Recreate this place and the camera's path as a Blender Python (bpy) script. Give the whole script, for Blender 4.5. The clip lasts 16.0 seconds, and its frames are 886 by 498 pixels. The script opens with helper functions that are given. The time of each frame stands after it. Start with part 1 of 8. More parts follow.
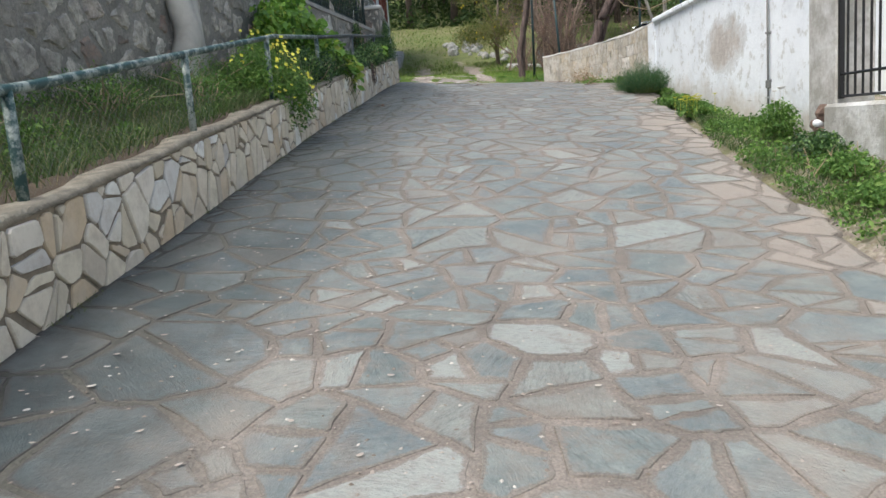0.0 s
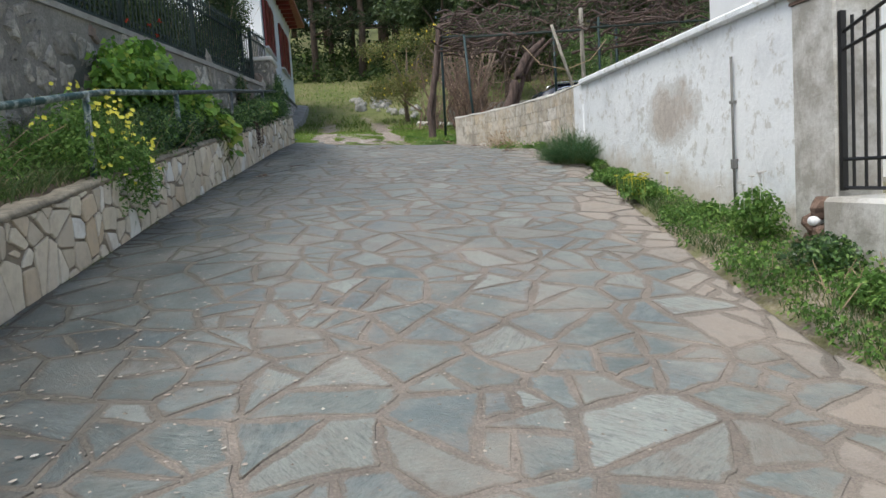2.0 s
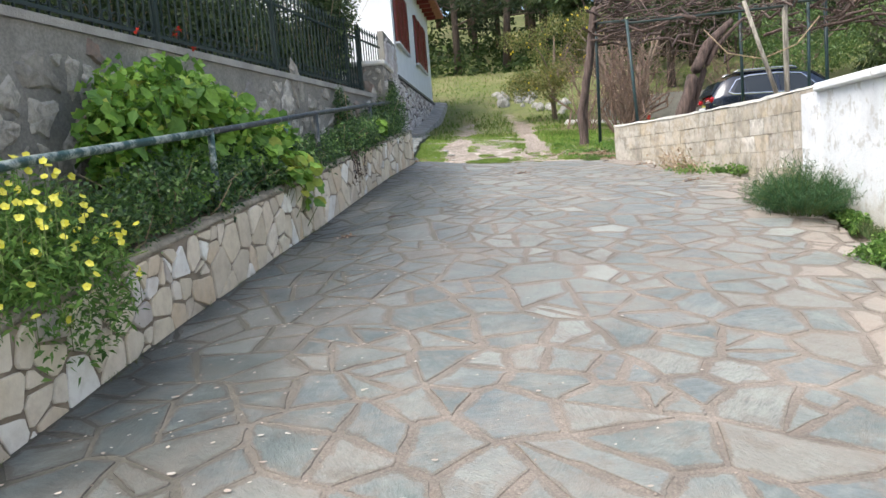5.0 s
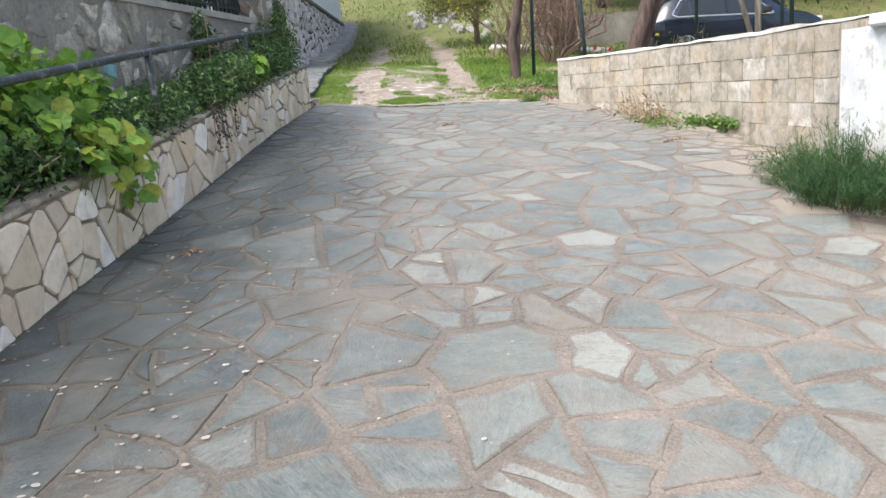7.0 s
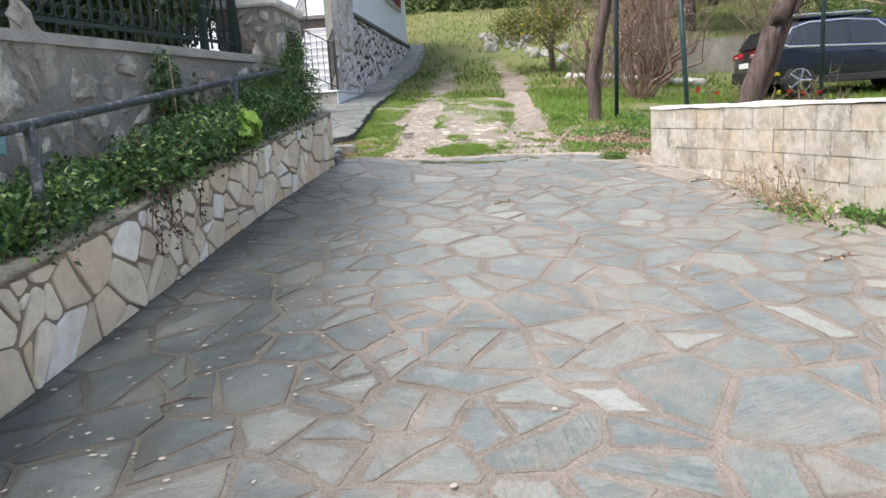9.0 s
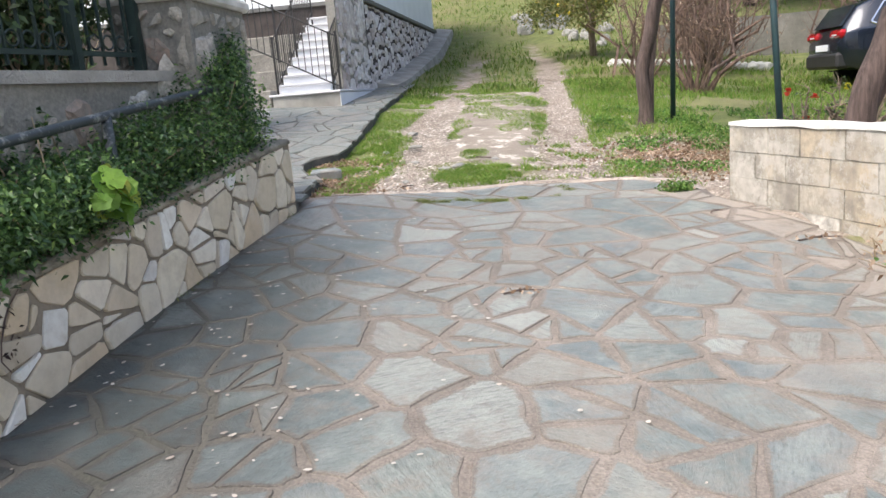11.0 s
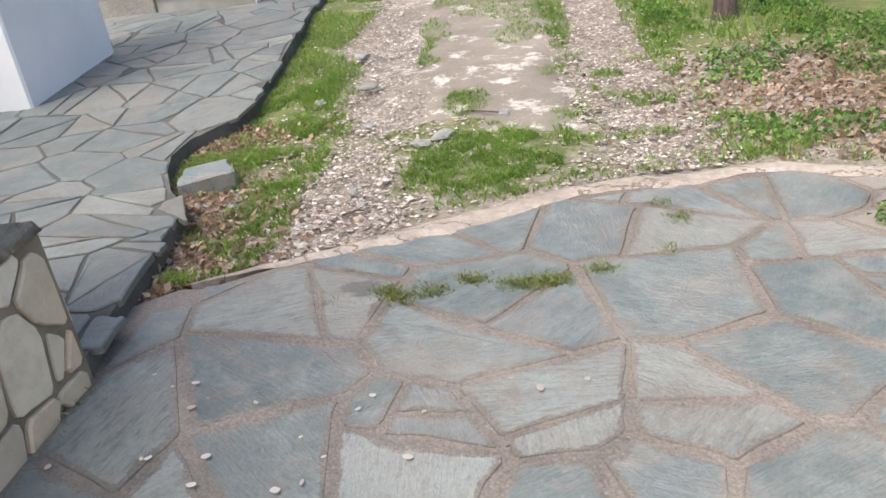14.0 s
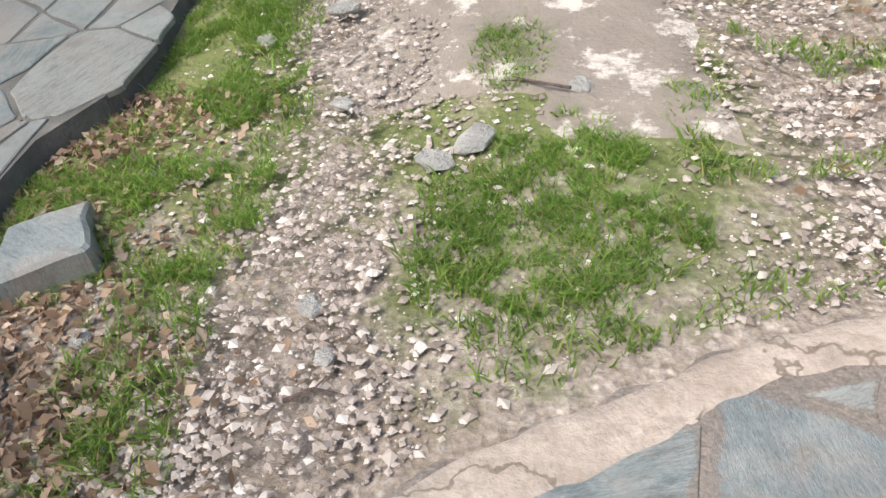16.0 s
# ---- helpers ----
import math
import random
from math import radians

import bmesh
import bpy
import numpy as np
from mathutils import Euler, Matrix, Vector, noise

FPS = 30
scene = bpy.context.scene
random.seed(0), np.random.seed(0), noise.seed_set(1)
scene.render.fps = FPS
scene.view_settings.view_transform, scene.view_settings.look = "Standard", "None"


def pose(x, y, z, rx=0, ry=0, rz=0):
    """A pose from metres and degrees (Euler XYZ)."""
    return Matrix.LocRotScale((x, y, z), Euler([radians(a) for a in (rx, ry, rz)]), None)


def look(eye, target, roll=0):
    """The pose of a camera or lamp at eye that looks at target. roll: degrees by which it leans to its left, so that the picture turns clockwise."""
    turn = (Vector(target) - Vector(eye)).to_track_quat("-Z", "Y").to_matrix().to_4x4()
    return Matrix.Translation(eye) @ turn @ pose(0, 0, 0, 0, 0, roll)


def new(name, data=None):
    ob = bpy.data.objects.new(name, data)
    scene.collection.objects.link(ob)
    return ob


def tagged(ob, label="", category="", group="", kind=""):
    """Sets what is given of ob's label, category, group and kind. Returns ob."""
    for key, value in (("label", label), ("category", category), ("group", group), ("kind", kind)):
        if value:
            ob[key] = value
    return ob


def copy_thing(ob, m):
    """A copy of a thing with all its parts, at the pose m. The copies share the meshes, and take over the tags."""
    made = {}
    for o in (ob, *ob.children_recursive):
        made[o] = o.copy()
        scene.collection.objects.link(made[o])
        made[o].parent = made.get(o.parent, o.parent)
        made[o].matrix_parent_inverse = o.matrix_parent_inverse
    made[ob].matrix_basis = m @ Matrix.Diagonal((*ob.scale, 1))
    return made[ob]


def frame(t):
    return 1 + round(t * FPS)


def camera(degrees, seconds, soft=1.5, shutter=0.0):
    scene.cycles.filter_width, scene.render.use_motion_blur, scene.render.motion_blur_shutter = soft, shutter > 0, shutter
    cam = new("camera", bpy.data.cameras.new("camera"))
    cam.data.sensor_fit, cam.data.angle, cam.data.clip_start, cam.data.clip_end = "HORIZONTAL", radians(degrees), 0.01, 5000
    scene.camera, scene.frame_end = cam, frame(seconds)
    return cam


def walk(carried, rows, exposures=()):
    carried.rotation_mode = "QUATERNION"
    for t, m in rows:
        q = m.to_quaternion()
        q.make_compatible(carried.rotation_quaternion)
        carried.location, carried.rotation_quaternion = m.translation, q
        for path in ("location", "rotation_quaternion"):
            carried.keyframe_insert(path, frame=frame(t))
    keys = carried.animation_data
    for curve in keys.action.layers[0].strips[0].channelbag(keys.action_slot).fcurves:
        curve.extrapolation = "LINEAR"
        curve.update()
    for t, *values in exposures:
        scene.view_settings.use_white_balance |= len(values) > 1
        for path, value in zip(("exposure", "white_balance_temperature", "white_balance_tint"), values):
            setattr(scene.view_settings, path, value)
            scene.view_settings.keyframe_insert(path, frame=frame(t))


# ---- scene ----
cam = camera(61.0, 16.0)
METRES, EYE, TILT, LEAN, TURN = 19.0, 1.4, -6.0, 2.7, 0.0
EXPOSURES = [(0.0, 0.68, 6350, 6), (1.5, 0.41, 6350, 5), (3.2, 0.45, 6350, 6), (5.3, 1.2, 6500, 8), (8.5, 1.2, 6500, 9), (11.0, 1.19, 6550, 10), (12.0, 1.11, 6550, 11), (16.0, 1.03, 6550, 9)]
ROWS = [
    (0.0, 0.0, 0.0, 0.0, -0.08, -2.88, 1.64),
    (0.5, 0.0031, 0.031, 0.0093, -2.12, -0.13, 0.67),
    (1.0, 0.0065, 0.0519, 0.0157, -3.01, 1.15, -0.28),
    (1.5, 0.0073, 0.0802, 0.0238, -5.11, 0.68, 0.34),
    (2.0, 0.0124, 0.107, 0.0279, -6.77, 0.83, 1.84),
    (2.5, 0.0166, 0.1329, 0.0363, -5.47, 0.62, 0.58),
    (3.0, 0.0172, 0.1619, 0.0446, -3.0, -1.86, 2.09),
    (5.5, 0.0293, 0.3051, 0.0894, 4.82, 0.32, 0.92),
    (6.0, 0.0264, 0.3405, 0.0942, 2.2, -2.3, 0.82),
    (6.5, 0.0245, 0.369, 0.1037, -1.48, -3.62, 2.36),
    (7.0, 0.0274, 0.4, 0.1148, -1.79, -6.01, 2.21),
    (7.5, 0.0259, 0.43, 0.1176, -1.92, -5.61, -0.52),
    (8.0, 0.0283, 0.4589, 0.127, -3.46, -5.29, 0.09),
    (8.5, 0.0352, 0.491, 0.1392, 1.04, -4.66, 0.08),
    (11.0, 0.0509, 0.6411, 0.1788, 6.72, -6.1, 1.49),
    (11.5, 0.0527, 0.6749, 0.1862, 6.86, -7.88, 3.06),
    (12.0, 0.0476, 0.7085, 0.191, 5.68, -8.33, 2.97),
    (12.5, 0.0407, 0.738, 0.1993, 5.1, -11.42, 4.04),
    (13.0, 0.0393, 0.7729, 0.2058, 7.54, -13.05, 3.93),
    (13.5, 0.0345, 0.8031, 0.2093, 7.2, -13.64, 3.22),
    (14.0, 0.028, 0.8334, 0.2181, 3.87, -17.04, 5.46),
    (14.5, 0.0283, 0.867, 0.222, 6.63, -22.46, 6.17),
    (15.0, 0.0242, 0.8968, 0.2262, 7.2, -23.96, 4.7),
    (15.5, 0.0167, 0.9243, 0.2351, 3.41, -28.06, 6.59),
    (16.0, 0.0163, 0.9555, 0.2363, 3.97, -30.79, 6.08),
]
walk(cam, [(t, pose(0, 0, EYE, TILT, LEAN, TURN) @ pose(METRES * x, METRES * y, METRES * z, 90 + pitch, roll, yaw)) for t, x, y, z, yaw, pitch, roll in ROWS], EXPOSURES)

# ---- light: a bright overcast sky ----
world = bpy.data.worlds.new("world")
scene.world = world
world.use_nodes = True
wn = world.node_tree
sky = wn.nodes.new("ShaderNodeTexSky")
sky.sky_type, sky.sun_disc, sky.sun_elevation, sky.sun_rotation = "NISHITA", False, radians(59), radians(226)
sky.air_density, sky.dust_density, sky.ozone_density = 1.0, 4.0, 1.0
wn.links.new(sky.outputs[0], wn.nodes["Background"].inputs[0])
wn.nodes["Background"].inputs[1].default_value = 0.15
sun = new("sun", bpy.data.lights.new("sun", "SUN"))
sun.data.energy, sun.data.angle, sun.data.color = 1.5, radians(35), (1.0, 0.96, 0.9)
sun.matrix_world = look((0, 0, 60), (26, 25, 0))

# ---- helpers of this scene ----
rng = random.Random(7)


def lerp(a, b, k):
    return a + (b - a) * k


def table(rows):
    ys = [r[0] for r in rows]
    zs = [r[1] for r in rows]
    return lambda y: float(np.interp(y, ys, zs))


profile = table([(-60, -5.0), (-20, -2.6), (0, 0.01), (18.5, 2.6), (20, 2.56), (21.6, 2.70), (25, 3.14), (30.3, 3.58), (35.6, 4.4), (40, 5.5), (60, 10.7), (90, 19.0), (200, 42.0)])


# the driveway swells in its middle stretch and dips a little before its far edge
swell = table([(3.0, 0.0), (4.6, -0.05), (6.2, 0.0), (7.0, 0.04), (9.0, 0.10), (10.5, 0.13), (14.0, 0.13), (16.0, 0.03), (17.5, -0.07), (18.5, -0.09), (19.5, -0.055), (20.3, 0.0)])


def smooth(k):
    k = max(0.0, min(1.0, k))
    return k * k * (3 - 2 * k)


def eased(f, y):
    return sum(f(y + d) for d in (-0.45, -0.3, -0.15, 0, 0.15, 0.3, 0.45)) / 7


def ground(x, y):
    fade = max(0.0, min(1.0, (44 - y) / 14))
    z = eased(profile, y) - 0.0475 * max(-4, min(4, x)) * fade
    if x > 3.5 and 21 < y < 40:
        z -= 0.27 * smooth((x - 3.5) / 3) * smooth((y - 21) / 4) * smooth((40 - y) / 6)
    if 2.5 < y < 20.8:
        z += eased(swell, y) * smooth((x - wall_foot(y)) / 1.4) * smooth((drive_edge(y) + 0.5 - x) / 0.5)
    return z


wall_foot = table([(-8, -2.02), (3.1, -1.96), (6.9, -1.80), (10.4, -1.62), (13.8, -1.32), (16.2, -1.14), (18.3, -0.87)])
drive_edge = table([(-8, 2.45), (3.5, 2.52), (4.5, 2.6), (5.3, 2.72), (6.8, 2.79), (8.0, 2.9), (10.5, 3.3), (12.6, 3.67), (13.7, 3.75), (15.6, 3.74), (17.4, 3.33), (18.95, 2.66), (20.2, 2.6)])
far_edge = table([(-1.0, 18.75), (-0.85, 18.85), (-0.3, 19.3), (0.17, 19.65), (0.77, 19.92), (1.3, 20.04), (2.0, 20.08), (2.45, 19.95), (2.66, 19.3), (2.75, 18.9), (4, 18.8)])
upper_x = lambda y: -1.3 - 0.19 * (17.33 - y)
UPPER_TOP = 3.75


def part(name, verts, faces, material, parent=None, label="", smooth=False):
    me = bpy.data.meshes.new(name)
    me.from_pydata([tuple(v) for v in verts], [], faces)
    for m in (material if isinstance(material, (list, tuple)) else [material]):
        me.materials.append(m)
    if smooth:
        me.polygons.foreach_set("use_smooth", [True] * len(me.polygons))
    me.update()
    ob = new(name, me)
    if parent is not None:
        ob.parent = parent
    if label:
        ob["label"] = label
    if name in MANY and parent is not None:
        ob["kind"] = "stuff"
    return ob


# parts made of more pieces than one could pick apart
MANY = {"stems", "flowers", "flower_stalks", "branchwork", "foliage", "fronds", "leaves", "dead_leaves", "dry_leaves", "green_leaves", "stalks", "crown", "undergrowth", "chain_link", "fruit"}


def thing(name, x=0, y=0, z=0, label="", category="", group="", kind=""):
    ob = new(name)
    ob.location = (x, y, z)
    ob.empty_display_size = 0.1
    return tagged(ob, label, category, group, kind)


class Mesh:
    """Vertices and faces that grow piece by piece."""

    def __init__(self):
        self.v, self.f = [], []

    def add(self, verts, faces):
        n = len(self.v)
        self.v.extend(tuple(p) for p in verts)
        self.f.extend(tuple(i + n for i in f) for f in faces)
        return self

    def box(self, a, b, m=None, bevel=0.0):
        (x0, y0, z0), (x1, y1, z1) = a, b
        if bevel <= 0:
            vs = [(x, y, z) for z in (z0, z1) for y in (y0, y1) for x in (x0, x1)]
            fs = [(0, 2, 3, 1), (4, 5, 7, 6), (0, 1, 5, 4), (1, 3, 7, 5), (3, 2, 6, 7), (2, 0, 4, 6)]
        else:
            c = bevel
            ring = [(x0 + c, y0), (x1 - c, y0), (x1, y0 + c), (x1, y1 - c), (x1 - c, y1), (x0 + c, y1), (x0, y1 - c), (x0, y0 + c)]
            ins = [(min(max(x, x0 + c), x1 - c), min(max(y, y0 + c), y1 - c)) for x, y in ring]
            vs = [(x, y, z0) for x, y in ins] + [(x, y, z0 + c) for x, y in ring] + [(x, y, z1 - c) for x, y in ring] + [(x, y, z1) for x, y in ins]
            fs = [tuple(range(7, -1, -1)), tuple(range(24, 32))]
            for r in (0, 8, 16):
                fs += [(r + i, r + (i + 1) % 8, r + 8 + (i + 1) % 8, r + 8 + i) for i in range(8)]
        if m is not None:
            vs = [m @ Vector(p) for p in vs]
        return self.add(vs, fs)

    def tube(self, pts, radii, sides=6, cap=True):
        pts = [Vector(p) for p in pts]
        if not isinstance(radii, (list, tuple)):
            radii = [radii] * len(pts)
        vs, fs = [], []
        for i, p in enumerate(pts):
            d = (pts[min(i + 1, len(pts) - 1)] - pts[max(i - 1, 0)]).normalized()
            u = d.cross(Vector((0, 0, 1)) if abs(d.z) < 0.9 else Vector((1, 0, 0))).normalized()
            w = d.cross(u)
            for k in range(sides):
                a = 2 * math.pi * k / sides
                vs.append(p + (u * math.cos(a) + w * math.sin(a)) * radii[i])
        for i in range(len(pts) - 1):
            for k in range(sides):
                a, b = i * sides + k, i * sides + (k + 1) % sides
                fs.append((a, a + sides, b + sides, b))
        if cap:
            fs += [tuple(range(sides)), tuple(range((len(pts) - 1) * sides, len(pts) * sides))[::-1]]
        return self.add(vs, fs)

    def gnarl(self, pts, radii, sides=9, rough=0.3, seed=0):
        """A knotty trunk or limb: a smooth line through the points with uneven, ridged girth."""
        pts = [Vector(p) for p in pts]
        line, rad = [], []
        n = len(pts)
        for i in range(n - 1):
            a, b, c, d = pts[max(i - 1, 0)], pts[i], pts[i + 1], pts[min(i + 2, n - 1)]
            for j in range(5):
                t = j / 5
                line.append(0.5 * (2 * b + (c - a) * t + (2 * a - 5 * b + 4 * c - d) * t * t + (3 * b - a - 3 * c + d) * t ** 3))
                rad.append(lerp(radii[i], radii[i + 1], t))
        line.append(pts[-1])
        rad.append(radii[-1])
        k0 = len(self.v)
        line = [p + Vector((noise.noise(p * 2.5 + Vector((seed, 0, 0))), noise.noise(p * 2.5 + Vector((0, seed + 9, 0))), 0)) * r * 0.5 for p, r in zip(line, rad)]
        self.tube(line, rad, sides)
        for i, p in enumerate(line):
            for q in range(sides):
                v = Vector(self.v[k0 + i * sides + q])
                f = 1 + rough * (noise.noise(Vector((q * 1.7 + seed, i * 0.09, seed))) + 0.25 * noise.noise(v * 4))
                self.v[k0 + i * sides + q] = tuple(p + (v - p) * f)
        return self

    def put(self, name, material, parent=None, label="", smooth=False):
        return part(name, self.v, self.f, material, parent, label, smooth)


def lathe(mesh, profile_rows, m, sides=20):
    """Turned body about the local x axis: rows of (x, radius)."""
    vs, fs = [], []
    for x, r in profile_rows:
        for k in range(sides):
            a = 2 * math.pi * k / sides
            vs.append(m @ Vector((x, r * math.cos(a), r * math.sin(a))))
    for i in range(len(profile_rows) - 1):
        for k in range(sides):
            a, b = i * sides + k, i * sides + (k + 1) % sides
            fs.append((a, b, b + sides, a + sides))
    fs += [tuple(range(sides))[::-1], tuple(range((len(profile_rows) - 1) * sides, len(profile_rows) * sides))]
    return mesh.add(vs, fs)


# ---- materials ----
def material(name, build, rough=0.8, metal=0.0, bump=0.0):
    m = bpy.data.materials.new(name)
    m.use_nodes = True
    nt = m.node_tree
    b = nt.nodes["Principled BSDF"]
    b.inputs["Roughness"].default_value, b.inputs["Metallic"].default_value = rough, metal
    k = Nodes(nt, b)
    col, height = build(k)
    if hasattr(col, "is_linked"):
        nt.links.new(col, b.inputs["Base Color"])
    else:
        b.inputs["Base Color"].default_value = (*col, 1)
    if height is not None and bump:
        n = nt.nodes.new("ShaderNodeBump")
        n.inputs["Strength"].default_value, n.inputs["Distance"].default_value = 0.8, bump
        nt.links.new(height, n.inputs["Height"])
        nt.links.new(n.outputs[0], b.inputs["Normal"])
    return m


class Nodes:
    def __init__(self, nt, bsdf):
        self.nt, self.bsdf = nt, bsdf
        self.co = nt.nodes.new("ShaderNodeTexCoord").outputs["Object"]

    def link(self, value, socket):
        if hasattr(value, "is_linked"):
            self.nt.links.new(value, socket)
        elif isinstance(value, (tuple, list)):
            socket.default_value = (*value, 1) if len(value) == 3 and len(socket.default_value) == 4 else value
        else:
            socket.default_value = value

    def noise(self, scale, detail=4, rough=0.6, co=None, stretch=None):
        n = self.nt.nodes.new("ShaderNodeTexNoise")
        n.inputs["Scale"].default_value, n.inputs["Detail"].default_value, n.inputs["Roughness"].default_value = scale, detail, rough
        src = co or self.co
        if stretch:
            mp = self.nt.nodes.new("ShaderNodeMapping")
            self.nt.links.new(src, mp.inputs[0])
            mp.inputs["Scale"].default_value = stretch
            src = mp.outputs[0]
        self.nt.links.new(src, n.inputs["Vector"])
        return n.outputs["Fac"]

    def voronoi(self, scale, feature="F1", out="Distance"):
        n = self.nt.nodes.new("ShaderNodeTexVoronoi")
        n.feature = feature
        n.inputs["Scale"].default_value = scale
        self.nt.links.new(self.co, n.inputs["Vector"])
        return n.outputs[out]

    def ramp(self, fac, stops):
        n = self.nt.nodes.new("ShaderNodeValToRGB")
        e = n.color_ramp.elements
        while len(e) < len(stops):
            e.new(0.5)
        for el, (p, c) in zip(e, stops):
            el.position = p
            el.color = (*c, 1) if isinstance(c, (tuple, list)) else (c, c, c, 1)
        self.link(fac, n.inputs[0])
        return n.outputs[0]

    def mix(self, fac, a, b, mode="MIX"):
        n = self.nt.nodes.new("ShaderNodeMix")
        n.data_type, n.blend_type = "RGBA", mode
        self.link(fac, n.inputs[0])
        self.link(a, n.inputs[6])
        self.link(b, n.inputs[7])
        return n.outputs[2]

    def math(self, op, a, b=0.0):
        n = self.nt.nodes.new("ShaderNodeMath")
        n.operation = op
        self.link(a, n.inputs[0])
        self.link(b, n.inputs[1])
        return n.outputs[0]

    def object_random(self):
        return self.nt.nodes.new("ShaderNodeObjectInfo").outputs["Random"]

    def island_random(self):
        return self.nt.nodes.new("ShaderNodeNewGeometry").outputs["Random Per Island"]

    def attribute(self, name):
        n = self.nt.nodes.new("ShaderNodeAttribute")
        n.attribute_name = name
        return n.outputs["Fac"]

    def turned(self, rnd):
        """Coordinates turned about z by a random amount, so that the grain of each piece runs its own way."""
        n = self.nt.nodes.new("ShaderNodeVectorRotate")
        n.rotation_type = "Z_AXIS"
        self.nt.links.new(self.co, n.inputs["Vector"])
        self.link(self.math("MULTIPLY", rnd, 57.0), n.inputs["Angle"])
        return n.outputs[0]


def speckle(c, amount=0.25, scale=6.0, fine=60.0):
    """A plain colour with two scales of uneven tone."""
    lo, hi = tuple(v * (1 - amount) for v in c), tuple(min(1, v * (1 + amount)) for v in c)

    def build(k):
        a = k.ramp(k.noise(scale), [(0.3, lo), (0.7, hi)])
        f = k.noise(fine, 3)
        return k.mix(k.math("MULTIPLY", f, amount * 1.2), a, tuple(v * 0.55 for v in c)), f
    return build


def mortar_colour(k):
    a = k.noise(2.2, 6, 0.7)
    c = k.ramp(a, [(0.3, (0.135, 0.116, 0.099)), (0.5, (0.205, 0.176, 0.150)), (0.75, (0.31, 0.27, 0.233))])
    c = k.mix(k.ramp(k.noise(5.5, 6, 0.75), [(0.50, 0.0), (0.64, 0.5)]), c, (0.165, 0.155, 0.133))
    c = k.mix(k.ramp(k.noise(11, 5, 0.7), [(0.56, 0.0), (0.68, 0.4)]), c, (0.20, 0.148, 0.112))
    peb = k.voronoi(42)
    c = k.mix(1.0, c, k.ramp(k.noise(95, 4, 0.8), [(0.32, 0.62), (0.68, 1.35)]), "MULTIPLY")
    return k.mix(k.ramp(peb, [(0.10, 0.3), (0.3, 0.0)]), c, (0.36, 0.315, 0.27)), peb


SLATE = [(0.0, (0.122, 0.152, 0.154)), (0.18, (0.166, 0.196, 0.190)), (0.36, (0.140, 0.172, 0.184)), (0.52, (0.200, 0.224, 0.208)), (0.66, (0.172, 0.202, 0.206)), (0.78, (0.245, 0.264, 0.245)), (0.86, (0.226, 0.212, 0.186)), (0.95, (0.300, 0.322, 0.300)), (1.0, (0.345, 0.360, 0.335))]


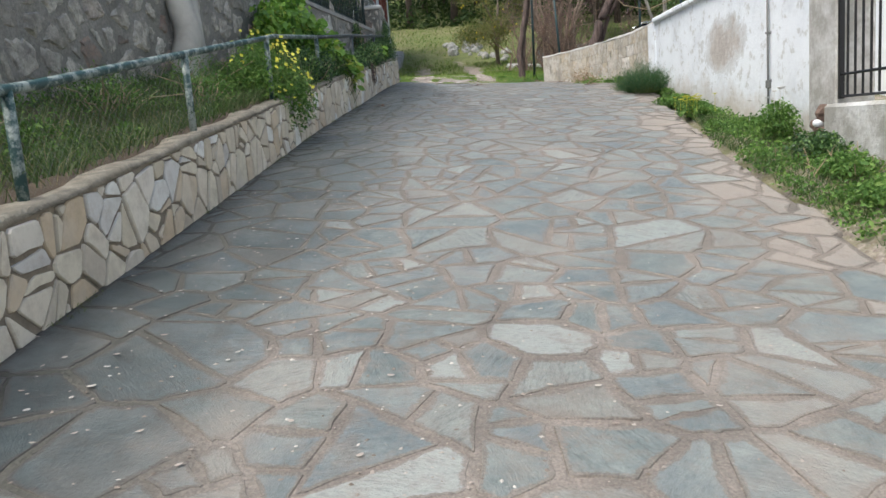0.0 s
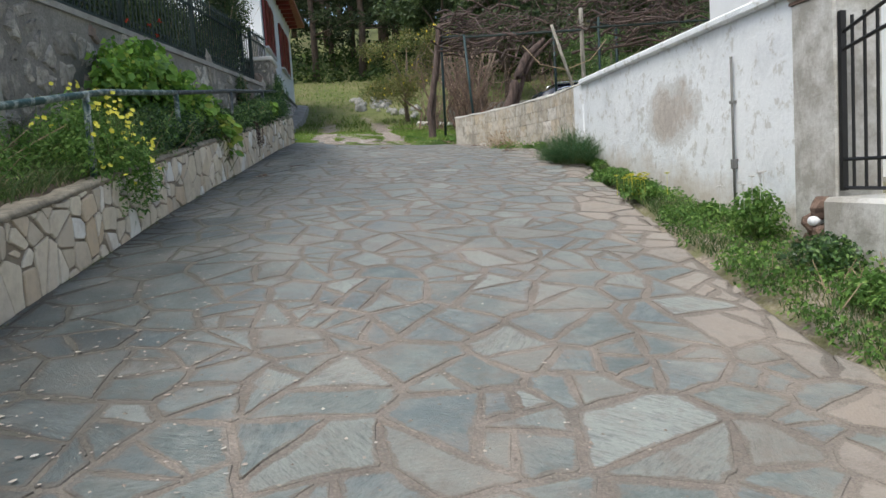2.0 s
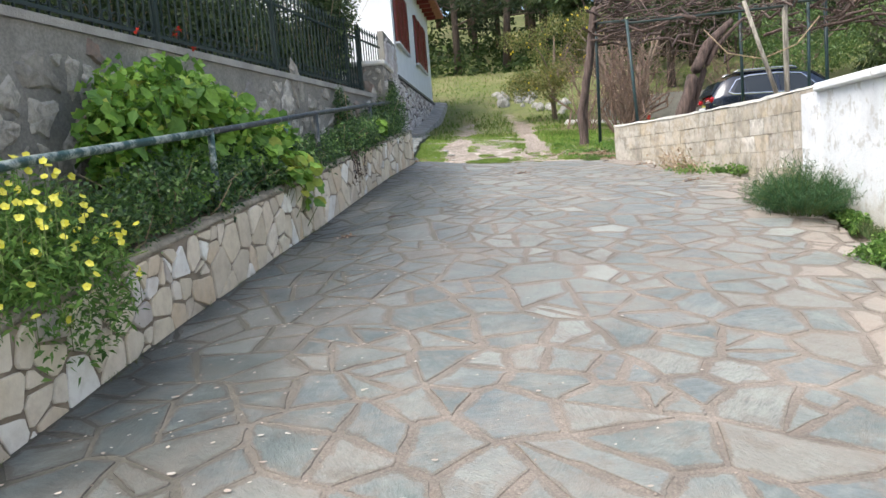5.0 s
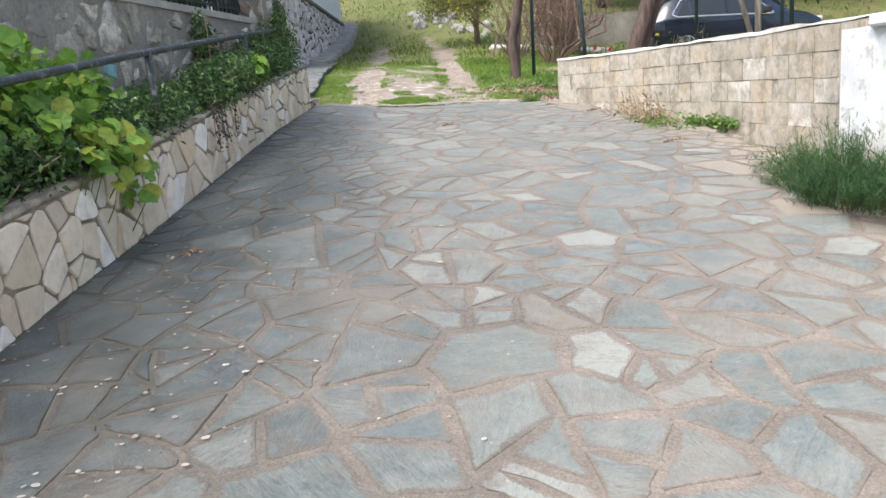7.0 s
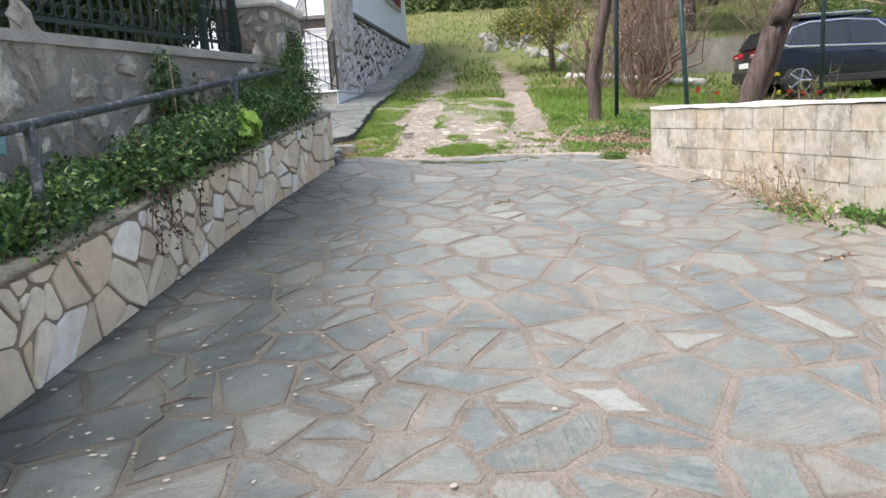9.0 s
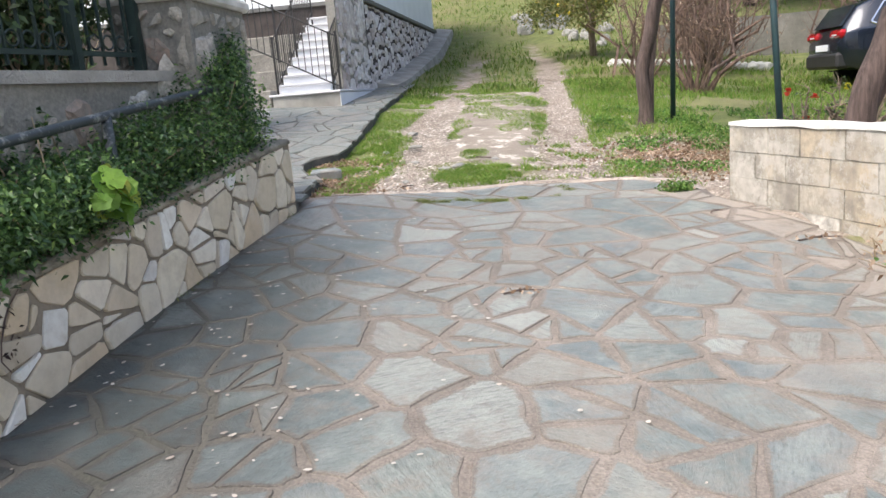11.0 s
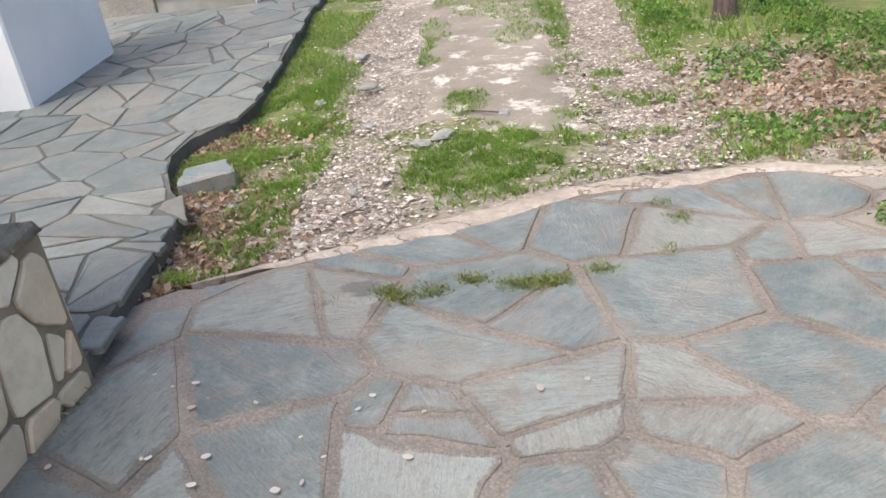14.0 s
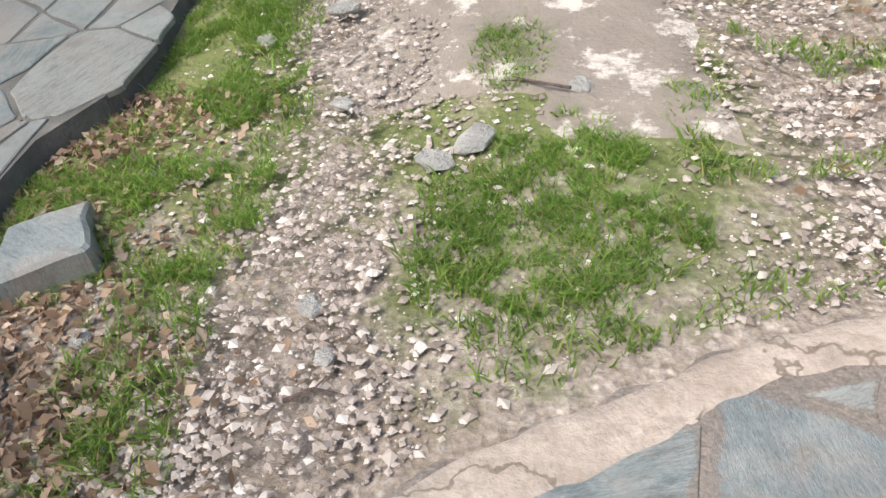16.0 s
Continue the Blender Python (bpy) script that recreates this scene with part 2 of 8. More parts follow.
def slate(source, dark=1.0, dusty=0.0):
    def build(k):
        rnd = k.object_random() if source == "object" else k.island_random()
        co = k.turned(rnd)
        d = lambda *c: tuple(v * dark for v in c)
        base = k.ramp(rnd, [(p, d(*c)) for p, c in SLATE])
        grain = k.noise(4.5, 6, 0.7, co, (1.0, 3.2, 1.0))
        fine = k.noise(26, 5, 0.75, co, (1.0, 2.6, 1.0))
        riven = k.noise(9, 7, 0.72, co, (1.0, 6.5, 1.0))
        own = k.math("FRACT", k.math("MULTIPLY", rnd, 7.3))
        lit = k.math("MULTIPLY", k.ramp(grain, [(0.42, 0.0), (0.68, 1.0)]), k.ramp(own, [(0.0, 0.1), (1.0, 0.6)]))
        c = k.mix(lit, base, k.mix(0.5, base, d(0.43, 0.46, 0.43)))
        c = k.mix(k.ramp(fine, [(0.36, 0.4), (0.5, 0.0)]), c, d(0.075, 0.09, 0.088))
        # riven cleavage lines, strong on some stones only
        c = k.mix(k.math("MULTIPLY", k.ramp(riven, [(0.38, 0.85), (0.5, 0.0)]), k.ramp(own, [(0.35, 0.12), (0.8, 0.7)])), c, d(0.07, 0.084, 0.085))
        # cloudy bloom: pale green-grey and brownish
        c = k.mix(k.ramp(k.noise(5.5, 7, 0.75), [(0.47, 0.0), (0.63, 0.5)]), c, d(0.315, 0.34, 0.315))
        c = k.mix(k.ramp(k.noise(3.9, 7, 0.78), [(0.50, 0.0), (0.64, 0.5)]), c, d(0.255, 0.222, 0.190))
        dust = k.noise(1.1, 6, 0.7)
        c = k.mix(k.ramp(dust, [(0.50 - dusty * 0.27, dusty * 0.3), (0.72 - dusty * 0.22, 0.5 + dusty * 0.35)]), c, d(0.36, 0.30, 0.25))
        # mortar wiped over the stones: ragged along their edges, thin films elsewhere
        lime = k.mix(1.0, mortar_colour(k)[0], d(1, 1, 1), "MULTIPLY")
        c = k.mix(k.ramp(k.noise(3.4, 8, 0.8), [(0.53, 0.0), (0.62, 0.6)]), c, lime)
        rag = k.math("ADD", k.attribute("rim"), k.math("MULTIPLY", k.math("SUBTRACT", k.noise(8, 9, 0.86), 0.5), 2.4))
        c = k.mix(k.ramp(rag, [(0.60, 0.0), (0.72, 0.92)]), c, lime)
        c = k.mix(k.ramp(k.noise(48, 2), [(0.66, 0.0), (0.74, 0.25)]), c, d(0.5, 0.48, 0.42))
        c = k.mix(1.0, c, k.ramp(k.noise(75, 4, 0.8, co, (1.0, 1.8, 1.0)), [(0.3, 0.84), (0.7, 1.16)]), "MULTIPLY")
        # shade along the planted bank painted into the stone, with moist algae growth
        shade_wet = k.math("MULTIPLY", k.attribute("shade_damp"), k.ramp(k.noise(1.7, 6, 0.7), [(0.3, 0.55), (0.6, 1.0)]))
        c = k.mix(shade_wet, c, k.mix(1.0, c, (0.27, 0.31, 0.33), "MULTIPLY"))
        # dried-up splashes near the far edge
        for sx, sy, size in ((-0.13, 19.1, 0.07), (-0.04, 18.9, 0.10), (-0.16, 18.78, 0.075)):
            n = k.nt.nodes.new("ShaderNodeVectorMath")
            n.operation = "DISTANCE"
            k.nt.links.new(k.co, n.inputs[0])
            n.inputs[1].default_value = (sx, sy, 2.52)
            far = k.math("ADD", k.math("DIVIDE", n.outputs["Value"], size), k.math("MULTIPLY", k.math("SUBTRACT", k.noise(11, 5, 0.7), 0.5), 2.0))
            c = k.mix(k.ramp(far, [(0.75, 0.55), (0.95, 0.0)]), c, (0.05, 0.055, 0.052))
        k.link(k.math("SUBTRACT", 0.66 if dusty else 0.5, k.math("MULTIPLY", shade_wet, 0.08)), k.bsdf.inputs["Roughness"])
        return c, k.mix(0.5, k.mix(0.5, grain, riven), fine)
    return build


STONE = material("slate_stone", slate("object"), 0.68, bump=0.02)
STONE_FAR = material("slate_stone_joined", slate("island"), 0.68, bump=0.02)
STONE_DUSTY = material("dusty_slate", slate("object", 0.95, 0.8), 0.85, bump=0.012)
STONE_FAR_DUSTY = material("dusty_slate_joined", slate("island", 0.95, 0.8), 0.85, bump=0.012)


def mortar_build(k):
    c, peb = mortar_colour(k)
    # mortar darkened likewise: the wall-side shade and moisture are mixed into its colour
    c = k.mix(k.math("MULTIPLY", k.attribute("shade_damp"), k.ramp(k.noise(1.6, 5), [(0.25, 0.6), (0.55, 1.0)])), c, (0.070, 0.070, 0.056))
    return c, k.mix(0.5, peb, k.noise(60, 3))


MORTAR = material("pink_mortar", mortar_build, 0.7, bump=0.01)


def clad_build(k, rnd=None):
    rnd = rnd or k.object_random()
    base = k.ramp(rnd, [(0.0, (0.567, 0.491, 0.360)), (0.2, (0.741, 0.676, 0.534)), (0.38, (0.501, 0.436, 0.338)), (0.55, (0.796, 0.741, 0.621)), (0.7, (0.632, 0.545, 0.414)), (0.8, (0.600, 0.480, 0.327)), (0.9, (0.840, 0.839, 0.785)), (1.0, (0.491, 0.458, 0.425))])
    g = k.noise(9, 6, 0.7)
    c = k.mix(k.ramp(g, [(0.44, 0.0), (0.68, 0.6)]), base, k.mix(0.55, base, (0.26, 0.205, 0.14)))
    c = k.mix(k.ramp(k.noise(3.1, 4), [(0.5, 0.0), (0.7, 0.35)]), c, (0.66, 0.61, 0.52))
    c = k.mix(k.ramp(k.noise(4.4, 7, 0.78), [(0.54, 0.0), (0.66, 0.5)]), c, (0.50, 0.43, 0.33))
    return c, k.mix(0.5, k.noise(25, 6, 0.7), k.noise(6, 4))


CLAD = material("beige_cladding_stone", clad_build, 0.85, bump=0.012)
CLAD_JOINED = material("beige_cladding_stone_joined", lambda k: clad_build(k, k.island_random()), 0.85, bump=0.012)
JOINT = material("grey_joint", speckle((0.265, 0.222, 0.168), 0.4, 5), 0.95, bump=0.008)
DARK_JOINT = material("dark_plinth_joint", speckle((0.075, 0.062, 0.058), 0.3, 5), 0.95, bump=0.008)
COPING = material("rough_concrete_coping", speckle((0.33, 0.295, 0.23), 0.5, 9), 0.95, bump=0.02)


def rubble_build(k, rnd=None):
    rnd = rnd or k.object_random()
    base = k.ramp(rnd, [(0.0, (0.33, 0.305, 0.26)), (0.35, (0.55, 0.515, 0.44)), (0.6, (0.42, 0.385, 0.325)), (0.82, (0.70, 0.67, 0.59)), (0.95, (0.30, 0.20, 0.15)), (1.0, (0.25, 0.24, 0.225))])
    g = k.noise(8, 6, 0.75)
    c = k.mix(k.ramp(g, [(0.40, 0.0), (0.60, 0.75)]), base, (0.16, 0.15, 0.13))
    return k.mix(k.ramp(k.noise(3.3, 7, 0.8), [(0.53, 0.0), (0.63, 0.65)]), c, (0.27, 0.255, 0.225)), g


RUBBLE = material("rubble_stone", rubble_build, 0.9, bump=0.04)
RUBBLE_JOINED = material("rubble_stone_joined", lambda k: rubble_build(k, k.island_random()), 0.9, bump=0.04)


def render_build(k):
    a = k.noise(1.4, 6, 0.7)
    c = k.ramp(a, [(0.3, (0.17, 0.162, 0.142)), (0.55, (0.285, 0.27, 0.238)), (0.75, (0.41, 0.385, 0.34))])
    return k.mix(k.ramp(k.noise(40, 4), [(0.4, 0.35), (0.6, 0.0)]), c, (0.09, 0.09, 0.08)), k.noise(14, 6, 0.7)


RENDER = material("grey_wall_mortar", render_build, 0.95, bump=0.03)


def white_build(k):
    a = k.noise(1.3, 6, 0.7)
    c = k.ramp(a, [(0.28, (0.68, 0.71, 0.74)), (0.48, (0.83, 0.86, 0.89)), (0.7, (0.88, 0.91, 0.94))])
    flake = k.ramp(k.noise(6, 6, 0.75), [(0.555, 0.0), (0.61, 0.55)])
    c = k.mix(flake, c, (0.46, 0.45, 0.41))
    # bare patch where the plaster came off, and rising dirt near the ground with a ragged edge
    sep = k.nt.nodes.new("ShaderNodeSeparateXYZ")
    k.nt.links.new(k.co, sep.inputs[0])
    dy, dz = k.math("DIVIDE", k.math("SUBTRACT", sep.outputs[1], 9.95), 0.72), k.math("DIVIDE", k.math("SUBTRACT", sep.outputs[2], 2.22), 0.36)
    rad = k.math("ADD", k.math("MULTIPLY", dy, dy), k.math("MULTIPLY", dz, dz))
    rag = k.math("ADD", rad, k.math("MULTIPLY", k.math("SUBTRACT", k.noise(3.0, 6, 0.8), 0.5), 3.4))
    c = k.mix(k.ramp(rag, [(0.30, 0.85), (0.75, 0.0)]), c, k.ramp(k.noise(9, 5), [(0.35, (0.30, 0.215, 0.165)), (0.6, (0.54, 0.45, 0.38))]))
    c = k.mix(k.ramp(rag, [(0.9, 0.5), (3.0, 0.0)]), c, (0.50, 0.49, 0.46))
    low = k.math("SUBTRACT", sep.outputs[2], k.math("MULTIPLY", sep.outputs[1], 0.1405))
    low = k.math("ADD", low, k.math("MULTIPLY", k.math("SUBTRACT", k.noise(1.8, 6, 0.75), 0.5), 1.1))
    c = k.mix(k.ramp(low, [(0.0, 0.75), (0.38, 0.0)]), c, (0.50, 0.43, 0.35))
    return c, k.noise(12, 7, 0.7)


WHITE_OLD = material("old_whitewash", white_build, 0.85, bump=0.02)
WHITE = material("white_paint", speckle((0.80, 0.82, 0.84), 0.05, 2), 0.7)
GREY_CONC = material("weathered_grey_concrete", speckle((0.36, 0.345, 0.31), 0.3, 2.5), 0.92, bump=0.02)


def smeared(k, c):
    """Whitish mortar and lime wash wiped over the wall, with dark weather stains."""
    c = k.mix(k.ramp(k.noise(3.1, 7, 0.78), [(0.48, 0.0), (0.55, 0.8)]), c, k.ramp(k.noise(13, 4), [(0.35, (0.42, 0.395, 0.345)), (0.65, (0.58, 0.555, 0.50))]))
    return k.mix(k.ramp(k.noise(4.2, 7, 0.8, None, (1.0, 1.0, 0.5)), [(0.55, 0.0), (0.66, 0.5)]), c, (0.24, 0.215, 0.17))


def block_build(k):
    rnd = k.object_random()
    base = k.ramp(rnd, [(0.0, (0.42, 0.385, 0.32)), (0.4, (0.53, 0.485, 0.40)), (0.7, (0.50, 0.43, 0.32)), (0.92, (0.62, 0.58, 0.50)), (1.0, (0.76, 0.74, 0.69))])
    g = k.noise(7, 6, 0.75)
    c = k.mix(k.ramp(g, [(0.42, 0.0), (0.62, 0.75)]), base, (0.22, 0.205, 0.175))
    c = k.mix(k.ramp(k.noise(2.0, 5, 0.7, None, (1.0, 1.0, 0.25)), [(0.5, 0.0), (0.64, 0.6)]), c, (0.24, 0.225, 0.20))
    c = k.mix(k.ramp(k.noise(1.6, 5), [(0.5, 0.0), (0.72, 0.5)]), c, (0.52, 0.42, 0.30))
    return smeared(k, c), k.mix(0.5, k.noise(40, 4), k.noise(8, 5))


BLOCK = material("concrete_block", block_build, 0.95, bump=0.012)
BLOCK_JOINT = material("pale_block_mortar", lambda k: (smeared(k, k.ramp(k.noise(6, 5), [(0.3, (0.22, 0.195, 0.16)), (0.7, (0.38, 0.35, 0.295))])), k.noise(40, 4)), 0.95, bump=0.012)
LIME = material("limewash", speckle((0.62, 0.61, 0.57), 0.3, 3), 0.9, bump=0.01)


def ground_build(k):
    big, mid, fine = k.noise(0.5, 5), k.noise(3, 6, 0.7), k.noise(26, 4, 0.7)
    grass = k.ramp(mid, [(0.3, (0.08, 0.10, 0.03)), (0.55, (0.14, 0.165, 0.05)), (0.75, (0.23, 0.22, 0.10))])
    grass = k.mix(k.ramp(big, [(0.45, 0.0), (0.65, 0.6)]), grass, (0.22, 0.19, 0.10))
    soil = k.ramp(fine, [(0.3, (0.14, 0.112, 0.088)), (0.5, (0.275, 0.232, 0.193)), (0.72, (0.44, 0.385, 0.335))])
    soil = k.mix(k.ramp(k.voronoi(24), [(0.1, 0.6), (0.32, 0.0)]), soil, (0.52, 0.47, 0.40))
    soil = k.mix(k.ramp(k.noise(4.5, 6, 0.75), [(0.48, 0.0), (0.62, 0.7)]), soil, (0.17, 0.135, 0.095))
    t = k.math("ADD", k.attribute("bare"), k.math("MULTIPLY", k.math("SUBTRACT", mid, 0.5), 0.9))
    return k.mix(k.ramp(t, [(0.38, 0.0), (0.58, 1.0)]), grass, soil), k.mix(0.5, fine, k.voronoi(30))


GROUND = material("earth_and_grass", ground_build, 0.95, bump=0.03)
SOIL = material("dark_soil", speckle((0.10, 0.075, 0.05), 0.4, 5, 40), 0.95, bump=0.03)
BEDROCK = material("pale_worn_concrete", lambda k: (k.mix(k.ramp(k.noise(3.5, 6, 0.75), [(0.54, 0.0), (0.62, 0.8)]), k.ramp(k.noise(1.2, 6, 0.7), [(0.3, (0.18, 0.155, 0.125)), (0.7, (0.30, 0.26, 0.215))]), (0.60, 0.55, 0.49)), k.noise(30, 5)), 0.92, bump=0.02)
ROCK = material("limestone_rock", speckle((0.36, 0.355, 0.325), 0.4, 5), 0.9, bump=0.03)


def foliage(name, stops, rough=0.55, gloss=0.3, thin=0.3):
    m = bpy.data.materials.new(name)
    m.use_nodes = True
    nt = m.node_tree
    b = nt.nodes["Principled BSDF"]
    b.inputs["Roughness"].default_value = rough
    b.inputs["Specular IOR Level"].default_value = gloss
    k = Nodes(nt, b)
    c = k.ramp(k.island_random(), stops)
    c = k.mix(k.ramp(k.noise(1.3, 3), [(0.35, 0.35), (0.6, 0.0)]), c, tuple(v * 0.45 for v in stops[0][1]))
    nt.links.new(c, b.inputs["Base Color"])
    tr = nt.nodes.new("ShaderNodeBsdfTranslucent")
    nt.links.new(c, tr.inputs[0])
    mx = nt.nodes.new("ShaderNodeMixShader")
    mx.inputs[0].default_value = thin
    nt.links.new(b.outputs[0], mx.inputs[1])
    nt.links.new(tr.outputs[0], mx.inputs[2])
    nt.links.new(mx.outputs[0], nt.nodes["Material Output"].inputs[0])
    return m


GRASS = foliage("grass_blades", [(0.0, (0.13, 0.25, 0.04)), (0.5, (0.20, 0.35, 0.055)), (0.8, (0.29, 0.40, 0.09)), (1.0, (0.42, 0.38, 0.16))], thin=0.5)
GRASS_DRY = foliage("half_dry_grass", [(0.0, (0.055, 0.105, 0.034)), (0.55, (0.10, 0.165, 0.052)), (0.85, (0.18, 0.205, 0.085)), (1.0, (0.36, 0.32, 0.18))])
MOSS = foliage("joint_moss", [(0.0, (0.09, 0.13, 0.03)), (0.5, (0.17, 0.22, 0.05)), (0.8, (0.26, 0.27, 0.09)), (1.0, (0.40, 0.34, 0.17))])
MEADOW = foliage("meadow_grass", [(0.0, (0.105, 0.175, 0.034)), (0.5, (0.165, 0.262, 0.051)), (0.8, (0.235, 0.30, 0.085)), (1.0, (0.340, 0.306, 0.153))], thin=0.5)
IVY = foliage("dark_ivy_leaves", [(0.0, (0.028, 0.066, 0.024)), (0.5, (0.066, 0.142, 0.044)), (0.85, (0.14, 0.255, 0.072)), (1.0, (0.30, 0.44, 0.13))], 0.35, 0.5)
MALLOW = foliage("round_bright_leaves", [(0.0, (0.085, 0.20, 0.036)), (0.5, (0.19, 0.37, 0.058)), (0.85, (0.31, 0.50, 0.085)), (1.0, (0.55, 0.60, 0.135))], 0.5)
HERB = foliage("green_herbs", [(0.0, (0.07, 0.155, 0.036)), (0.6, (0.145, 0.28, 0.058)), (1.0, (0.27, 0.41, 0.105))])
FENNEL = foliage("feathery_green", [(0.0, (0.030, 0.085, 0.035)), (0.6, (0.052, 0.132, 0.048)), (1.0, (0.10, 0.20, 0.07))])
OLIVE = foliage("shrub_leaves", [(0.0, (0.039, 0.070, 0.028)), (0.6, (0.078, 0.124, 0.047)), (1.0, (0.155, 0.209, 0.078))], 0.45, 0.4)
CITRUS = foliage("citrus_leaves", [(0.0, (0.060, 0.120, 0.036)), (0.6, (0.120, 0.204, 0.060)), (1.0, (0.240, 0.312, 0.096))], 0.4, 0.4)
LEMON_LEAF = foliage("yellowing_citrus_leaves", [(0.0, (0.10, 0.13, 0.035)), (0.5, (0.19, 0.225, 0.06)), (0.8, (0.30, 0.29, 0.09)), (1.0, (0.40, 0.30, 0.13))], 0.45, 0.4)
PINE = foliage("pine_needles", [(0.0, (0.022, 0.036, 0.018)), (0.6, (0.040, 0.062, 0.028)), (1.0, (0.075, 0.095, 0.04))], 0.7, 0.2, 0.15)
BROWN_LEAF = foliage("dead_leaves", [(0.0, (0.17, 0.105, 0.065)), (0.5, (0.40, 0.28, 0.19)), (1.0, (0.64, 0.51, 0.40))], 0.8)
YELLOW = foliage("yellow_petals", [(0.0, (0.70, 0.64, 0.05)), (1.0, (0.82, 0.80, 0.16))], 0.6)
WHITE_PETAL = foliage("white_petals", [(0.0, (0.75, 0.73, 0.70)), (1.0, (0.85, 0.84, 0.82))], 0.6)
RED_PETAL = foliage("red_petals", [(0.0, (0.55, 0.04, 0.03)), (1.0, (0.7, 0.10, 0.06))], 0.6)
PETAL = foliage("fallen_pale_petals", [(0.0, (0.55, 0.46, 0.40)), (0.6, (0.66, 0.60, 0.53)), (1.0, (0.72, 0.70, 0.66))], 0.7)


def bark(c):
    def build(k):
        g = k.noise(7, 6, 0.7, None, (3.0, 3.0, 0.35))
        return k.mix(k.ramp(g, [(0.36, 0.0), (0.64, 1.0)]), tuple(v * 0.45 for v in c), tuple(v * 1.35 for v in c)), g
    return build


VINE_BARK = material("shaggy_vine_bark", bark((0.115, 0.083, 0.072)), 0.95, bump=0.03)
TREE_BARK = material("brown_bark", bark((0.23, 0.18, 0.135)), 0.95, bump=0.03)
PINE_BARK = material("dark_pine_bark", bark((0.10, 0.075, 0.06)), 0.95, bump=0.04)
TWIG = material("bare_twigs", bark((0.20, 0.135, 0.105)), 0.95)
PALE_BARK = material("pale_smooth_bark", speckle((0.46, 0.445, 0.40), 0.25, 2.5, 18), 0.85, bump=0.01)
GREYWOOD = material("grey_weathered_wood", bark((0.30, 0.28, 0.24)), 0.9, bump=0.01)
IRON_GREEN = material("chipped_green_paint", lambda k: (k.mix(k.ramp(k.noise(9, 6, 0.75), [(0.47, 0.0), (0.58, 0.85)]), (0.02, 0.06, 0.055), (0.34, 0.38, 0.35)), k.noise(30)), 0.5, bump=0.003)
IRON_DARK = material("dark_green_iron", speckle((0.018, 0.035, 0.03), 0.3, 8), 0.5)
IRON_BLACK = material("black_iron", speckle((0.012, 0.012, 0.013), 0.4, 8), 0.45)
POLE_TEAL = material("teal_pole_paint", speckle((0.014, 0.042, 0.045), 0.3, 6), 0.5)
RAIL_GREY = material("dark_grey_rail_paint", lambda k: (k.mix(k.ramp(k.noise(14, 6, 0.75), [(0.52, 0.0), (0.62, 0.6)]), (0.035, 0.045, 0.05), (0.28, 0.29, 0.29)), None), 0.5)
PIPE_GREY = material("grey_pipe", speckle((0.15, 0.15, 0.145), 0.3, 10), 0.6)
SHUTTER = material("red_brown_shutter", speckle((0.21, 0.035, 0.025), 0.2, 4), 0.5)
ROOF = material("terracotta", speckle((0.33, 0.13, 0.08), 0.3, 5), 0.85)
MARBLE = material("white_marble_step", speckle((0.60, 0.60, 0.62), 0.12, 3), 0.5)
CAR_PAINT = material("dark_blue_car_paint", lambda k: ((0.012, 0.018, 0.032), None), 0.25, 0.4)
CAR_PAINT.node_tree.nodes["Principled BSDF"].inputs["Coat Weight"].default_value = 0.8
GLASS = material("dark_car_glass", lambda k: ((0.02, 0.025, 0.03), None), 0.06)
CHROME = material("chrome", lambda k: ((0.75, 0.76, 0.78), None), 0.15, 1.0)
PLASTIC = material("black_plastic", speckle((0.02, 0.02, 0.021), 0.2, 9), 0.6)
TYRE = material("tyre_rubber", speckle((0.015, 0.015, 0.015), 0.2, 9), 0.8)
RED_LENS = material("red_lens", lambda k: ((0.30, 0.008, 0.012), None), 0.12)
CLEAR_LENS = material("clear_lens", lambda k: ((0.62, 0.55, 0.56), None), 0.1)
TURQUOISE = material("turquoise_paint", speckle((0.20, 0.37, 0.38), 0.3, 12), 0.8)
LEMON = material("lemon_skin", speckle((0.75, 0.58, 0.04), 0.15, 20), 0.5)
STRAW = material("dry_stems", speckle((0.36, 0.28, 0.18), 0.3, 9), 0.9)
GREEN_STEM = material("green_stems", speckle((0.12, 0.17, 0.05), 0.3, 9), 0.8)


# ---- polygons: cells of irregular stones ----
def clip(poly, px, py, nx, ny):
    """Keeps the side of the line through (px, py) on which (nx, ny) does not point."""
    out = []
    n = len(poly)
    for i in range(n):
        a, b = poly[i], poly[(i + 1) % n]
        da, db = (a[0] - px) * nx + (a[1] - py) * ny, (b[0] - px) * nx + (b[1] - py) * ny
        if da <= 0:
            out.append(a)
        if (da < 0 < db) or (db < 0 < da):
            k = da / (da - db)
            out.append((lerp(a[0], b[0], k), lerp(a[1], b[1], k)))
    return out


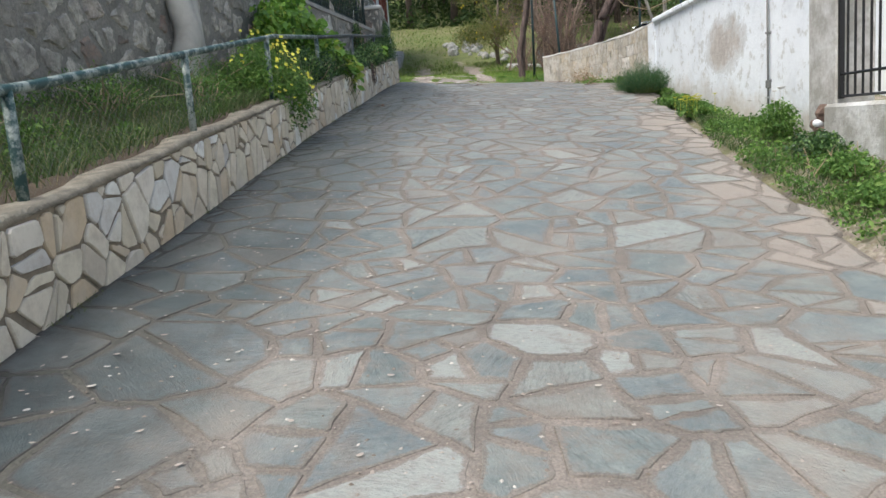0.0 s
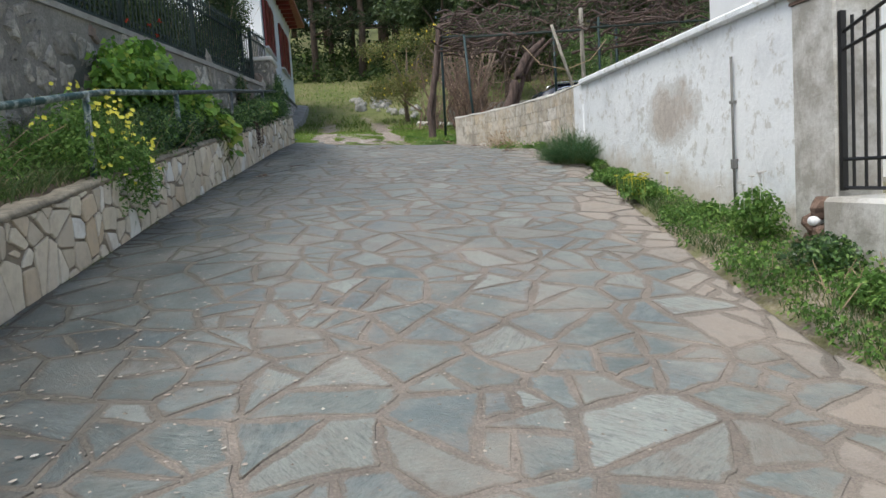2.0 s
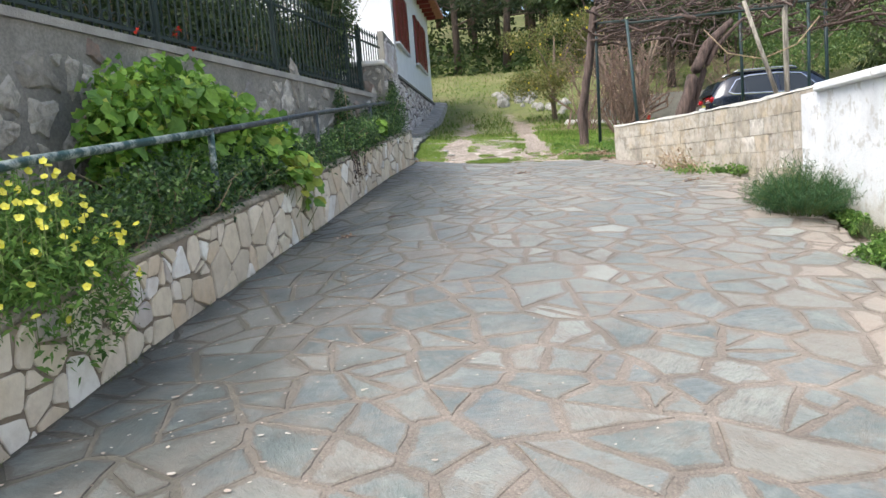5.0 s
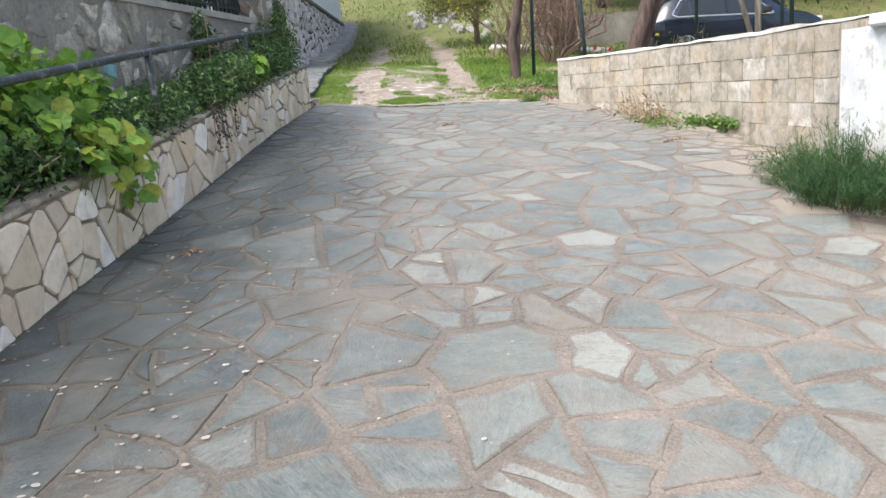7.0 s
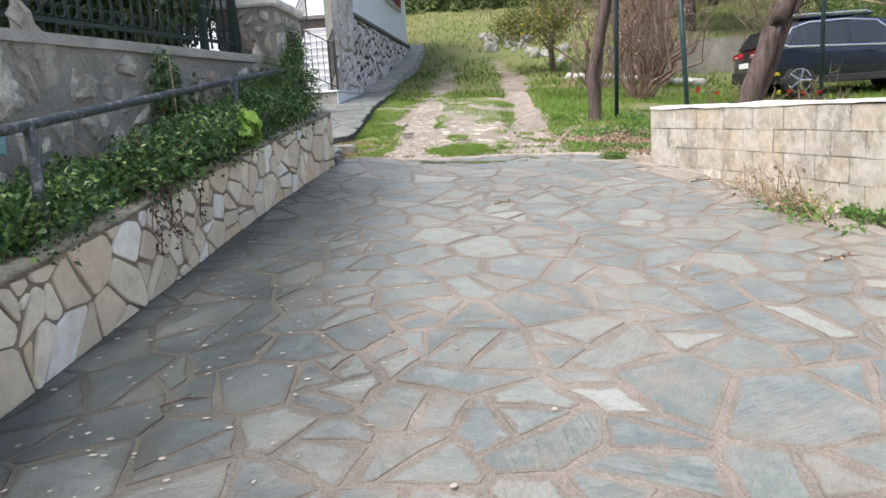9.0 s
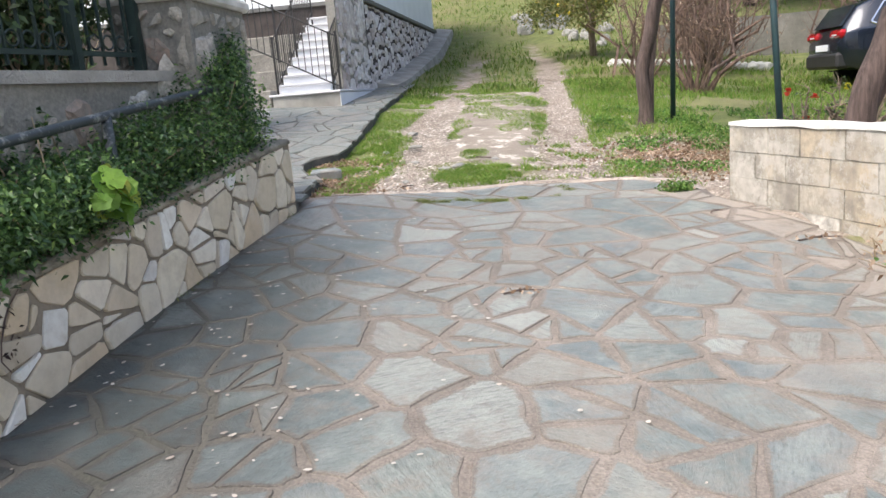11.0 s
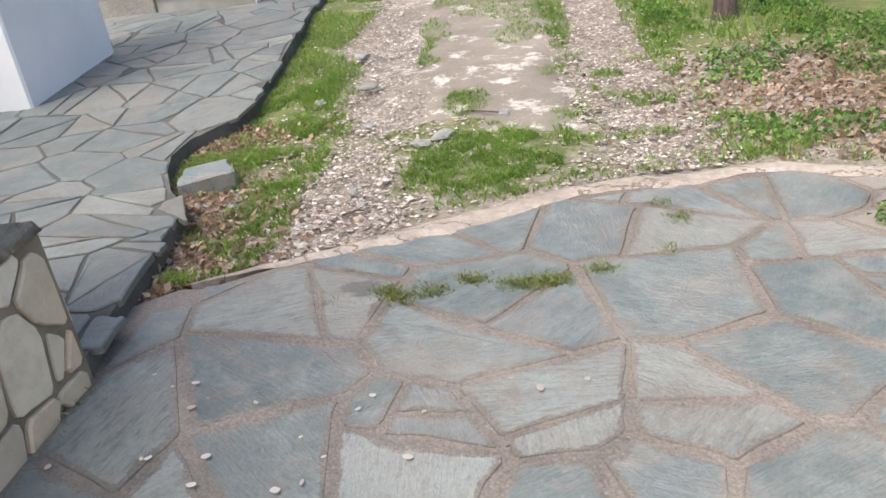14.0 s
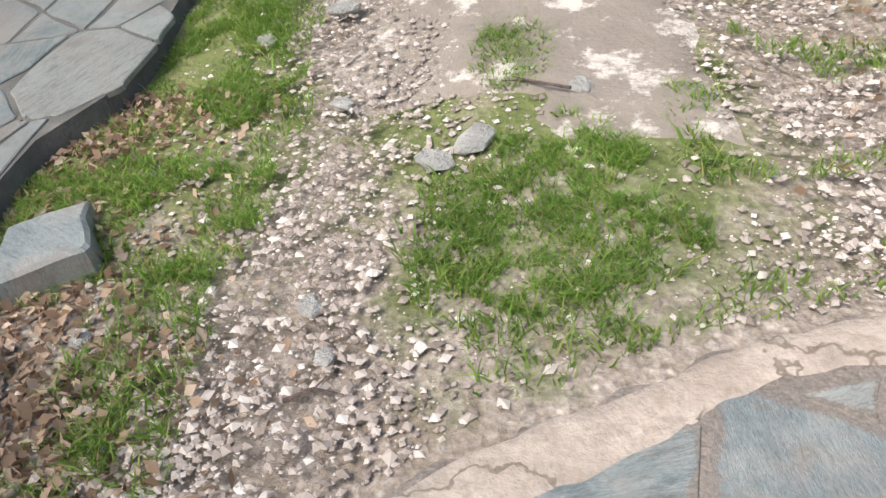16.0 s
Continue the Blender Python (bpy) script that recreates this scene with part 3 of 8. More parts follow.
def cells(seeds, reach):
    """Voronoi cells of weighted seeds (x, y, weight), each a polygon."""
    grid = {}
    for i, s in enumerate(seeds):
        grid.setdefault((int(s[0] // reach), int(s[1] // reach)), []).append(i)
    out = []
    for i, (x, y, w) in enumerate(seeds):
        poly = [(x - reach, y - reach), (x + reach, y - reach), (x + reach, y + reach), (x - reach, y + reach)]
        gx, gy = int(x // reach), int(y // reach)
        for cx in range(gx - 2, gx + 3):
            for cy in range(gy - 2, gy + 3):
                for j in grid.get((cx, cy), ()):
                    if j == i:
                        continue
                    u, v, w2 = seeds[j]
                    d = math.hypot(u - x, v - y)
                    if d > 2.2 * reach or d < 1e-6:
                        continue
                    k = max(0.12, min(0.88, 0.5 + (w - w2) / (2 * d * d)))
                    poly = clip(poly, lerp(x, u, k), lerp(y, v, k), (u - x) / d, (v - y) / d)
                    if len(poly) < 3:
                        break
        out.append(poly)
    return out


def split(polys, r, chance, least):
    """Cuts some of the larger cells by a slanting line into angular pieces."""
    out = []
    for poly in polys:
        if len(poly) > 2 and abs(area(poly)) > least and r.random() < chance:
            cx, cy = sum(p[0] for p in poly) / len(poly), sum(p[1] for p in poly) / len(poly)
            a = r.uniform(0, math.pi)
            cx, cy = cx + r.uniform(-0.06, 0.06), cy + r.uniform(-0.06, 0.06)
            out += [clip(poly, cx, cy, math.cos(a), math.sin(a)), clip(poly, cx, cy, -math.cos(a), -math.sin(a))]
        else:
            out.append(poly)
    return [q for q in out if len(q) > 2]


def middle(poly):
    return sum(p[0] for p in poly) / len(poly), sum(p[1] for p in poly) / len(poly)


def area(p):
    return 0.5 * sum(p[i][0] * p[(i + 1) % len(p)][1] - p[(i + 1) % len(p)][0] * p[i][1] for i in range(len(p)))


def inset(poly, gap):
    """Moves every side inwards by gap."""
    n = len(poly)
    if n < 3:
        return []
    out = list(poly)
    for i in range(n):
        a, b = poly[i], poly[(i + 1) % n]
        d = math.hypot(b[0] - a[0], b[1] - a[1])
        if d < 1e-5:
            continue
        nx, ny = (b[1] - a[1]) / d, -(b[0] - a[0]) / d
        out = clip(out, a[0] - nx * gap, a[1] - ny * gap, nx, ny)
        if len(out) < 3:
            return []
    return out


def rough_outline(poly, r, step, amount):
    """Breaks long sides into uneven ones and cuts the corners a little."""
    out = []
    n = len(poly)
    for i in range(n):
        a, b = poly[i], poly[(i + 1) % n]
        d = math.hypot(b[0] - a[0], b[1] - a[1])
        if d < 0.02:
            out.append(a)
            continue
        nx, ny = (b[1] - a[1]) / d, -(b[0] - a[0]) / d
        m = max(1, int(d / step))
        c = min(0.25, 0.02 / d)
        for j in range(m):
            k = lerp(c, 1 - c, j / m)
            o = r.uniform(-1, 0.35) * amount
            out.append((lerp(a[0], b[0], k) + nx * o, lerp(a[1], b[1], k) + ny * o))
        out.append((lerp(a[0], b[0], 1 - c), lerp(a[1], b[1], 1 - c)))
    return out


def slab(poly, lift, top, edge, sink=0.02):
    """A stone: an outline laid on a surface by lift(x, y, height), with a chamfered edge."""
    cx, cy = sum(p[0] for p in poly) / len(poly), sum(p[1] for p in poly) / len(poly)
    ins = []
    for x, y in poly:
        d = math.hypot(x - cx, y - cy) or 1
        k = max(0.0, 1 - edge / d)
        ins.append((cx + (x - cx) * k, cy + (y - cy) * k))
    n = len(poly)
    vs = [lift(x, y, -sink) for x, y in poly] + [lift(x, y, top * 0.55) for x, y in poly] + [lift(x, y, top) for x, y in ins]
    fs = [tuple(range(2 * n, 3 * n))]
    for r0 in (0, n):
        fs += [(r0 + i, r0 + (i + 1) % n, r0 + n + (i + 1) % n, r0 + n + i) for i in range(n)]
    return vs, fs


def scatter(x0, x1, y0, y1, sx, sy, r, jitter=0.42, big=0.0):
    """Uneven seeds; big: the spread of their weights. Some are doubled or left out, so that sizes differ."""
    out = []
    ny, nx = int((y1 - y0) / sy) + 1, int((x1 - x0) / sx) + 1
    for j in range(ny):
        for i in range(nx):
            u = r.random()
            if u < 0.10:
                continue
            x = x0 + (i + 0.5 + (0.5 if j % 2 else 0) + r.uniform(-jitter, jitter)) * sx
            y = y0 + (j + 0.5 + r.uniform(-jitter, jitter)) * sy
            out.append((x, y, r.uniform(-big, big)))
            if u > 0.86:
                out.append((x + r.uniform(0.2, 0.4) * sx, y + r.uniform(-0.4, 0.4) * sy, -big))
    return out


# ---- ground: one sheet to the horizon ----
def spread(lo, hi, fine_lo, fine_hi, step, grow):
    mid = list(np.arange(fine_lo, fine_hi + 1e-6, step))
    s, x = step, fine_hi
    while x < hi:
        s *= grow
        x += s
        mid.append(x)
    s, x = step, fine_lo
    while x > lo:
        s *= grow
        x -= s
        mid.insert(0, x)
    return mid


track_mid = lambda y: 0.22 - 0.006 * max(0, y - 30) ** 2


def bareness(x, y):
    """1 on the ruts of the track and on the bare earth, 0 on grass."""
    if y < 18:
        return 0.5
    c = track_mid(y)
    rut = max(math.exp(-((x - c + 0.66) / 0.5) ** 2), math.exp(-((x - c - 1.28) / 0.4) ** 2))
    b = 0.10 + (0.66 if y < 31 else 0.52) * rut + 0.32 * noise.noise((x * 0.9, y * 0.5, 8)) + 0.2 * noise.noise((x * 2.3, y * 1.6, 3))
    if y < 21.5:
        b = max(b, 0.55 * (21.5 - y) / 3 + 0.30)
    if x > 1.6 and y < 22.5:
        b = max(b, 0.62 * math.exp(-((x - 2.4) / 0.9) ** 2))
    if y > 34:
        b *= max(0.0, 1 - (y - 34) / 9)
    return b


def ground_sheet():
    xs, ys = spread(-420, 420, -6, 9, 0.25, 1.22), spread(-200, 420, -3, 46, 0.25, 1.2)
    vs, fs, bare = [], [], []
    for y in ys:
        for x in xs:
            z = ground(x, y)
            on_drive = wall_foot(y) - 0.1 < x < drive_edge(y) + 0.02 and y < far_edge(x) - 0.3
            if on_drive or (x < wall_foot(y) and y < 18.6):
                z -= 0.09
            elif y < 18.6 and x < drive_edge(y) + 1.2:
                z += 0.03 + 0.12 * min(1, (x - drive_edge(y)) / 0.9)
            if y > far_edge(x):
                z += min(1, (y - far_edge(x)) / 0.6) * 0.05 * (noise.noise((x * 0.7, y * 0.7, 0)) + 0.5 * noise.noise((x * 2, y * 2, 3))) + (0.25 * noise.noise((x * 0.12, y * 0.12, 5)) if y > 30 else 0)
                c = track_mid(y)
                if y < 40:
                    z -= 0.06 * max(math.exp(-((x - c + 0.62) / 0.34) ** 2), math.exp(-((x - c - 1.28) / 0.36) ** 2))
            vs.append((x, y, z))
            bare.append(bareness(x, y))
    w = len(xs)
    for j in range(len(ys) - 1):
        for i in range(w - 1):
            a = j * w + i
            fs.append((a, a + 1, a + w + 1, a + w))
    ob = part("ground", vs, fs, GROUND, None, "", True)
    at = ob.data.attributes.new("bare", "FLOAT", "POINT")
    at.data.foreach_set("value", bare)
    return tagged(ob, "uneven grass and stony earth rising to a wooded hill", "ground", kind="structure")


ground_sheet()


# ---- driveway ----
shade_damp_reach = table([(3, 1.55), (8, 1.75), (10.5, 2.2), (13, 2.3), (18.6, 1.0)])


def shade_damp_at(x, y):
    """1 on the strip of painted shade and moisture along the low wall, fading out raggedly towards the middle."""
    reach = shade_damp_reach(y) * (1 + 0.3 * noise.noise((x * 0.7, y * 0.45, 4)))
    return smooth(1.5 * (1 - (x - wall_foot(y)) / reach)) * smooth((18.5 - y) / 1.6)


def set_shade_damp(ob):
    ob.data.attributes.new("shade_damp", "FLOAT", "POINT").data.foreach_set("value", [shade_damp_at(v.co.x, v.co.y) for v in ob.data.vertices])
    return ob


def set_rim(ob, rim):
    ob.data.attributes.new("rim", "FLOAT", "POINT").data.foreach_set("value", rim)
    return ob


def drive_base():
    vs, fs = [], []
    ys = list(np.arange(-8, 17.95, 0.15)) + list(np.arange(18.0, 20.5, 0.1))
    n = 32
    for y in ys:
        a, b = wall_foot(y) - 0.15, drive_edge(y)
        for i in range(n + 1):
            x = lerp(a, b, i / n)
            yy = min(y, far_edge(x) + 0.05)
            vs.append((x, yy, ground(x, yy) + 0.012 * noise.noise((x * 0.8, yy * 0.8, 1)) + (0.021 if i < n and y <= far_edge(x) else -0.06)))
    for j in range(len(ys) - 1):
        for i in range(n):
            k = j * (n + 1) + i
            fs.append((k, k + 1, k + n + 2, k + n + 1))
    ob = part("driveway", vs, fs, MORTAR, None, "", True)
    set_shade_damp(ob)
    return tagged(ob, "sloping driveway of crazy-paved slate in pinkish mortar", "driveway", kind="structure")


DRIVE = drive_base()


def on_drive(x, y, h):
    return (x, y, ground(x, y) + 0.012 * noise.noise((x * 0.8, y * 0.8, 1)) + 0.022 + h)


def flag(poly, lift, top, edge, band):
    """A paving stone: sides, a chamfer, a rim band and the flat inside. Gives vertices, faces and the rim weight of each vertex."""
    cx, cy = middle(poly)
    rings = []
    for cut in (edge, band):
        ring = []
        for x, y in poly:
            d = math.hypot(x - cx, y - cy) or 1
            k = max(0.25, 1 - cut / d)
            ring.append((cx + (x - cx) * k, cy + (y - cy) * k))
        rings.append(ring)
    n = len(poly)
    vs = [lift(x, y, -0.02) for x, y in poly] + [lift(x, y, top) for x, y in rings[0]] + [lift(x, y, top) for x, y in rings[1]]
    fs = [tuple(range(2 * n, 3 * n))]
    for r0 in (0, n):
        fs += [(r0 + i, r0 + (i + 1) % n, r0 + n + (i + 1) % n, r0 + n + i) for i in range(n)]
    return vs, fs, [1.0] * (2 * n) + [0.0] * n


def shatter(poly, r, grow=1.0, depth=0):
    """Breaks a cell by slanting cuts across its length until the pieces have the mixed sizes of crazy paving."""
    if len(poly) < 3:
        return []
    if depth > 4 or abs(area(poly)) < grow * r.choice((0.045, 0.08, 0.12, 0.16, 0.22, 0.30)):
        return [poly]
    cx, cy = middle(poly)
    sxx = sum((p[0] - cx) ** 2 for p in poly)
    syy = sum((p[1] - cy) ** 2 for p in poly)
    sxy = sum((p[0] - cx) * (p[1] - cy) for p in poly)
    a = 0.5 * math.atan2(2 * sxy, sxx - syy) + r.gauss(0, 0.5)
    w = math.sqrt(abs(area(poly))) * 0.16
    cx, cy = cx + r.uniform(-w, w), cy + r.uniform(-w, w)
    nx, ny = math.cos(a), math.sin(a)
    return shatter(clip(poly, cx, cy, nx, ny), r, grow, depth + 1) + shatter(clip(poly, cx, cy, -nx, -ny), r, grow, depth + 1)


def loose_seeds(x0, x1, y0, y1, sizes, r, tries=60):
    """Seeds of mixed size that keep their distance: (x, y, weight)."""
    out, grid = [], {}
    for k in range(int((x1 - x0) * (y1 - y0) * tries)):
        x, y = r.uniform(x0, x1), r.uniform(y0, y1)
        q = sizes(x, y, r)
        gx, gy = int(x // 0.5), int(y // 0.5)
        near = [o for i in (-2, -1, 0, 1, 2) for j in (-2, -1, 0, 1, 2) for o in grid.get((gx + i, gy + j), ())]
        if all(math.hypot(x - o[0], y - o[1]) > 0.86 * (q + o[2]) for o in near):
            grid.setdefault((gx, gy), []).append((x, y, q))
            out.append((x, y, q * q))
    return out


def sharp_outline(poly, r):
    """A broken edge: straight runs with a few small nicks."""
    out = []
    n = len(poly)
    for i in range(n):
        a, b = poly[i], poly[(i + 1) % n]
        d = math.hypot(b[0] - a[0], b[1] - a[1])
        if d < 0.012:
            continue
        nx, ny = (b[1] - a[1]) / d, -(b[0] - a[0]) / d
        c = min(0.3, r.uniform(0.004, 0.02) / d)
        out.append((lerp(a[0], b[0], c), lerp(a[1], b[1], c)))
        for j in range(1, max(1, int(d / 0.17)) + 1):
            k = (j - 0.5 + r.uniform(-0.3, 0.3)) / max(1, int(d / 0.17))
            o = r.uniform(-0.013, 0.005)
            if c < k < 1 - c:
                out.append((lerp(a[0], b[0], k) + nx * o, lerp(a[1], b[1], k) + ny * o))
        out.append((lerp(a[0], b[0], 1 - c), lerp(a[1], b[1], 1 - c)))
    return out


def ragged_inset(poly, r, lo, hi):
    """Moves each side inwards by a width of its own, so that the joints vary."""
    out = list(poly)
    n = len(poly)
    for i in range(n):
        a, b = poly[i], poly[(i + 1) % n]
        d = math.hypot(b[0] - a[0], b[1] - a[1])
        if d < 1e-5:
            continue
        nx, ny = (b[1] - a[1]) / d, -(b[0] - a[0]) / d
        gap, tilt = r.uniform(lo, hi), r.uniform(-0.07, 0.07)
        nx, ny = nx - ny * tilt, ny + nx * tilt
        out = clip(out, (a[0] + b[0]) / 2 - nx * gap, (a[1] + b[1]) / 2 - ny * gap, nx, ny)
        if len(out) < 3:
            return []
    return out


def paving_size(x, y, r):
    """Half widths: a few large slabs among middling and small ones, larger towards the far edge."""
    q = r.choice((0.12, 0.16, 0.2, 0.26, 0.32, 0.38))
    return q * (1.5 if y > 17.8 else 0.85 if 9.5 < y < 15 and x > 1.2 else 1.0)


def drive_stones():
    r = random.Random(11)
    seeds = loose_seeds(-2.4, 4.4, 0.6, 20.6, paving_size, r)
    rest, rest_dust, rims_plain, rims_dust = Mesh(), Mesh(), [], []
    count = 0
    polys = [q for cell in cells(seeds, 1.3) if len(cell) > 2 for q in shatter(cell, r, 2.2 if middle(cell)[1] > 18.0 else 1.0)]
    for s, poly in sorted(((middle(q), q) for q in polys if len(q) > 2), key=lambda q: -q[0][1]):
        # trimmed by the wall, the verge and the far edge
        y = s[1]
        slope = (wall_foot(y + 0.3) - wall_foot(y - 0.3)) / 0.6
        poly = clip(poly, wall_foot(y) + 0.02, y, -1, slope)
        slope = (drive_edge(y + 0.3) - drive_edge(y - 0.3)) / 0.6
        poly = clip(poly, drive_edge(y) - r.uniform(0.02, 0.16), y, 1, -slope) if len(poly) > 2 else poly
        fe = far_edge(s[0])
        poly = clip(poly, s[0], fe - r.uniform(0.07, 0.2), -0.25, 1) if len(poly) > 2 else poly
        poly = ragged_inset(poly, r, 0.001, 0.006 if y > 17.9 else 0.015 if s[0] > 0 else 0.009) if len(poly) > 2 else []
        if len(poly) < 3 or abs(area(poly)) < 0.006:
            continue
        poly = sharp_outline(poly, r)
        if len(poly) < 3:
            continue
        tilt_x, tilt_y = r.uniform(-0.01, 0.01), r.uniform(-0.01, 0.01)
        lift = lambda x, yy, h: on_drive(x, yy, h + ((x - s[0]) * tilt_x + (yy - s[1]) * tilt_y if h > 0 else 0))
        vs, fs, rim = flag(poly, lift, r.uniform(0.002, 0.005), 0.012, 0.07)
        dust = drive_edge(y) - s[0] < r.uniform(0.15, 0.8)
        if count < 300:
            set_rim(set_shade_damp(part("flagstone", vs, fs, STONE_DUSTY if dust else STONE, DRIVE)), rim)
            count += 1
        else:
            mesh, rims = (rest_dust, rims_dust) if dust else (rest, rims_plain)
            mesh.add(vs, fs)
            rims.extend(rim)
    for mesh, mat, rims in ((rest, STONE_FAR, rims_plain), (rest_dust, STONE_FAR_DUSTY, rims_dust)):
        tagged(set_rim(set_shade_damp(mesh.put("flagstones", mat, DRIVE)), rims), kind="stuff")


def edge_strip():
    """Pale cracked mortar that closes the paving towards the track."""
    vs, fs = [], []
    xs = list(np.arange(-0.75, 2.6, 0.05))
    n = 5
    for x in xs:
        out = far_edge(x) + 0.035 * noise.noise((x * 2.3, 0, 6)) + 0.02 * noise.noise((x * 9, 0, 2))
        wide = 0.19 + 0.15 * noise.noise((x * 1.4, 5, 0)) + 0.04 * noise.noise((x * 7, 5, 0))
        wide *= smooth((x + 0.75) / 0.6)
        for i in range(n + 1):
            y = out - wide * (1 - i / n)
            vs.append(on_drive(x, y, (0.009, 0.011, 0.010, 0.009, 0.004, -0.05)[i] + 0.003 * noise.noise((x * 6, y * 6, 2)) - (0.008 if i == 0 else 0)))
    for j in range(len(xs) - 1):
        for i in range(n):
            k = j * (n + 1) + i
            fs.append((k, k + n + 1, k + n + 2, k + 1))
    part("mortar_edge", vs, fs, EDGE_MORTAR, DRIVE, "pale pinkish mortar edge with cracks", True)


def edge_mortar_build(k):
    c = k.ramp(k.noise(2.6, 7, 0.75), [(0.32, (0.25, 0.205, 0.165)), (0.5, (0.39, 0.33, 0.275)), (0.68, (0.54, 0.47, 0.40))])
    line = k.math("ABSOLUTE", k.math("SUBTRACT", k.noise(2.1, 5, 0.6), 0.5))
    c = k.mix(k.ramp(line, [(0.004, 0.8), (0.012, 0.0)]), c, (0.12, 0.095, 0.07))
    return k.mix(k.ramp(k.noise(16, 6, 0.8), [(0.48, 0.0), (0.62, 0.6)]), c, (0.24, 0.20, 0.16)), k.noise(40, 5)


EDGE_MORTAR = material("pale_edge_mortar", edge_mortar_build, 0.92, bump=0.012)
edge_strip()


# ---- low stone-clad wall along the driveway ----
LW_H, LW_T = 0.6, 0.26


def low_wall():
    m, cop = Mesh(), Mesh()
    ys = list(np.arange(-8, 18.01, 0.3)) + [18.3]
    r = random.Random(3)
    for mesh, x0, x1, z0, z1 in ((m, -LW_T, 0.0, -0.3, LW_H - 0.033), (cop, -LW_T - 0.01, 0.016, LW_H - 0.035, LW_H)):
        vs, fs = [], []
        for y in ys:
            f, g = wall_foot(y), ground(wall_foot(y), y)
            j = [r.uniform(-0.012, 0.012) if mesh is cop else 0 for _ in range(4)]
            vs += [(f + x0, y, g + z0), (f + x1 + j[0], y, g + z0), (f + x1 + j[1] - (0.02 if mesh is cop else 0), y, g + z1 + j[2]), (f + x0, y, g + z1 + j[3])]
        for i in range(len(ys) - 1):
            for q in range(4):
                a, b = i * 4 + q, i * 4 + (q + 1) % 4
                fs.append((a, b, b + 4, a + 4))
        fs += [(0, 3, 2, 1), tuple(len(vs) - 4 + q for q in (0, 1, 2, 3))]
        mesh.add(vs, fs)
    ob = tagged(m.put("low_wall", JOINT), "low garden wall clad with upright beige stones beside the driveway", "stone wall", kind="structure")
    cop.put("coping", COPING, ob, "rough grey mortar coping", True)
    return ob


LOW_WALL = low_wall()


def cladding():
    r = random.Random(5)
    seeds = scatter(0.6, 18.3, -0.05, 0.62, 0.15, 0.27, r, 0.62, 0.01)
    rest = Mesh()
    count = 0
    for s, poly in sorted(((middle(q), q) for q in split(cells(seeds, 0.6), r, 0.3, 0.03)), key=lambda q: -q[0][0]):
        for px, py, nx, ny in ((0, -0.04, 0, -1), (0, LW_H - 0.04, 0, 1), (18.27, 0, 1, 0)):
            poly = clip(poly, px, py, nx, ny) if len(poly) > 2 else poly
        poly = ragged_inset(poly, r, 0.003, 0.013) if len(poly) > 2 else []
        if len(poly) < 3 or abs(area(poly)) < 0.002:
            continue
        poly = rough_outline(poly, r, 0.12, 0.01)
        lift = lambda y, h, d: (wall_foot(y) + d + 0.002, y, ground(wall_foot(y), y) + h)
        vs, fs = slab(poly, lift, r.uniform(0.008, 0.022), 0.006)
        if count < 300:
            part("cladding_stone", vs, fs, CLAD, LOW_WALL)
            count += 1
        else:
            rest.add(vs, fs)
    tagged(rest.put("cladding_stones", CLAD_JOINED, LOW_WALL), kind="stuff")
    # the wall's end face
    seeds = scatter(-0.3, 0.02, -0.05, 0.62, 0.16, 0.22, r, 0.4, 0.01)
    for s, poly in zip(seeds, cells(seeds, 0.6)):
        for px, py, nx, ny in ((0, -0.04, 0, -1), (0, LW_H - 0.04, 0, 1), (0.0, 0, 1, 0), (-LW_T, 0, -1, 0)):
            poly = clip(poly, px, py, nx, ny) if len(poly) > 2 else poly
        poly = inset(poly, 0.01) if len(poly) > 2 else []
        if len(poly) < 3:
            continue
        lift = lambda x, h, d: (wall_foot(18.3) + x, 18.3 + d, ground(-0.9, 18.3) + h)
        vs, fs = slab(rough_outline(poly, r, 0.12, 0.01), lift, 0.018, 0.012)
        part("cladding_stone", vs, [f[::-1] for f in fs], CLAD, LOW_WALL)


# ---- planted bank between the two walls ----
def bank_z(x, y):
    f, u = wall_foot(y) - LW_T, upper_x(y)
    k = max(0.0, min(1.0, (f - x) / max(0.05, f - u)))
    return ground(wall_foot(y), y) + LW_H - 0.09 + 0.42 * k * min(1, (f - u) / 0.7) + 0.04 * noise.noise((x * 2, y * 2, 9))


def bank():
    vs, fs = [], []
    ys = list(np.arange(-8, 18.3, 0.25))
    n = 8
    for y in ys:
        a, b = upper_x(y) - 0.1, wall_foot(y) - LW_T + 0.03
        for i in range(n):
            x = lerp(a, b, i / (n - 1))
            vs.append((x, y, bank_z(x, y)))
        x = wall_foot(y) - 0.13 + 0.05 * noise.noise((0, y * 1.7, 3)) + 0.025 * noise.noise((0, y * 6, 3))
        vs.append((x, y, ground(wall_foot(y), y) + LW_H - 0.004))
        vs[-2] = (b - 0.02, y, ground(wall_foot(y), y) + LW_H + 0.025 + 0.02 * noise.noise((0, y * 3, 8)))
    for j in range(len(ys) - 1):
        for i in range(n):
            k = j * (n + 1) + i
            fs.append((k, k + 1, k + n + 2, k + n + 1))
    ob = part("planting_bed", vs, fs, SOIL, None, "", True)
    tagged(ob, "dark earth bank between low wall and tall wall", "soil", kind="structure")


bank()


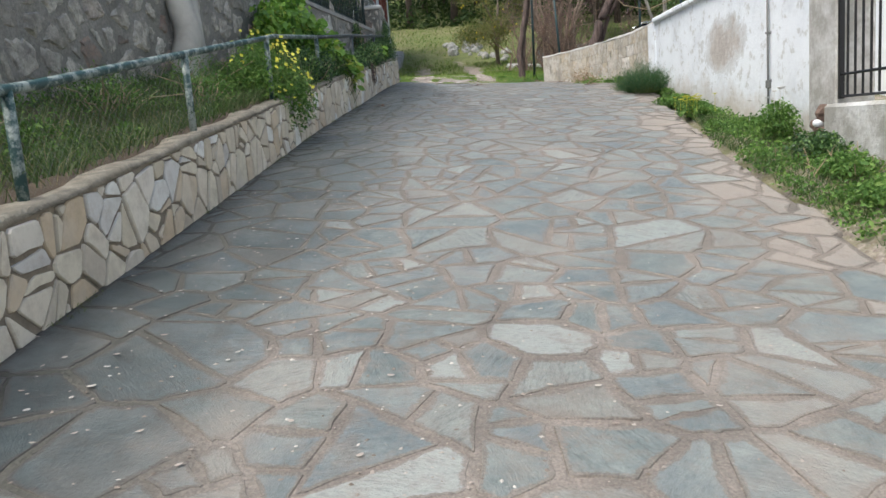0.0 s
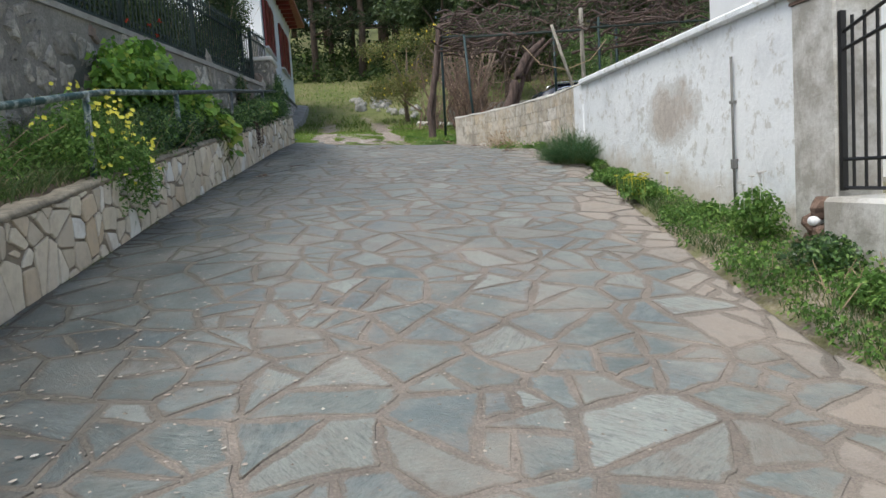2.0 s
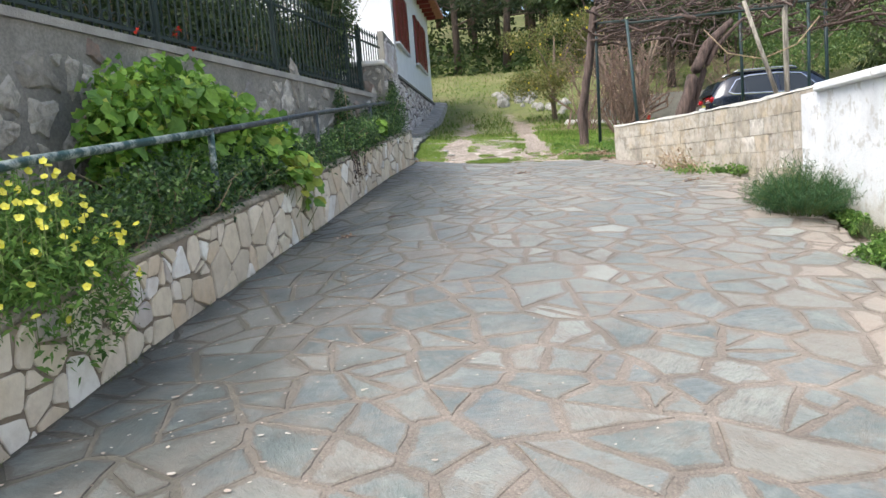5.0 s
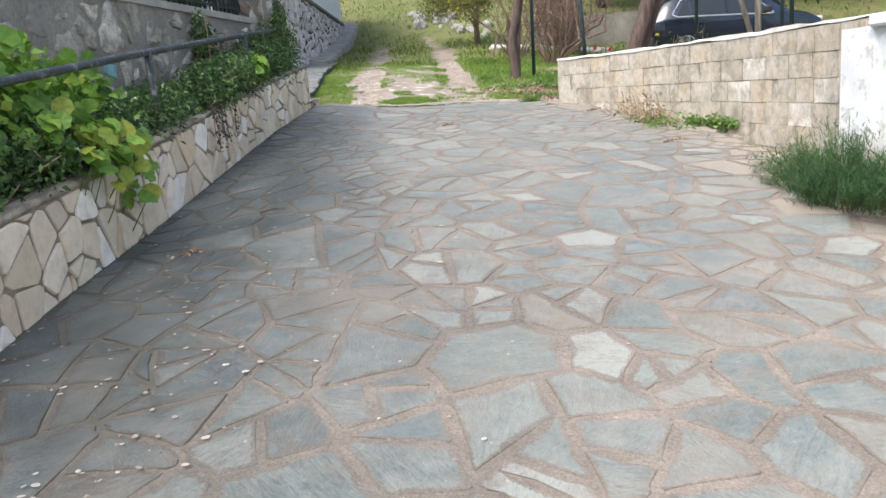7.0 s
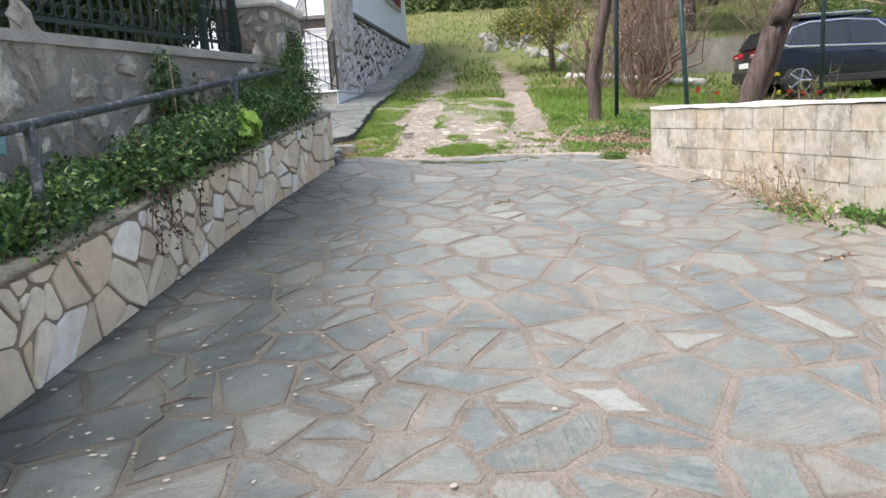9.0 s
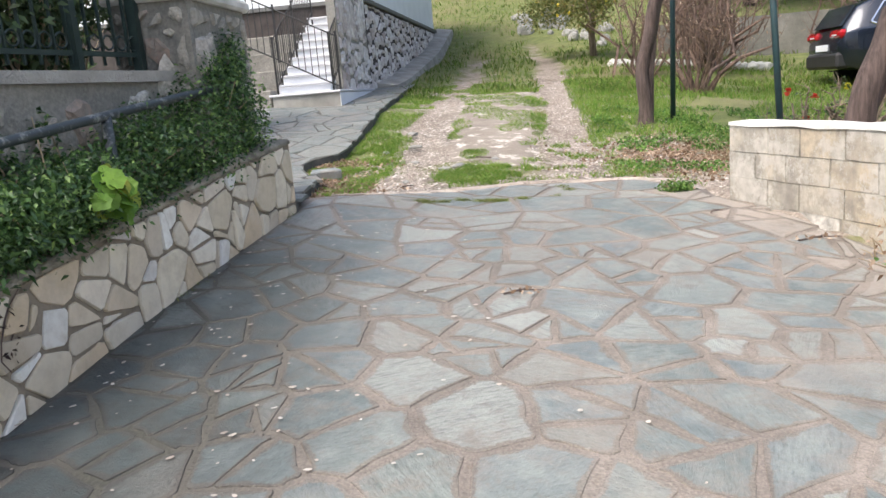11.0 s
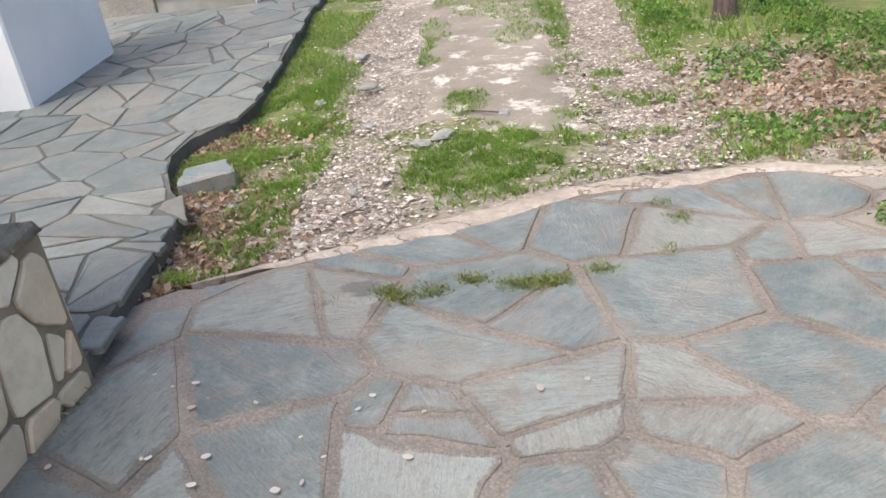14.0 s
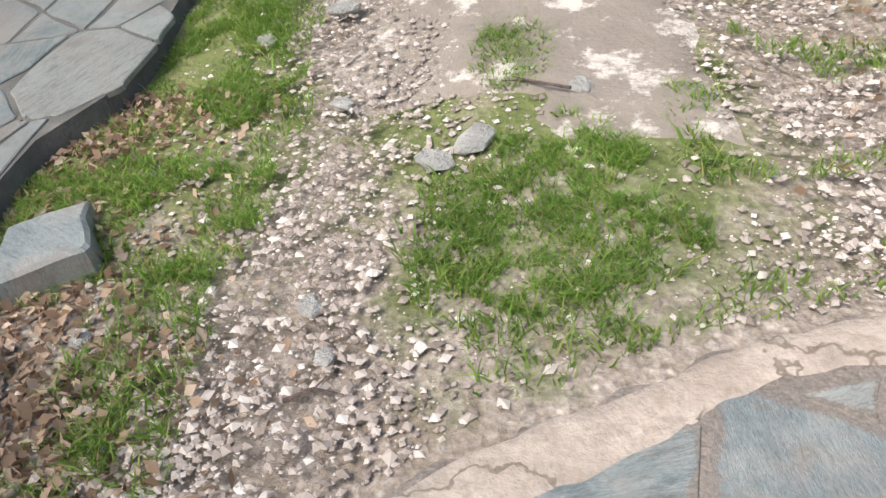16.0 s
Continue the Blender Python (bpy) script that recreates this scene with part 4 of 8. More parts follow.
# ---- tall rubble wall with its fence ----
def upper_wall():
    m, cap = Mesh(), Mesh()
    ys = [-8, -4, 0, 4, 8, 12, 15, 17.4]
    for mesh, x0, x1, zt in ((m, -0.45, 0.0, UPPER_TOP - 0.07), (cap, -0.47, 0.03, UPPER_TOP)):
        vs, fs = [], []
        for y in ys:
            u = upper_x(y)
            zb = ground(-1.9, y) if mesh is m else UPPER_TOP - 0.068
            vs += [(u + x0, y, zb), (u + x1, y, zb), (u + x1, y, zt), (u + x0, y, zt)]
        for i in range(len(ys) - 1):
            for q in range(4):
                a, b = i * 4 + q, i * 4 + (q + 1) % 4
                fs.append((a, b, b + 4, a + 4))
        fs += [(0, 3, 2, 1), tuple(len(vs) - 4 + q for q in range(4))]
        mesh.add(vs, fs)
    ob = tagged(m.put("retaining_wall", RENDER), "tall retaining wall of rubble stones set in grey mortar", "stone wall", kind="structure")
    cap.put("coping", GREY_CONC, ob)
    return ob


UPPER = upper_wall()


def lump(poly, lift, top, r):
    """A stone half sunk in mortar, with an uneven dome."""
    cx, cy = sum(p[0] for p in poly) / len(poly), sum(p[1] for p in poly) / len(poly)
    n = len(poly)
    mid = [(cx + (x - cx) * r.uniform(0.6, 0.85), cy + (y - cy) * r.uniform(0.6, 0.85)) for x, y in poly]
    vs = [lift(x, y, -0.02) for x, y in poly] + [lift(x, y, top * r.uniform(0.5, 1.1)) for x, y in mid] + [lift(cx, cy, top)]
    fs = [(i, (i + 1) % n, n + (i + 1) % n, n + i) for i in range(n)] + [(n + i, n + (i + 1) % n, 2 * n) for i in range(n)]
    return vs, fs


def rubble():
    r = random.Random(8)
    seeds = scatter(2.0, 17.3, 0.9, 3.7, 0.30, 0.215, r, 0.55, 0.02)
    rest = Mesh()
    count = 0
    for s, poly in sorted(zip(seeds, cells(seeds, 0.8)), key=lambda q: -q[0][0]):
        if s[1] < bank_z(upper_x(s[0]) + 0.05, s[0]) - 0.1 or s[1] > UPPER_TOP - 0.16:
            continue
        poly = inset(poly, r.choice((0.008, 0.014, 0.022, 0.034))) if len(poly) > 2 else []
        if len(poly) < 3 or abs(area(poly)) < 0.004:
            continue
        poly = rough_outline(poly, r, 0.07, 0.025)
        lift = lambda y, z, d: (upper_x(y) + d, y, z)
        vs, fs = lump(poly, lift, r.uniform(0.012, 0.035), r)
        if count >= 299:
            rest.add(vs, fs)
            continue
        part("rubble_stone", vs, fs, TURQUOISE if abs(s[0] - 14.2) < 0.2 and abs(s[1] - 3.15) < 0.16 else RUBBLE, UPPER)
        count += 1
    tagged(rest.put("rubble_stones", RUBBLE_JOINED, UPPER), kind="stuff")


def iron_fence():
    """Bars between two rails, with rings under the upper rail."""
    y = 3.0
    while y < 18.2:
        y2 = min(y + 2.3, 17.35) if y < 17.2 else 18.35
        f = thing("iron_fence", upper_x(y) - 0.2, y, UPPER_TOP, "dark green wrought-iron fence panel on top of the wall", "fence", "fence panels on the wall")
        d = Vector((upper_x(y2) - upper_x(y), y2 - y, 0))
        L = d.length
        d.normalize()
        for z in (0.12, 0.88):
            Mesh().box((-0.012, 0, z - 0.015), (0.012, L, z + 0.015), Matrix.Rotation(-math.atan2(d.x, d.y), 4, "Z")).put("rail", IRON_DARK, f)
        post = Mesh().box((-0.03, -0.03, 0), (0.03, 0.03, 1.1)).put("post", IRON_DARK, f)
        bar = ring = None
        q = 0.12
        while q < L - 0.03:
            loop = Mesh().tube([(0, 0.044 * math.cos(t * math.pi / 6), 0.19 + 0.044 * math.sin(t * math.pi / 6)) for t in range(13)], 0.007, 4, False).put("ring", IRON_DARK, f) if ring is None else new("ring", ring.data)
            ring = ring or loop
            loop.parent = f
            loop.location = d * (q + 0.057)
            loop.rotation_euler = (0, 0, -math.atan2(d.x, d.y))
            if bar is None:
                bar = Mesh().box((-0.008, -0.008, 0.05), (0.008, 0.008, 1.0)).tube([(0, 0, 1.0), (0, 0, 1.03), (0, 0, 1.1)], [0.018, 0.02, 0.002], 6)
                bar = bar.put("bar", IRON_DARK, f)
                b = bar
            else:
                b = new("bar", bar.data)
                b.parent = f
            b.location = d * q
            q += 0.115
        y = y2


iron_fence()


def end_pillar():
    x, y = upper_x(17.9) - 0.22, 17.9
    p = thing("stone_pillar", x, y, 2.6, "rubble stone gate pillar with a pale slab on top", "pillar")
    Mesh().box((-0.27, -0.5, 0), (0.27, 0.5, 1.6)).put("shaft", RENDER, p)
    Mesh().box((-0.32, -0.55, 1.6), (0.32, 0.55, 1.68), None, 0.02).put("cap", LIME, p)
    r = random.Random(4)
    seeds = scatter(-0.5, 0.5, 0.0, 1.6, 0.27, 0.22, r, 0.4, 0.015)
    for face in (0, 1):
        w = 0.5 if face == 0 else 0.27
        for s, poly in zip(seeds, cells(seeds, 0.7)):
            for a in ((w - 0.01, 0, 1, 0), (-w + 0.01, 0, -1, 0), (0, 1.58, 0, 1), (0, 0.02, 0, -1)):
                poly = clip(poly, *a) if len(poly) > 2 else poly
            poly = inset(poly, 0.022) if len(poly) > 2 else []
            if len(poly) < 3 or abs(area(poly)) < 0.004:
                continue
            lift = (lambda u, z, d: (0.27 + d, u, z)) if face == 0 else (lambda u, z, d: (u, -0.5 - d, z))
            vs, fs = lump(rough_outline(poly, r, 0.08, 0.015), lift, 0.03, r)
            part("stone", vs, fs, RUBBLE, p)
    w = thing("white_gate_post", -3.55, 22.85, 3.0, "whitewashed square gate post beside the slate path", "pillar")
    Mesh().box((-0.36, -0.8, -0.1), (0.36, 0.8, 2.3), None, 0.02).put("shaft", WHITE, w)
    Mesh().box((-0.4, -0.84, 2.3), (0.4, 0.84, 2.38), None, 0.015).put("cap", MARBLE, w)


end_pillar()


def hand_rail():
    """Pipe rail on short posts along the low wall."""
    rows = table([(-6, 0.55), (3.64, 1.74), (6.08, 2.15), (8.92, 2.62), (11.64, 2.93), (13.83, 3.2), (17.74, 3.64)])
    rail = thing("hand_rail", 0, 0, 0, "chipped dark green pipe rail on posts above the low wall", "railing")
    lx = lambda y: wall_foot(y) - 0.13
    ys = [-5, 0, 3.7, 6.1, 8.6, 11.2]
    Mesh().tube([(lx(y), y, rows(y)) for y in np.linspace(-5, 11.2, 30)], 0.028, 8).put("pipe", IRON_GREEN, rail, "", True)
    Mesh().tube([(lx(y), y, rows(y)) for y in np.linspace(11.2, 17.8, 12)], 0.027, 8).put("pipe", RAIL_GREY, rail, "dark grey pipe", True)
    for y in ys + [13.83, 16.4]:
        Mesh().tube([(lx(y), y, ground(lx(y), y) + LW_H - 0.12), (lx(y), y, rows(y))], 0.03, 8).put("post", IRON_GREEN if y < 11.5 else RAIL_GREY, rail, "", True)
    # chain link below the rail
    net = Mesh()
    for y0 in np.arange(-1, 6.6, 0.08):
        for sgn in (1, -1):
            a, b = y0, y0 + sgn * 0.55
            za, zb = ground(lx(a), a) + LW_H, rows(b)
            net.tube([(lx(a), a, za), (lx(b), b, zb)], 0.0006, 3, False)
    net.put("chain_link", PIPE_GREY, rail, "thin grey chain-link mesh")


hand_rail()


# ---- right side: old white wall, pillar, gate ----
def white_wall():
    m = Mesh().box((3.72, 7.62, 0.6), (3.95, 12.95, 2.905))
    ob = tagged(m.put("white_wall", WHITE_OLD), "old whitewashed garden wall with peeling plaster beside the driveway", "wall", kind="structure")
    Mesh().box((3.66, 7.62, 2.91), (4.02, 12.97, 2.99), None, 0.018).put("coping", WHITE_OLD, ob, "worn white slab coping")
    Mesh().box((3.70, 12.95, 1.2), (4.0, 13.35, 2.92)).put("wall_end", WHITE_OLD, ob)
    p = thing("gate_pillar", 3.86, 7.37, 0.9, "cracked grey concrete gate pillar with crumbling top", "pillar")
    Mesh().box((-0.17, -0.27, 0), (0.2, 0.25, 1.93), None, 0.015).put("shaft", PILLAR_PLASTER, p)
    Mesh().box((-0.20, -0.30, 1.945), (0.24, 0.28, 2.16), None, 0.03).put("cap", PILLAR_PLASTER, p)
    Mesh().box((-0.18, -0.28, 1.925), (0.21, 0.26, 1.95)).put("broken_joint", BROWN_WALL, p, "reddish crumbling joint")
    w = thing("downpipe", 3.68, 8.55, 1.3, "thin grey pipe running up the white wall", "pipe")
    Mesh().tube([(0.01, 0, -0.1), (0.01, 0, 1.3)], 0.012, 8).put("pipe", PIPE_GREY, w, "", True)
    for z in (0.38, 0.9):
        Mesh().box((-0.008, -0.022, z - 0.012), (0.045, 0.022, z + 0.012)).put("clamp", PIPE_GREY, w)
    Mesh().box((-0.012, -0.026, 0.3), (0.035, 0.026, 0.39), None, 0.008).put("tap_box", PIPE_GREY, w)


PILLAR_PLASTER = material("patchy_grey_plaster", lambda k: (k.mix(k.ramp(k.noise(2.2, 6, 0.75), [(0.42, 0.0), (0.6, 0.85)]), (0.36, 0.345, 0.31), (0.66, 0.66, 0.64)), k.noise(16, 6, 0.7)), 0.9, bump=0.02)
BROWN_WALL = material("reddish_rubble", speckle((0.17, 0.115, 0.09), 0.4, 8, 30), 0.95, bump=0.03)
white_wall()


def gate():
    base = Mesh().box((3.57, 1.0, -0.2), (4.1, 7.1, 1.38), None, 0.03)
    ob = tagged(base.put("gate_plinth", PILLAR_PLASTER), "weathered concrete plinth under the iron gate", "wall", kind="structure")
    g = thing("iron_gate", 3.72, 7.08, 1.42, "black wrought-iron gate with upright bars and sloping top rails", "gate")
    for k, y1 in enumerate((0.0, -1.35)):
        Mesh().box((-0.02, y1 - 0.04, 0), (0.02, y1, 1.25 + 0.12 * k)).put("stile", IRON_BLACK, g)
    for z0, z1 in ((0.02, 0.02), (0.22, 0.22), (0.98, 1.16), (1.1, 1.36)):
        Mesh().tube([(0, -0.02, z0), (0, -0.7, lerp(z0, z1, 0.7)), (0, -1.35, z1)], 0.014, 6).put("rail", IRON_BLACK, g)
    first = None
    for i in range(10):
        y = -0.13 - i * 0.125
        if first is None:
            first = Mesh().box((-0.008, -0.008, 0.02), (0.008, 0.008, 1.2)).put("bar", IRON_BLACK, g)
            b = first
        else:
            b = new("bar", first.data)
            b.parent = g
        b.location = (0, y, 0.004 * i)
    Mesh().tube([(0.02, -0.2, 1.7), (0.02, -0.5, 1.35), (0.03, -0.72, 0.75)], 0.013, 6).put("scroll", IRON_BLACK, g, "", True)


gate()


def white_house():
    h = thing("neighbour_house", 6.7, 4, 0.6, "plain white house behind the garden wall", "house")
    m = Mesh().box((0, -8, -1), (9, 10.9, 7.5))
    m.put("wall", WHITE, h)
    Mesh().box((-0.25, -8.25, 7.5), (9.25, 11.15, 7.7)).put("roof", GREY_CONC, h)
    Mesh().box((-0.06, -8, 0.0), (0.0, 10.9, 0.75)).put("skirting", GREY_CONC, h)


white_house()

# ---- block wall ----
def block_line(s):
    """The wall's line in plan: s from 0 at the white wall to 1 at its far end."""
    a, b, c = Vector((3.86, 13.3)), Vector((4.05, 16.0)), Vector((2.66, 18.98))
    return a * (1 - s) ** 2 + b * 2 * s * (1 - s) + c * s * s


BLOCK_TOP = 3.02


def block_wall():
    n = 26
    vs, fs = [], []
    for i in range(n + 1):
        s = i / n
        p, d = block_line(s), (block_line(min(1, s + 0.01)) - block_line(max(0, s - 0.01))).normalized()
        nrm = Vector((d.y, -d.x))
        nrm = nrm if nrm.x > 0 else -nrm
        zb = ground(p.x, p.y) - 0.2
        for o, z in ((0.009, zb), (0.009, BLOCK_TOP - 0.03), (0.19, BLOCK_TOP - 0.03), (0.19, zb)):
            q = p + nrm * o
            vs.append((q.x, q.y, z))
    for i in range(n):
        for q in range(4):
            a, b = i * 4 + q, i * 4 + (q + 1) % 4
            fs.append((a, a + 4, b + 4, b))
    fs += [(0, 1, 2, 3), tuple(n * 4 + q for q in (3, 2, 1, 0))]
    ob = part("block_wall", vs, fs, BLOCK_JOINT)
    tagged(ob, "curving garden wall of weathered concrete blocks", "block wall", kind="structure")
    cap = Mesh()
    cv, cf = [], []
    r = random.Random(2)
    for i in range(n + 1):
        s = i / n
        p, d = block_line(s), (block_line(min(1, s + 0.01)) - block_line(max(0, s - 0.01))).normalized()
        nrm = Vector((d.y, -d.x))
        nrm = nrm if nrm.x > 0 else -nrm
        for o, z in ((-0.008, -0.03), (0.004, 0.002), (0.2, 0.004), (0.21, -0.03)):
            q = p + nrm * (o + r.uniform(-0.006, 0.006))
            cv.append((q.x, q.y, BLOCK_TOP + z + r.uniform(-0.012, 0.012)))
    for i in range(n):
        for q in range(4):
            a, b = i * 4 + q, i * 4 + (q + 1) % 4
            cf.append((a, a + 4, b + 4, b))
    cf += [(0, 1, 2, 3), tuple(n * 4 + q for q in (3, 2, 1, 0))]
    cap.add(cv, cf).put("capping", LIME, ob, "uneven white mortar capping")
    return ob


BLOCKS = block_wall()


def blocks():
    r = random.Random(6)
    length = sum((block_line((i + 1) / 50) - block_line(i / 50)).length for i in range(50))
    course = 0
    z = BLOCK_TOP - 0.035
    while z > 1.6:
        h = 0.205
        u = -0.2 * (course % 2) + 0.02
        while u < length - 0.02:
            a, b = max(0.0, u), min(length, u + r.choice((0.4, 0.4, 0.4, 0.3)))
            u += 0.41 if b - a > 0.3 else (b - a + 0.01)
            if b - a < 0.06:
                continue
            p, q = block_line(a / length), block_line(b / length)
            if z < max(ground(p.x, p.y), ground(q.x, q.y)) - 0.02:
                continue
            d = (q - p).normalized()
            out = Vector((-d.y, d.x))
            L = (q - p).length
            rect = [(0.003, -h + 0.004), (L - 0.003, -h + 0.004), (L - 0.003, -0.002), (0.003, -0.002)]
            rect = [(u0 + r.uniform(-0.005, 0.005), w0 + r.uniform(-0.006, 0.006)) for i in range(4) for u0, w0 in (rect[i], tuple(0.5 * (rect[i][q] + rect[(i + 1) % 4][q]) for q in (0, 1)))]
            lift = lambda uu, ww, o: (p.x + d.x * uu + out.x * o, p.y + d.y * uu + out.y * o, z + ww)
            vs, fs = slab(rect, lift, r.uniform(-0.005, 0.002), 0.004, 0.05)
            part("block", vs, [f[::-1] for f in fs], BLOCK, BLOCKS)
        z -= h
        course += 1


# ---- slate path, stairs and house beyond the low wall ----
path_right = table([(18.3, -0.87), (19.2, -1.0), (19.8, -1.1), (20.2, -1.36), (20.6, -1.5), (20.9, -1.56), (21.25, -1.34), (21.7, -1.28), (22.5, -1.28), (24.2, -1.38), (25.6, -1.42), (28, -1.5)])
path_left = table([(18.3, -1.3), (19.0, -1.9), (22.0, -3.3), (23.6, -3.3), (26, -3.9), (28, -3.9)])


def path_z(x, y):
    return ground(x, y) + 0.10


def slate_path():
    vs, fs = [], []
    ys = np.arange(18.3, 28.01, 0.3)
    for y in ys:
        a, b = path_left(y) - 0.5, path_right(y)
        vs += [(lerp(a, b, i / 6), y, path_z(lerp(a, b, i / 6), y)) for i in range(7)] + [(b + 0.01, y, ground(b, y) - 0.15)]
    for j in range(len(ys) - 1):
        for i in range(7):
            k = j * 8 + i
            fs.append((k, k + 1, k + 9, k + 8))
    fs.append(tuple(range(8)))
    ob = part("slate_path", vs, fs, PATH_JOINT)
    return tagged(ob, "raised path of grey slate slabs leading to white stairs", "path", kind="structure")


PATH_JOINT = material("dark_path_joint", speckle((0.115, 0.112, 0.10), 0.4, 6), 0.95, bump=0.01)
PATH = slate_path()


STONE_PATH = material("grey_path_slate", slate("object", 0.76, 0.0), 0.6, bump=0.012)


def path_stones():
    r = random.Random(21)
    seeds = scatter(-4.2, -0.6, 18.2, 28, 0.56, 0.36, r, 0.6, 0.06)
    for s, poly in ((middle(q), q) for q in split(split(cells(seeds, 1.2), r, 0.5, 0.14), r, 0.3, 0.14) if len(q) > 2):
        y = s[1]
        if len(poly) < 3 or s[0] < path_left(y) - 0.5:
            continue
        slope = (path_right(y + 0.3) - path_right(y - 0.3)) / 0.6
        poly = clip(poly, path_right(y) + r.uniform(-0.02, 0.05), y, 1, -slope)
        poly = clip(poly, 0, 18.33, 0, -1) if len(poly) > 2 else poly
        poly = inset(poly, r.uniform(0.006, 0.012)) if len(poly) > 2 else []
        if len(poly) < 3 or abs(area(poly)) < 0.012:
            continue
        vs, fs = slab(sharp_outline(poly, r), lambda x, yy, h: (x, yy, path_z(x, yy) + h), r.uniform(0.006, 0.012), 0.008)
        part("flagstone", vs, fs, STONE_PATH, PATH)


def stairs():
    st = thing("entrance_stairs", -2.2, 25.4, 3.3, "white marble stairs climbing to the house entrance", "stairs")
    Mesh().box((-1.2, 0, -0.25), (0.0, 2.9, 0.32)).put("landing", GREY_CONC, st, "grey and white plastered base step")
    Mesh().box((0.001, 0.0, -0.25), (0.012, 2.9, 0.31)).put("side_face", WHITE, st)
    Mesh().box((-1.25, -0.04, 0.32), (0.03, 2.93, 0.36), None, 0.01).put("tread", MARBLE, st)
    for i in range(1, 10):
        y0, z0 = 0.3 * i + 0.1, 0.36 + 0.17 * (i - 1)
        Mesh().box((-1.2, y0, -0.2), (-0.25, 3.6, z0 + 0.13)).put("riser", WHITE, st)
        Mesh().box((-1.22, y0 - 0.055, z0 + 0.13), (-0.22, y0 + 0.32, z0 + 0.168), None, 0.01).put("tread", MARBLE, st)
    for i in range(4):
        Mesh().box((-2.35, 0.1 + 0.62 * i, -0.3), (-1.26, 0.72 + 0.62 * i, 0.45 + 0.36 * i), None, 0.02).put("flank_block", RENDER, st, "grey stone stair flank")
    for side, x0, ztop in (("a", -1.12, 0.0), ("b", -0.12, 0.0)):
        rl = thing("stair_railing", -2.2 + x0, 25.5, 3.66, "black wrought-iron stair railing with thin bars", "railing", "stair railings")
        for h in (0.12, 0.92):
            Mesh().tube([(0, 0.0, h), (0, 2.7, h + 1.5)], 0.014, 6).put("rail", IRON_BLACK, rl)
        for yy in (0.0, 1.35, 2.7):
            Mesh().box((-0.016, yy - 0.016, yy * 0.5), (0.016, yy + 0.016, 0.98 + yy * 0.555)).put("post", IRON_BLACK, rl)
        bar = Mesh().box((-0.006, -0.006, 0.12), (0.006, 0.006, 0.92)).put("bar", IRON_BLACK, rl)
        for i in range(1, 23):
            b = new("bar", bar.data) if i > 1 else bar
            b.parent = rl
            b.location = (0, i * 0.115, i * 0.115 * 0.5556)
    fr = thing("front_railing", -3.95, 25.55, 3.66, "black wrought-iron railing beside the first steps", "railing", "stair railings")
    a, b = Vector((0, 0, 0.95)), Vector((1.75, -0.05, 0.05))
    for h in (0.0, 0.85):
        Mesh().tube([a + Vector((0, 0, h)), b + Vector((0, 0, h))], 0.014, 6).put("rail", IRON_BLACK, fr)
    bar = Mesh().box((-0.006, -0.006, 0.0), (0.006, 0.006, 0.85)).put("bar", IRON_BLACK, fr)
    for i in range(0, 16):
        o = new("bar", bar.data) if i else bar
        o.parent = fr
        o.location = a.lerp(b, i / 15)
    for k in (0.4, 1.0):
        p = a.lerp(b, k)
        Mesh().box((-0.016, -0.016, -0.05), (0.016, 0.016, 0.93), Matrix.Translation(p)).put("post", IRON_BLACK, fr)


stairs()

HX0, HX1 = -2.3, -2.05
house_x = lambda y: lerp(HX0, HX1, (y - 28.6) / 10.2)


